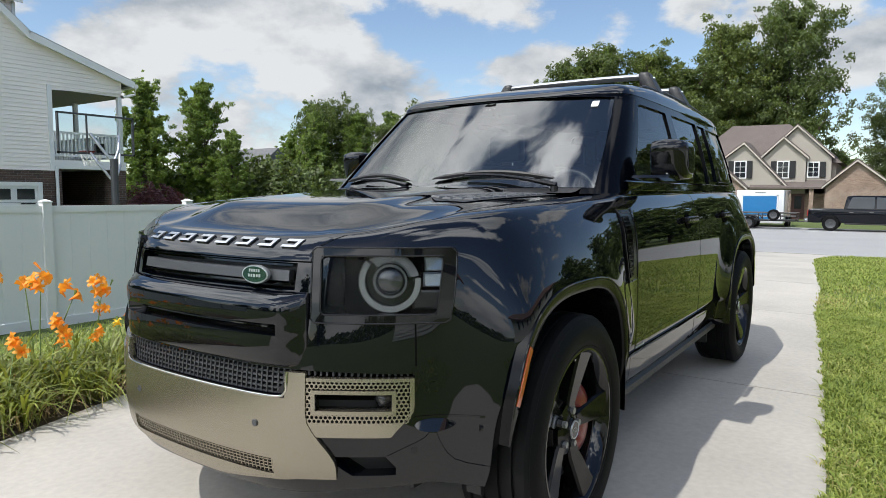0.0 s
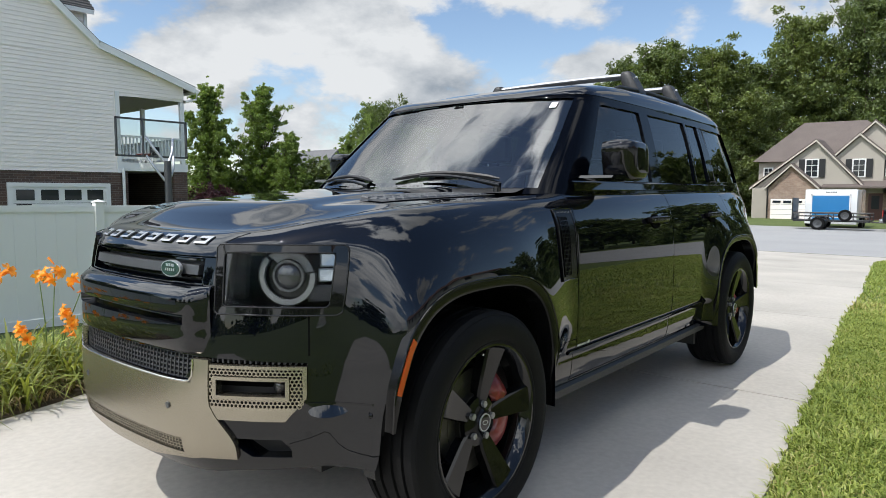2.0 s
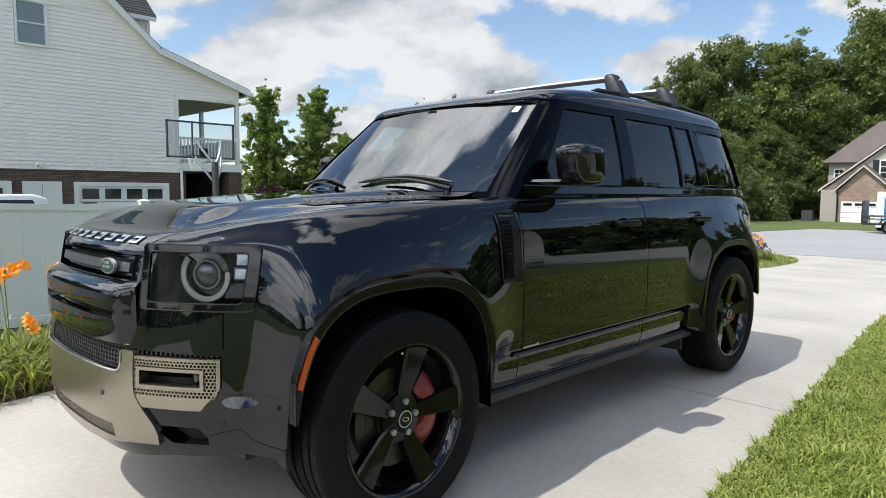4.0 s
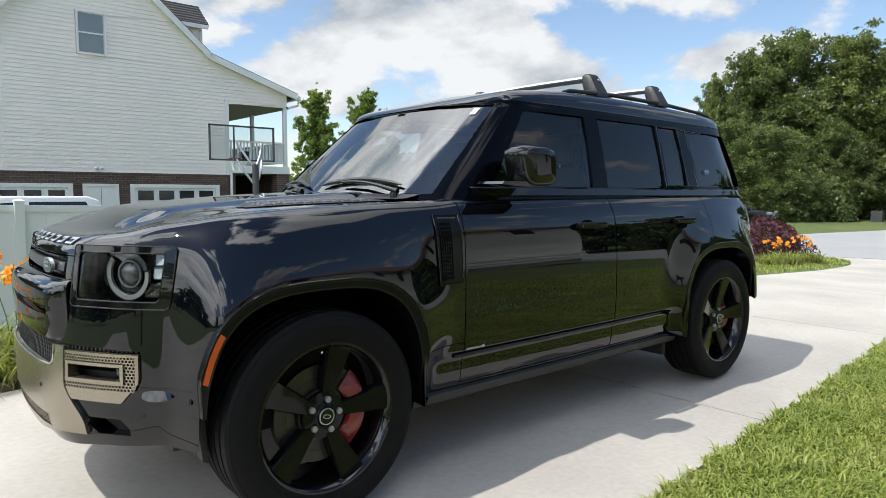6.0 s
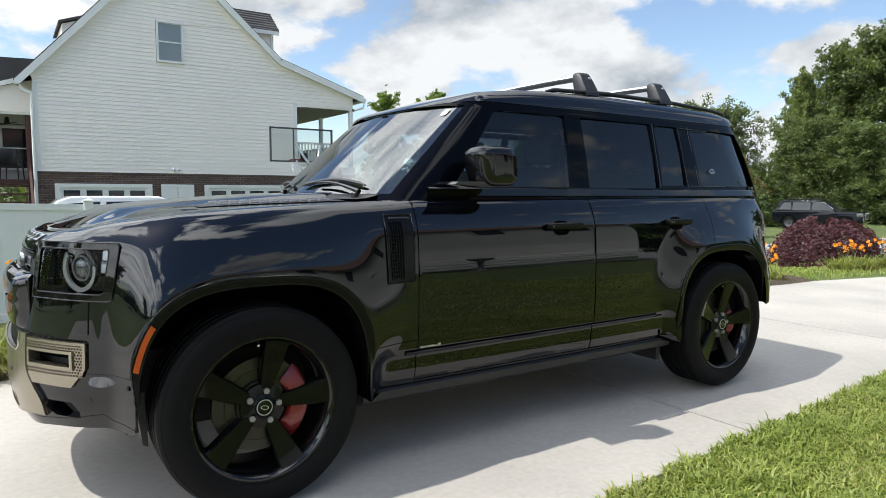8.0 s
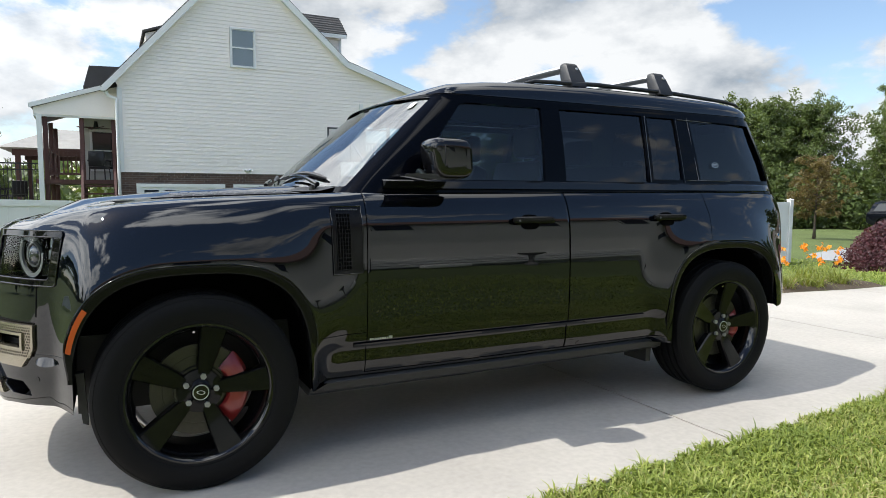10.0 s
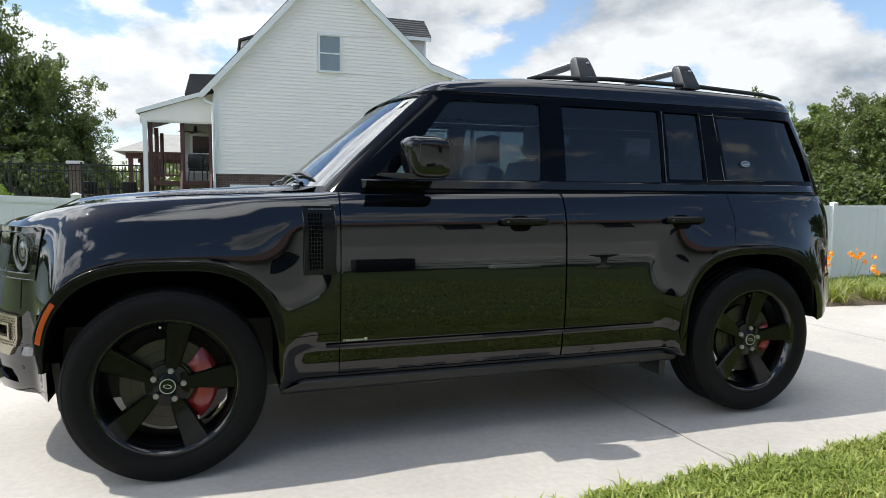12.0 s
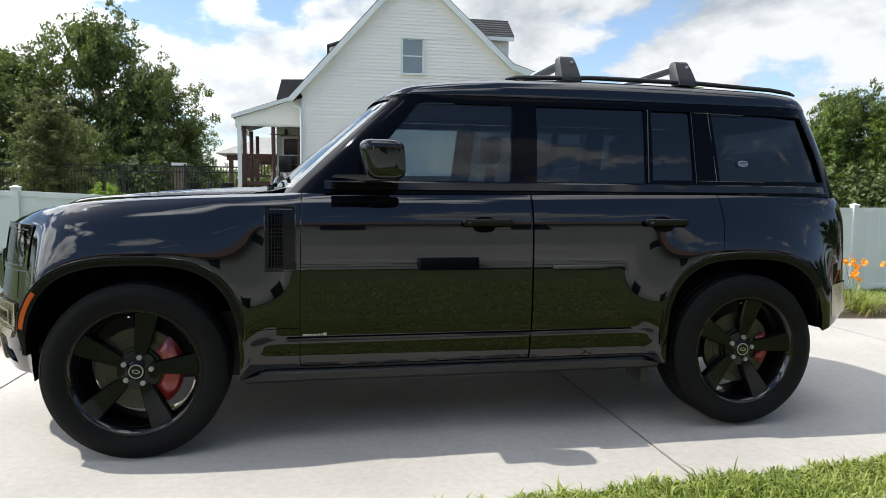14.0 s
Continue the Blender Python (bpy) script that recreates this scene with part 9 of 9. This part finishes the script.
FLOWER, FLOWER_Y = flower_mesh("flower", M_PETAL, 0.046), flower_mesh("flower", M_YPETAL, 0.04)


def make_lily(seed, n_leaves, n_stems, height, yellow=False):
    rng = np.random.default_rng(seed)
    root = empty("day_lily")
    tagged(root, "orange flowering day lily in the border" if not yellow else "yellow flowering day lily in the border", "flower", "day lilies")
    v, f = blades(rng, n_leaves, (0, 0, -0.02), 0.20, 0.52, 0.010, 1.5)
    o = new("foliage", big_mesh("foliage", v, f, M_STRAP))
    o.parent = root
    v, f = blades(rng, 34, (0, 0, -0.01), 0.26, 0.30, 0.006, 2.1)
    o = new("dry_foliage", big_mesh("dry_foliage", v, f, M_DRY))
    o.parent = root
    tagged(o, "withered straw-coloured leaves")
    for k in range(n_stems):
        a = rng.uniform(0, 2 * math.pi)
        h = height * rng.uniform(0.75, 1.1)
        lean = rng.uniform(0.05, 0.28)
        tip = Vector((lean * math.cos(a), lean * math.sin(a), h))
        tube("stalk", [(0.03 * math.cos(a), 0.03 * math.sin(a), 0), tip * 0.5 + Vector((0, 0, 0.03)), tip], [0.005, 0.004, 0.003], M_STALK, root, n=5)
        for j in range(int(rng.integers(2, 5))):
            fl = new("flower", FLOWER_Y if yellow else FLOWER)
            fl.parent = root
            off = Vector(rng.normal(size=3) * 0.075)
            fl.matrix_basis = Matrix.LocRotScale(tip + off * (1 if j else 0), Euler((rng.uniform(0.5, 1.5), 0, rng.uniform(0, 6.3))), (1, 1, 1))
        for j in range(2):
            q = tip + Vector(rng.normal(size=3) * 0.03)
            tube("bud", [q, q + Vector((rng.normal() * 0.02, rng.normal() * 0.02, 0.045))], [0.004, 0.009], M_PETAL if j else M_STALK, root, n=5)
    return root


LILIES = [make_lily(1, 100, 3, 0.64), make_lily(2, 110, 2, 0.60), make_lily(3, 100, 2, 0.56), make_lily(4, 80, 2, 0.42, True), make_lily(5, 100, 1, 0.46)]
placed = set()


def lily(kind, x, y, turn, s=1.0):
    o = LILIES[kind]
    if kind in placed:
        o = copy_thing(o, pose(0, 0, 0))
    placed.add(kind)
    o.matrix_basis = Matrix.LocRotScale((x, y, ground_z(x, y)), Euler((0, 0, radians(turn))), (s, s, s))


for k, x, y, t, s in ((0, -0.22, 2.40, 0, 1.0), (1, 0.18, 2.55, 40, 0.85), (0, -0.55, 2.30, 140, 1.05), (2, 0.45, 2.45, 80, 0.68), (4, -0.30, 2.15, 10, 0.85), (4, 0.15, 2.28, 190, 0.66), (1, -0.95, 2.20, 250, 1.0),
                      (3, 0.30, 2.30, 60, 0.8), (4, 0.50, 2.62, 300, 0.6), (0, -1.45, 2.05, 70, 1.0), (4, -0.85, 1.98, 33, 0.8), (4, -1.2, 1.95, 133, 0.9), (2, -1.9, 1.85, 20, 0.9), (4, 0.95, 2.45, 220, 0.65), (4, 1.3, 2.5, 20, 0.7), (4, 1.7, 2.55, 90, 0.7),
                      (4, -0.62, 1.90, 15, 0.8), (4, -0.12, 2.02, 115, 0.7), (4, 0.36, 2.14, 205, 0.62), (4, -1.08, 1.80, 305, 0.8), (4, 0.75, 2.20, 255, 0.6), (4, -1.55, 1.72, 75, 0.85),
                      (2, 6.2, 2.35, 0, 0.85), (0, 6.9, 2.55, 90, 0.78), (1, 7.4, 2.30, 200, 0.8), (0, 8.1, 2.6, 310, 0.8), (4, 6.6, 2.15, 50, 0.8), (4, 7.2, 2.12, 120, 0.75), (4, 7.9, 2.15, 10, 0.75), (1, 8.8, 2.45, 75, 0.8), (4, 8.5, 2.15, 260, 0.75), (0, 9.5, 2.6, 15, 0.78), (4, 5.6, 2.2, 99, 0.8), (2, 5.2, 2.4, 12, 0.8), (4, 9.3, 2.25, 190, 0.75),
                      (2, 13.2, 3.05, 0, 0.85), (4, 13.8, 2.95, 77, 0.9), (0, 14.3, 2.85, 200, 0.85), (4, 13.5, 2.75, 30, 0.85), (4, 14.6, 2.7, 150, 0.9), (4, 12.7, 2.9, 250, 0.85)):
    lily(k, x, y, t, s)


def bed(name, pts, label):
    """A low mound of mulch whose edge follows the driveway."""
    v, f = [], []
    for i, (x, y0, y1) in enumerate(pts):
        for k, t in enumerate(np.linspace(0, 1, 6)):
            y = y0 + (y1 - y0) * t
            v.append((x, y, ground_z(x, y) - 0.005 + 0.05 * math.sin(math.pi * t) + 0.01 * math.sin(7 * x + 5 * t)))
    f = [(i * 6 + k, (i + 1) * 6 + k, (i + 1) * 6 + k + 1, i * 6 + k + 1) for i in range(len(pts) - 1) for k in range(5)]
    tagged(finish(name, v, f, M_MULCH, smooth=True), label, "flower bed", kind="structure")


bed("flower_bed", [(x, ramp(x, *DRIVE_R) + 0.02, ramp(x, *DRIVE_R) + 0.95) for x in np.linspace(-2.6, 2.2, 14)], "mulched flower bed beside the driveway")
bed("flower_bed", [(x, ramp(x, *DRIVE_R) + 0.03, ramp(x, *DRIVE_R) + 0.95) for x in np.linspace(4.8, 10.0, 14)], "mulched flower bed beside the driveway")
st = box("edging_stone", -0.45, 0.45, -0.16, 0.16, -0.05, 0.16, mat("grey_edging_stone", (0.22, 0.21, 0.20), 0.9, vary=0.3, scale=6, bump=0.6, bump_scale=30), None, "", bevel=0.03)
tagged(st, "rough grey edging stone below the purple shrub", "stone")
st.matrix_basis = pose(15.75, 3.30, ground_z(15.75, 3.3), 0, 0, 12)


def ease(t):
    t = np.clip(t, 0, 1)
    return t * t * (3 - 2 * t)


def ground_z_many(x, y):
    z = np.interp(x, FALL_X, FALL_Z)
    back = -0.84 + 0.20 * ease((3 - x) / 10)
    k = ease((y - 2.6) / 5.5) * (1 - ease((x - 14) / 12))
    z = z * (1 - k) + np.minimum(z, back) * k
    k2 = ease((y - 11) / 8) * (1 - ease((x - 16) / 14))
    return z * (1 - k2) - 0.67 * k2


def grass_patch(name, seed, n, x0, x1, y0, y1, height, width, keep, label, material=None, patchy=0.0):
    """Mown blades, each a narrow leaning triangle, in uneven tufts."""
    rng = np.random.default_rng(seed)
    x = rng.uniform(x0, x1, n)
    y = rng.uniform(y0, y1, n)
    edge = np.minimum(np.minimum(x - x0, x1 - x), np.minimum(y - y0, np.where(y1 < 3, 9.0, y1 - y)))
    ok = keep(x, y) & (rng.uniform(0, 0.9, n) < edge + 0.02)
    if patchy:
        ok &= (np.sin(x * 2.3 + 1.3 * np.sin(y * 1.9)) + np.sin(y * 2.9 + 0.7 * x) + rng.normal(size=n) * 0.5) > patchy
    x, y = x[ok], y[ok]
    n = len(x)
    gz = ground_z_many(x, y)
    clump = 0.8 + 0.25 * np.sin(x * 5.1 + np.sin(y * 4.3) * 2) * np.sin(y * 6.7 + x) + 0.22 * np.sin(x * 17 + 3 * np.sin(y * 13)) * np.sin(y * 19)
    h = height * rng.uniform(0.45, 1.25, n) * clump
    h = np.where(rng.uniform(0, 1, n) > 0.985, h * 1.6, h)
    a = rng.uniform(0, 2 * math.pi, n)
    lean = rng.uniform(0.2, 2.1, n) ** 1.2 * h
    w = width * rng.uniform(0.6, 1.4, n)
    # each blade rises, then bends over to its tip
    v = np.empty((n, 5, 3))
    b = a + math.pi / 2 + rng.normal(size=n) * 0.5
    cb, sb, ca, sa = np.cos(b) * w, np.sin(b) * w, np.cos(a) * lean, np.sin(a) * lean
    zm, zt = gz + h * rng.uniform(0.6, 0.85, n), gz + h * rng.uniform(0.55, 1.1, n)
    v[:, 0] = np.stack([x - cb, y - sb, gz - 0.010], 1)
    v[:, 1] = np.stack([x + cb, y + sb, gz - 0.006], 1)
    v[:, 2] = np.stack([x + cb * 0.9 + ca * 0.38, y + sb * 0.9 + sa * 0.38, zm], 1)
    v[:, 3] = np.stack([x - cb * 0.9 + ca * 0.38, y - sb * 0.9 + sa * 0.38, zm], 1)
    v[:, 4] = np.stack([x + ca, y + sa, zt], 1)
    i = np.arange(n)[:, None] * 5
    f = np.concatenate([i + np.array([[0, 1, 2]]), i + np.array([[0, 2, 3]]), i + np.array([[3, 2, 4]])])
    o = new(name, big_mesh(name, v.reshape(-1, 3), f, material or M_BLADE))
    tagged(o, label, "grass", kind="stuff")


def lawn_l(x, y):
    return (y < np.interp(x, *DRIVE_L) + 0.030 * np.sin(x * 9) * np.sin(x * 23 + 1) + 0.012 * np.sin(x * 61)) & (x < ROAD_X - 0.1)


def lawn_r(x, y):
    return (y > np.interp(x, *DRIVE_R) + np.where(((x > 2.2) & (x < 4.8)) | (x > 10), 0.0, 0.85)) & (x < ROAD_X - 0.1)


M_DRYBLADE = leaf_mat("straw_grass_blades", (0.42, 0.37, 0.16), 0.35, 0.3)
grass_patch("grass", 1, 150000, -0.2, 6.6, -3.4, -1.2, 0.042, 0.0036, lawn_l, "bright green mown grass beside the driveway")
grass_patch("grass", 2, 80000, 5.2, 19.2, -7.0, -0.3, 0.046, 0.0062, lawn_l, "bright green mown grass towards the street")
grass_patch("grass", 3, 22000, -4.0, 7.0, -9.0, -2.6, 0.046, 0.007, lawn_l, "bright green mown grass")
grass_patch("grass", 4, 34000, -4.0, 4.0, 2.4, 8.5, 0.046, 0.0065, lawn_r, "green grass before the fence")
grass_patch("grass", 5, 50000, 5.0, 18.3, 1.8, 9.5, 0.050, 0.0075, lawn_r, "green grass round the border")
grass_patch("grass", 6, 30000, 0.2, 9.0, -4.0, -1.0, 0.040, 0.0030, lawn_l, "straw-coloured dry blades in the lawn", M_DRYBLADE, 0.7)
# dry thatch and fallen leaves along the bed's edge
rng = np.random.default_rng(9)
v, f = blades(rng, 500, (0, 0, 0), 1.0, 0.16, 0.003, 1.6)
P = np.array(v).reshape(-1, 10, 3)
for q in range(len(P)):
    x = rng.uniform(-2.5, 2.0)
    y = ramp(x, *DRIVE_R) + 0.05 + abs(rng.normal() * 0.10)
    P[q, :, 0] += x - P[q, 0, 0]
    P[q, :, 1] += y - P[q, 0, 1]
    P[q, :, 2] += 0.01
o = new("thatch", big_mesh("thatch", P.reshape(-1, 3), f, leaf_mat("dry_thatch", (0.34, 0.24, 0.13), 0.3, 0.2)))
tagged(o, "dry straw-coloured thatch at the edge of the bed", "thatch", kind="stuff")
